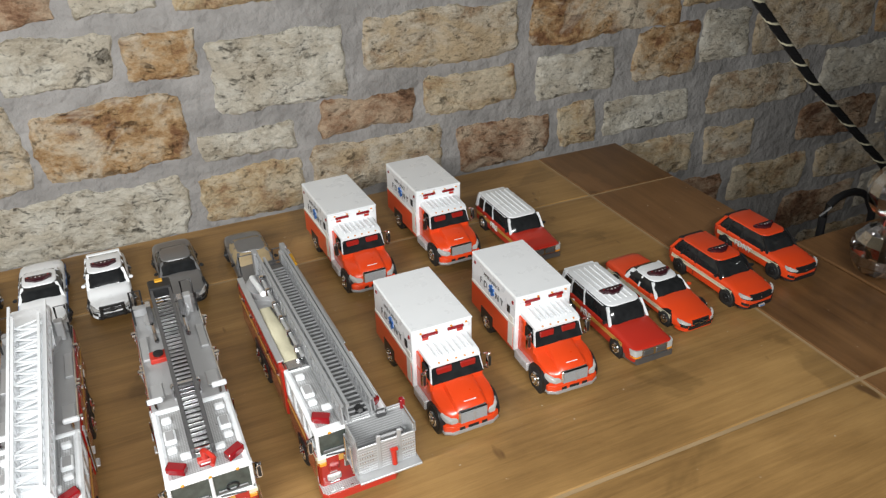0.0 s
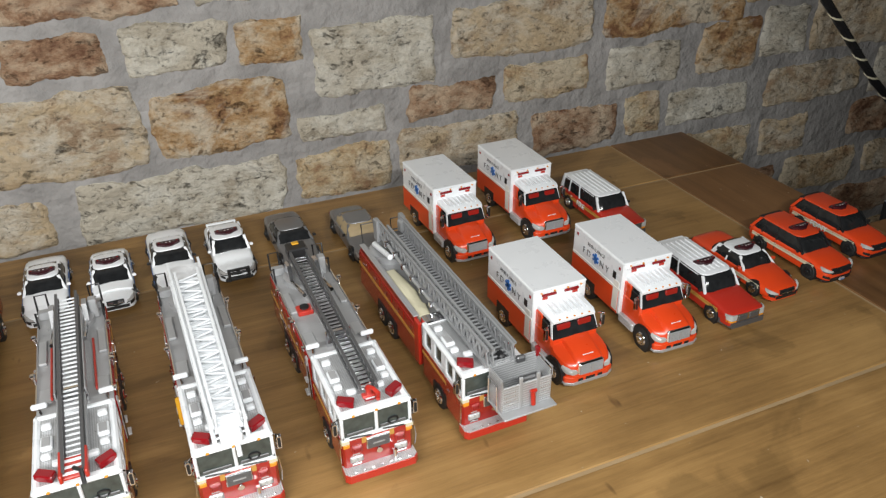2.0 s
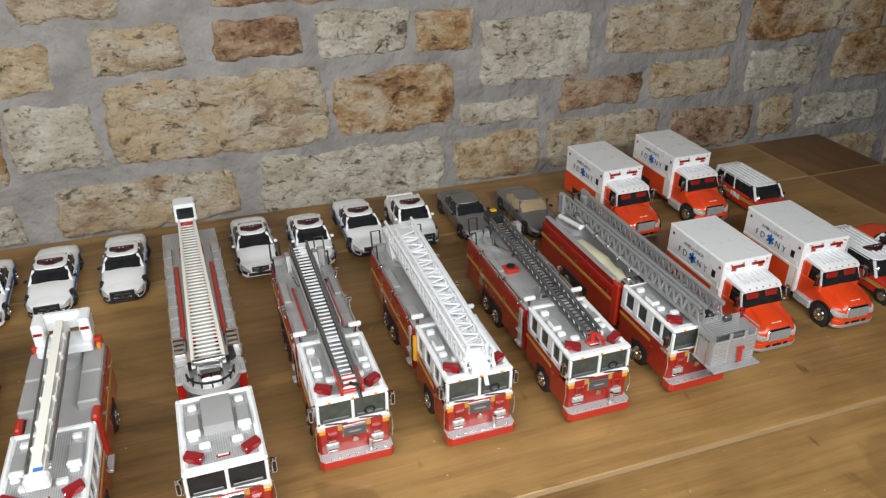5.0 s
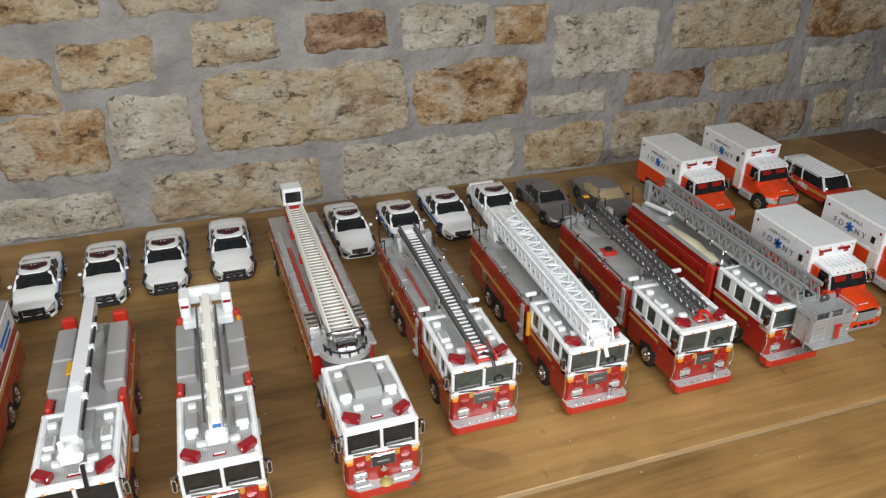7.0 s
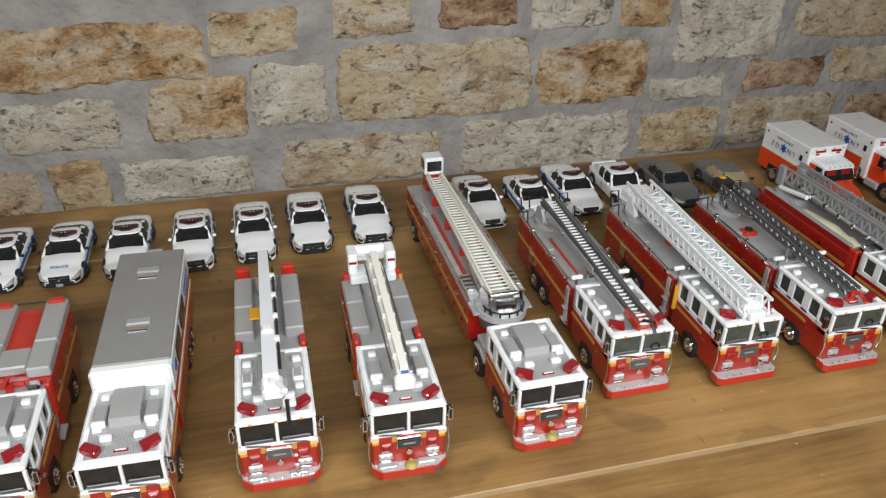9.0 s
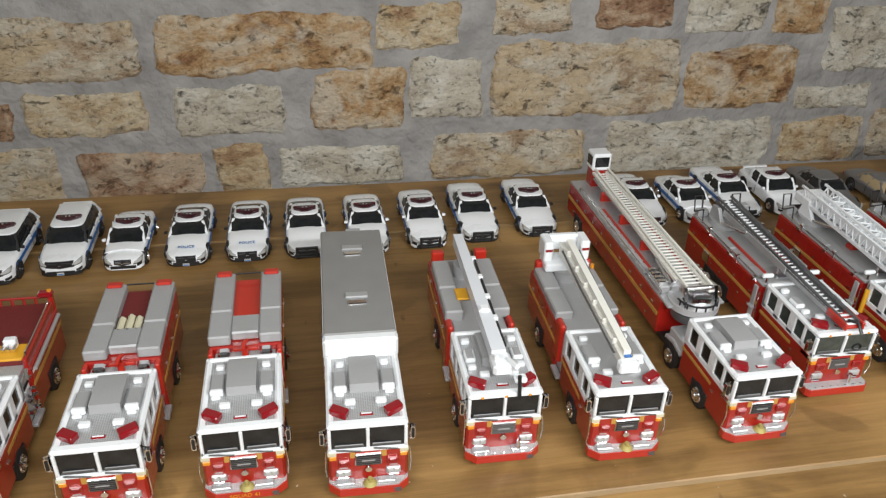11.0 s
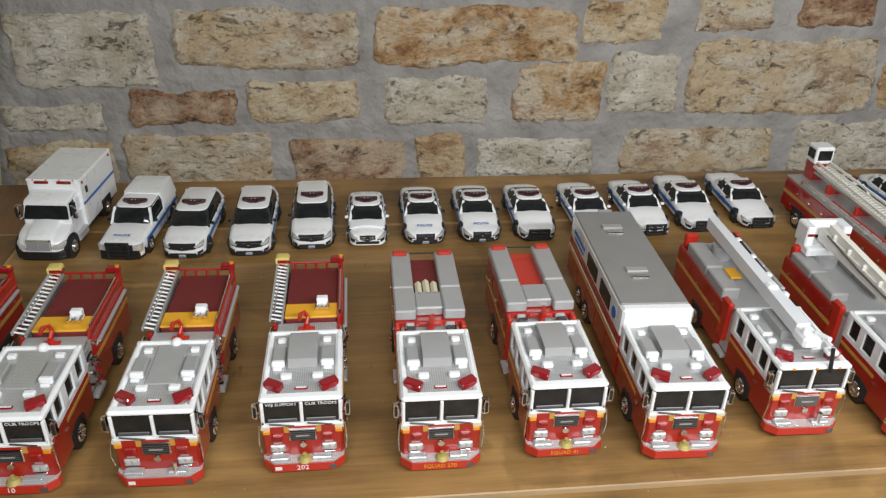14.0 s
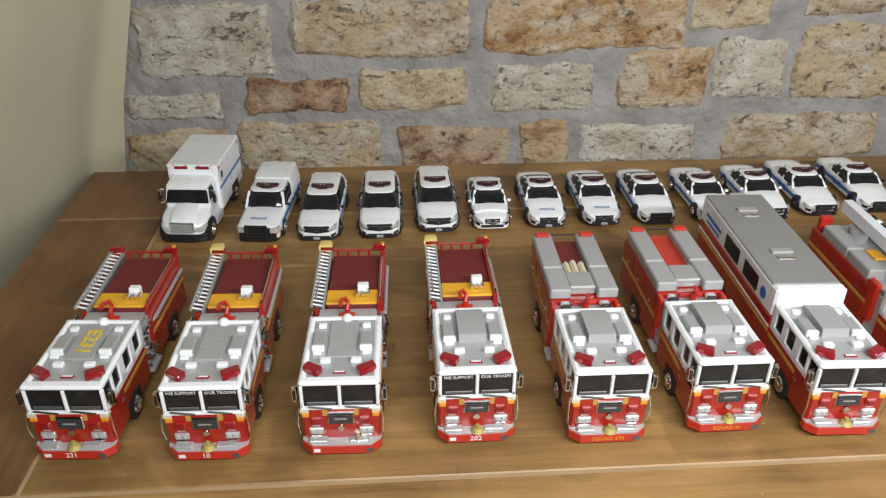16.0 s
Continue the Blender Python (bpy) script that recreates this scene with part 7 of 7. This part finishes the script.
    if plate:
        part("number_plate", boxes((-0.0022, 0.0022, -0.0022, -0.0012, z0 + 0.0004, z0 + 0.0020)), CLEAR, root, "pale plate bar")
        part("plate_bar", boxes((-0.0017, 0.0017, -0.0024, -0.0021, z0 + 0.0008, z0 + 0.0014)), BLUE, root)
    if word:
        tilt = math.degrees(math.atan2(B - nose, cowl - 0.009))
        letters(word, 0.0034, BLUE if paint is WHITE else WHITE, root, pose(0, 0.0080, nose + crown + 0.0011, tilt), weight=0.01)
    if beacon:
        yb = rf + (rr - rf) * (0.22 if shape != "pickup" else 0.08)
        bar = part("light_bar", loft(bmesh.new(), [(yb - 0.0012, -0.0022, 0.0022, H - 0.0008, H + 0.0012, 0.0004), (yb + 0.0006, -0.0050, 0.0050, H - 0.0008, H + 0.0022, 0.0006), (yb + 0.0024, -0.0080, 0.0080, H - 0.0008, H + 0.0024, 0.0008), (yb + 0.0052, -0.0084, 0.0084, H - 0.0008, H + 0.0018, 0.0008)]), PURPLE_LENS, root, "smoked red roof light bar")
        for k in range(6):
            a = -0.0068 + 0.0025 * k
            part("reflector", boxes((a, a + 0.0011, yb + 0.0010 + 0.0006 * abs(k - 2.5), yb + 0.0020 + 0.0006 * abs(k - 2.5), H + 0.0018, H + 0.0027), b=0.0003), (LENS, GUN, CLEAR, CLEAR, GUN, LENS)[k], bar, "small lamp reflector")
        part("bar_line", boxes((-0.0078, 0.0078, yb + 0.0040, yb + 0.0045, H + 0.0016, H + 0.0024), b=0.0002), BLACK, bar)
    if roof_bars:
        for k in range(4):
            part("roof_mark", boxes((-0.0062 + 0.0034 * k, -0.0040 + 0.0034 * k, rr - 0.0046, rr - 0.0028, H - 0.0012, H - 0.00005), b=0.0002), GUN, root, "dark lettering bar on the roof")
    if shape == "pickup":
        part("load_cap", loft(bmesh.new(), [(B - 0.0005, -W + 0.0006, W - 0.0006, 0.0510, L - 0.001, 0.002), (H + 0.0006, -wt - 0.0008, wt + 0.0008, 0.0525, L - 0.003, 0.003), (H + 0.0012, -wt * 0.8, wt * 0.8, 0.0550, L - 0.006, 0.003)], axis="z"), paint, root, "white cap over the load bed")
    if shape == "box":
        part("rear_wing", boxes((-W * 0.8, W * 0.8, L - 0.0060, L - 0.0030, B + 0.0016, B + 0.0028), (-W * 0.78, -W * 0.70, L - 0.0056, L - 0.0034, B - 0.001, B + 0.0017), (W * 0.70, W * 0.78, L - 0.0056, L - 0.0034, B - 0.001, B + 0.0017), b=0.0004), paint, root, "white rear wing")
    if tall and shape != "pickup":
        part("roof_spoiler", boxes((-wt + 0.001, wt - 0.001, rr - 0.0010, rr + 0.0030, H - 0.0024, H - 0.0010), b=0.0006), BLACK if rim is BLACK and paint is not WHITE else paint, root, "rear spoiler")
    root.matrix_basis = pose(x, y, TZ, 0, 0, yaw)
    return root


# ---- the front row of fire engines ----
pumper(-0.623, -0.394, -3.2, "red and white toy fire engine with gold roof lettering", roof="gold", tag="231")
pumper(-0.561, -0.398, -1.4, "red and white toy fire engine with a grey tread plate roof", roof="tread", tag="10", banner=True)
pumper(-0.499, -0.398, -1.4, "red and white toy fire engine with plain grey cab roof", roof="dome", bell=False)
pumper(-0.435, -0.394, 0.0, "red and white toy fire engine with a raised grey roof unit", roof="hump", tag="202", banner=True)
squad(-0.372, -0.398, -0.5, "red and white toy fire engine carrying cream hoses", roof="hump", tag="SQUAD 270", tag_mat=YELLOW, plate=False)
squad(-0.312, -0.394, 0.0, "red and white toy fire engine with grey locker lids", hoses=False, roof="hump", tag="SQUAD 41", tag_mat=YELLOW, plate=False)
rescue(-0.256, -0.400, -1.8, "long red toy rescue truck with a plain grey box roof", roof="hump", plate=False)
boom_truck(-0.189, -0.389, -1.4, "red and white toy fire truck with a pale grey water boom", roof="hump", bell=False, plate=False)
boom_truck(-0.128, -0.396, -1.6, "red and white toy fire truck with an ivory jointed boom", white=True, plate=False)
tiller(-0.054, -0.394, 0.5, "long red toy tractor-drawn ladder truck with an ivory ladder", roof="hump", plate=False)
ladder_truck(0.0090, -0.3665, 0.0, "red toy ladder truck with a dark ladder and red tip", "chrome", bell=False)
ladder_truck(0.0745, -0.3710, 0.0, "red toy ladder truck with a heavy white aerial ladder", "white", bell=False)
ladder_truck(0.142, -0.3745, 0.0, "red toy ladder truck with slim dark ladder and red nozzle", "dark", bell=False)
tower_ladder(0.2080, -0.3705, 1.0, "red toy tower ladder with a silver lattice boom and basket", bell=False)

# ---- ambulances and chiefs' cars ----
for x, y, yaw in ((0.275, -0.356, 0.0), (0.340, -0.352, -1.5), (0.277, -0.204, 1.5), (0.345, -0.198, 0.5)):
    ambulance(x, y, yaw, "orange-red and white toy ambulance with a smooth white box roof")
FIRE = "red and orange toy fire department cars"
car(0.400, -0.221, 0.0, "dark red toy estate car with plain ribbed white roof", "wagon", WHITE, beacon=False, belt=BRIGHT_RED, ribs=True, group=FIRE, name="fire_car", stripe=GOLD, side_word="FIRE")
car(0.397, -0.349, 0.0, "dark red toy estate car with white roof and light bar", "wagon", WHITE, belt=BRIGHT_RED, ribs=True, group=FIRE, name="fire_car", stripe=GOLD, side_word="FIRE")
car(0.443, -0.336, 1.0, "orange toy saloon car with a white roof and light bar", "crown", ORANGE, roof=WHITE, group=FIRE, name="fire_car", stripe=CREAM)
car(0.494, -0.334, 1.0, "orange-red toy sport utility car with black wheels", "suv", ORANGE, group=FIRE, name="fire_car", stripe=CREAM, rim=BLACK, plate=True, dark_bumper=False)
car(0.546, -0.322, 1.0, "orange-red toy sport utility car beside the crystal lamp", "suv", ORANGE, group=FIRE, name="fire_car", stripe=CREAM, rim=BLACK, side_word="FDNY")

# ---- the back row of police cars ----
ambulance(-0.618, -0.187, -5.0, "plain white toy box truck with a blue side stripe", paint=WHITE, words=False, H=0.0447)
car(-0.567, -0.187, -5.5, "white toy police pickup with capped load bed, black bumper", "pickup", WHITE, push=True, stripe=BLUE, word="POLICE", dark_bumper=True, name="police_pickup")
for x, y, yaw in ((-0.526, -0.188, -3.5), (-0.482, -0.187, -0.5), (-0.440, -0.180, 0.5)):
    car(x, y, yaw, "white toy police sport utility car with black wheels", "suv", WHITE, stripe=BLUE, rim=BLACK, plate=True, dark_bumper=True)
car(-0.401, -0.178, 0.0, "small white toy police saloon", "compact", WHITE, stripe=BLUE)
car(-0.360, -0.178, 0.0, "white toy police fastback with lettering on its bonnet", "fastback", WHITE, stripe=BLUE, word="POLICE", rim=BLACK, plate=True)
car(-0.319, -0.177, 0.0, "white toy police fastback with lettering on its bonnet", "fastback", WHITE, stripe=BLUE, word="POLICE", rim=BLACK, plate=True)
car(-0.278, -0.177, 0.0, "white toy police fastback with a black push bar", "fastback", WHITE, stripe=BLUE, push=True, rim=BLACK, roof_bars=True)
car(-0.233, -0.177, 1.0, "white toy police saloon with a black push bar", "saloon", WHITE, stripe=BLUE, push=True, roof_bars=True)
car(-0.190, -0.174, 0.5, "white toy police saloon with a black push bar", "saloon", WHITE, stripe=BLUE, push=True)
car(-0.150, -0.170, -1.0, "long white toy police saloon with a black push bar", "crown", WHITE, stripe=BLUE, push=True, rim=BLACK, side_word="NYPD")
car(-0.104, -0.167, -1.5, "long white toy police saloon with a black push bar", "crown", WHITE, stripe=BLUE, push=True, rim=BLACK, side_word="NYPD")
car(-0.012, -0.163, 0.0, "white toy police saloon", "saloon", WHITE, stripe=BLUE)
car(0.030, -0.163, 0.0, "white toy police saloon", "compact", WHITE, stripe=BLUE)
car(0.071, -0.160, 0.0, "white toy police saloon", "crown", WHITE, stripe=BLUE, rim=BLACK)
car(0.112, -0.158, 0.0, "small white toy police car with a rear wing", "box", WHITE, push=True)
car(0.158, -0.165, 0.0, "plain pewter-grey toy saloon", "saloon", SEDAN, beacon=False, rim=BLACK, group="grey toy saloons", name="grey_saloon")
car(0.208, -0.176, 0.0, "plain pewter-grey toy saloon with tan windows", "saloon", SEDAN, beacon=False, rim=BLACK, group="grey toy saloons", name="grey_saloon", tan=True)
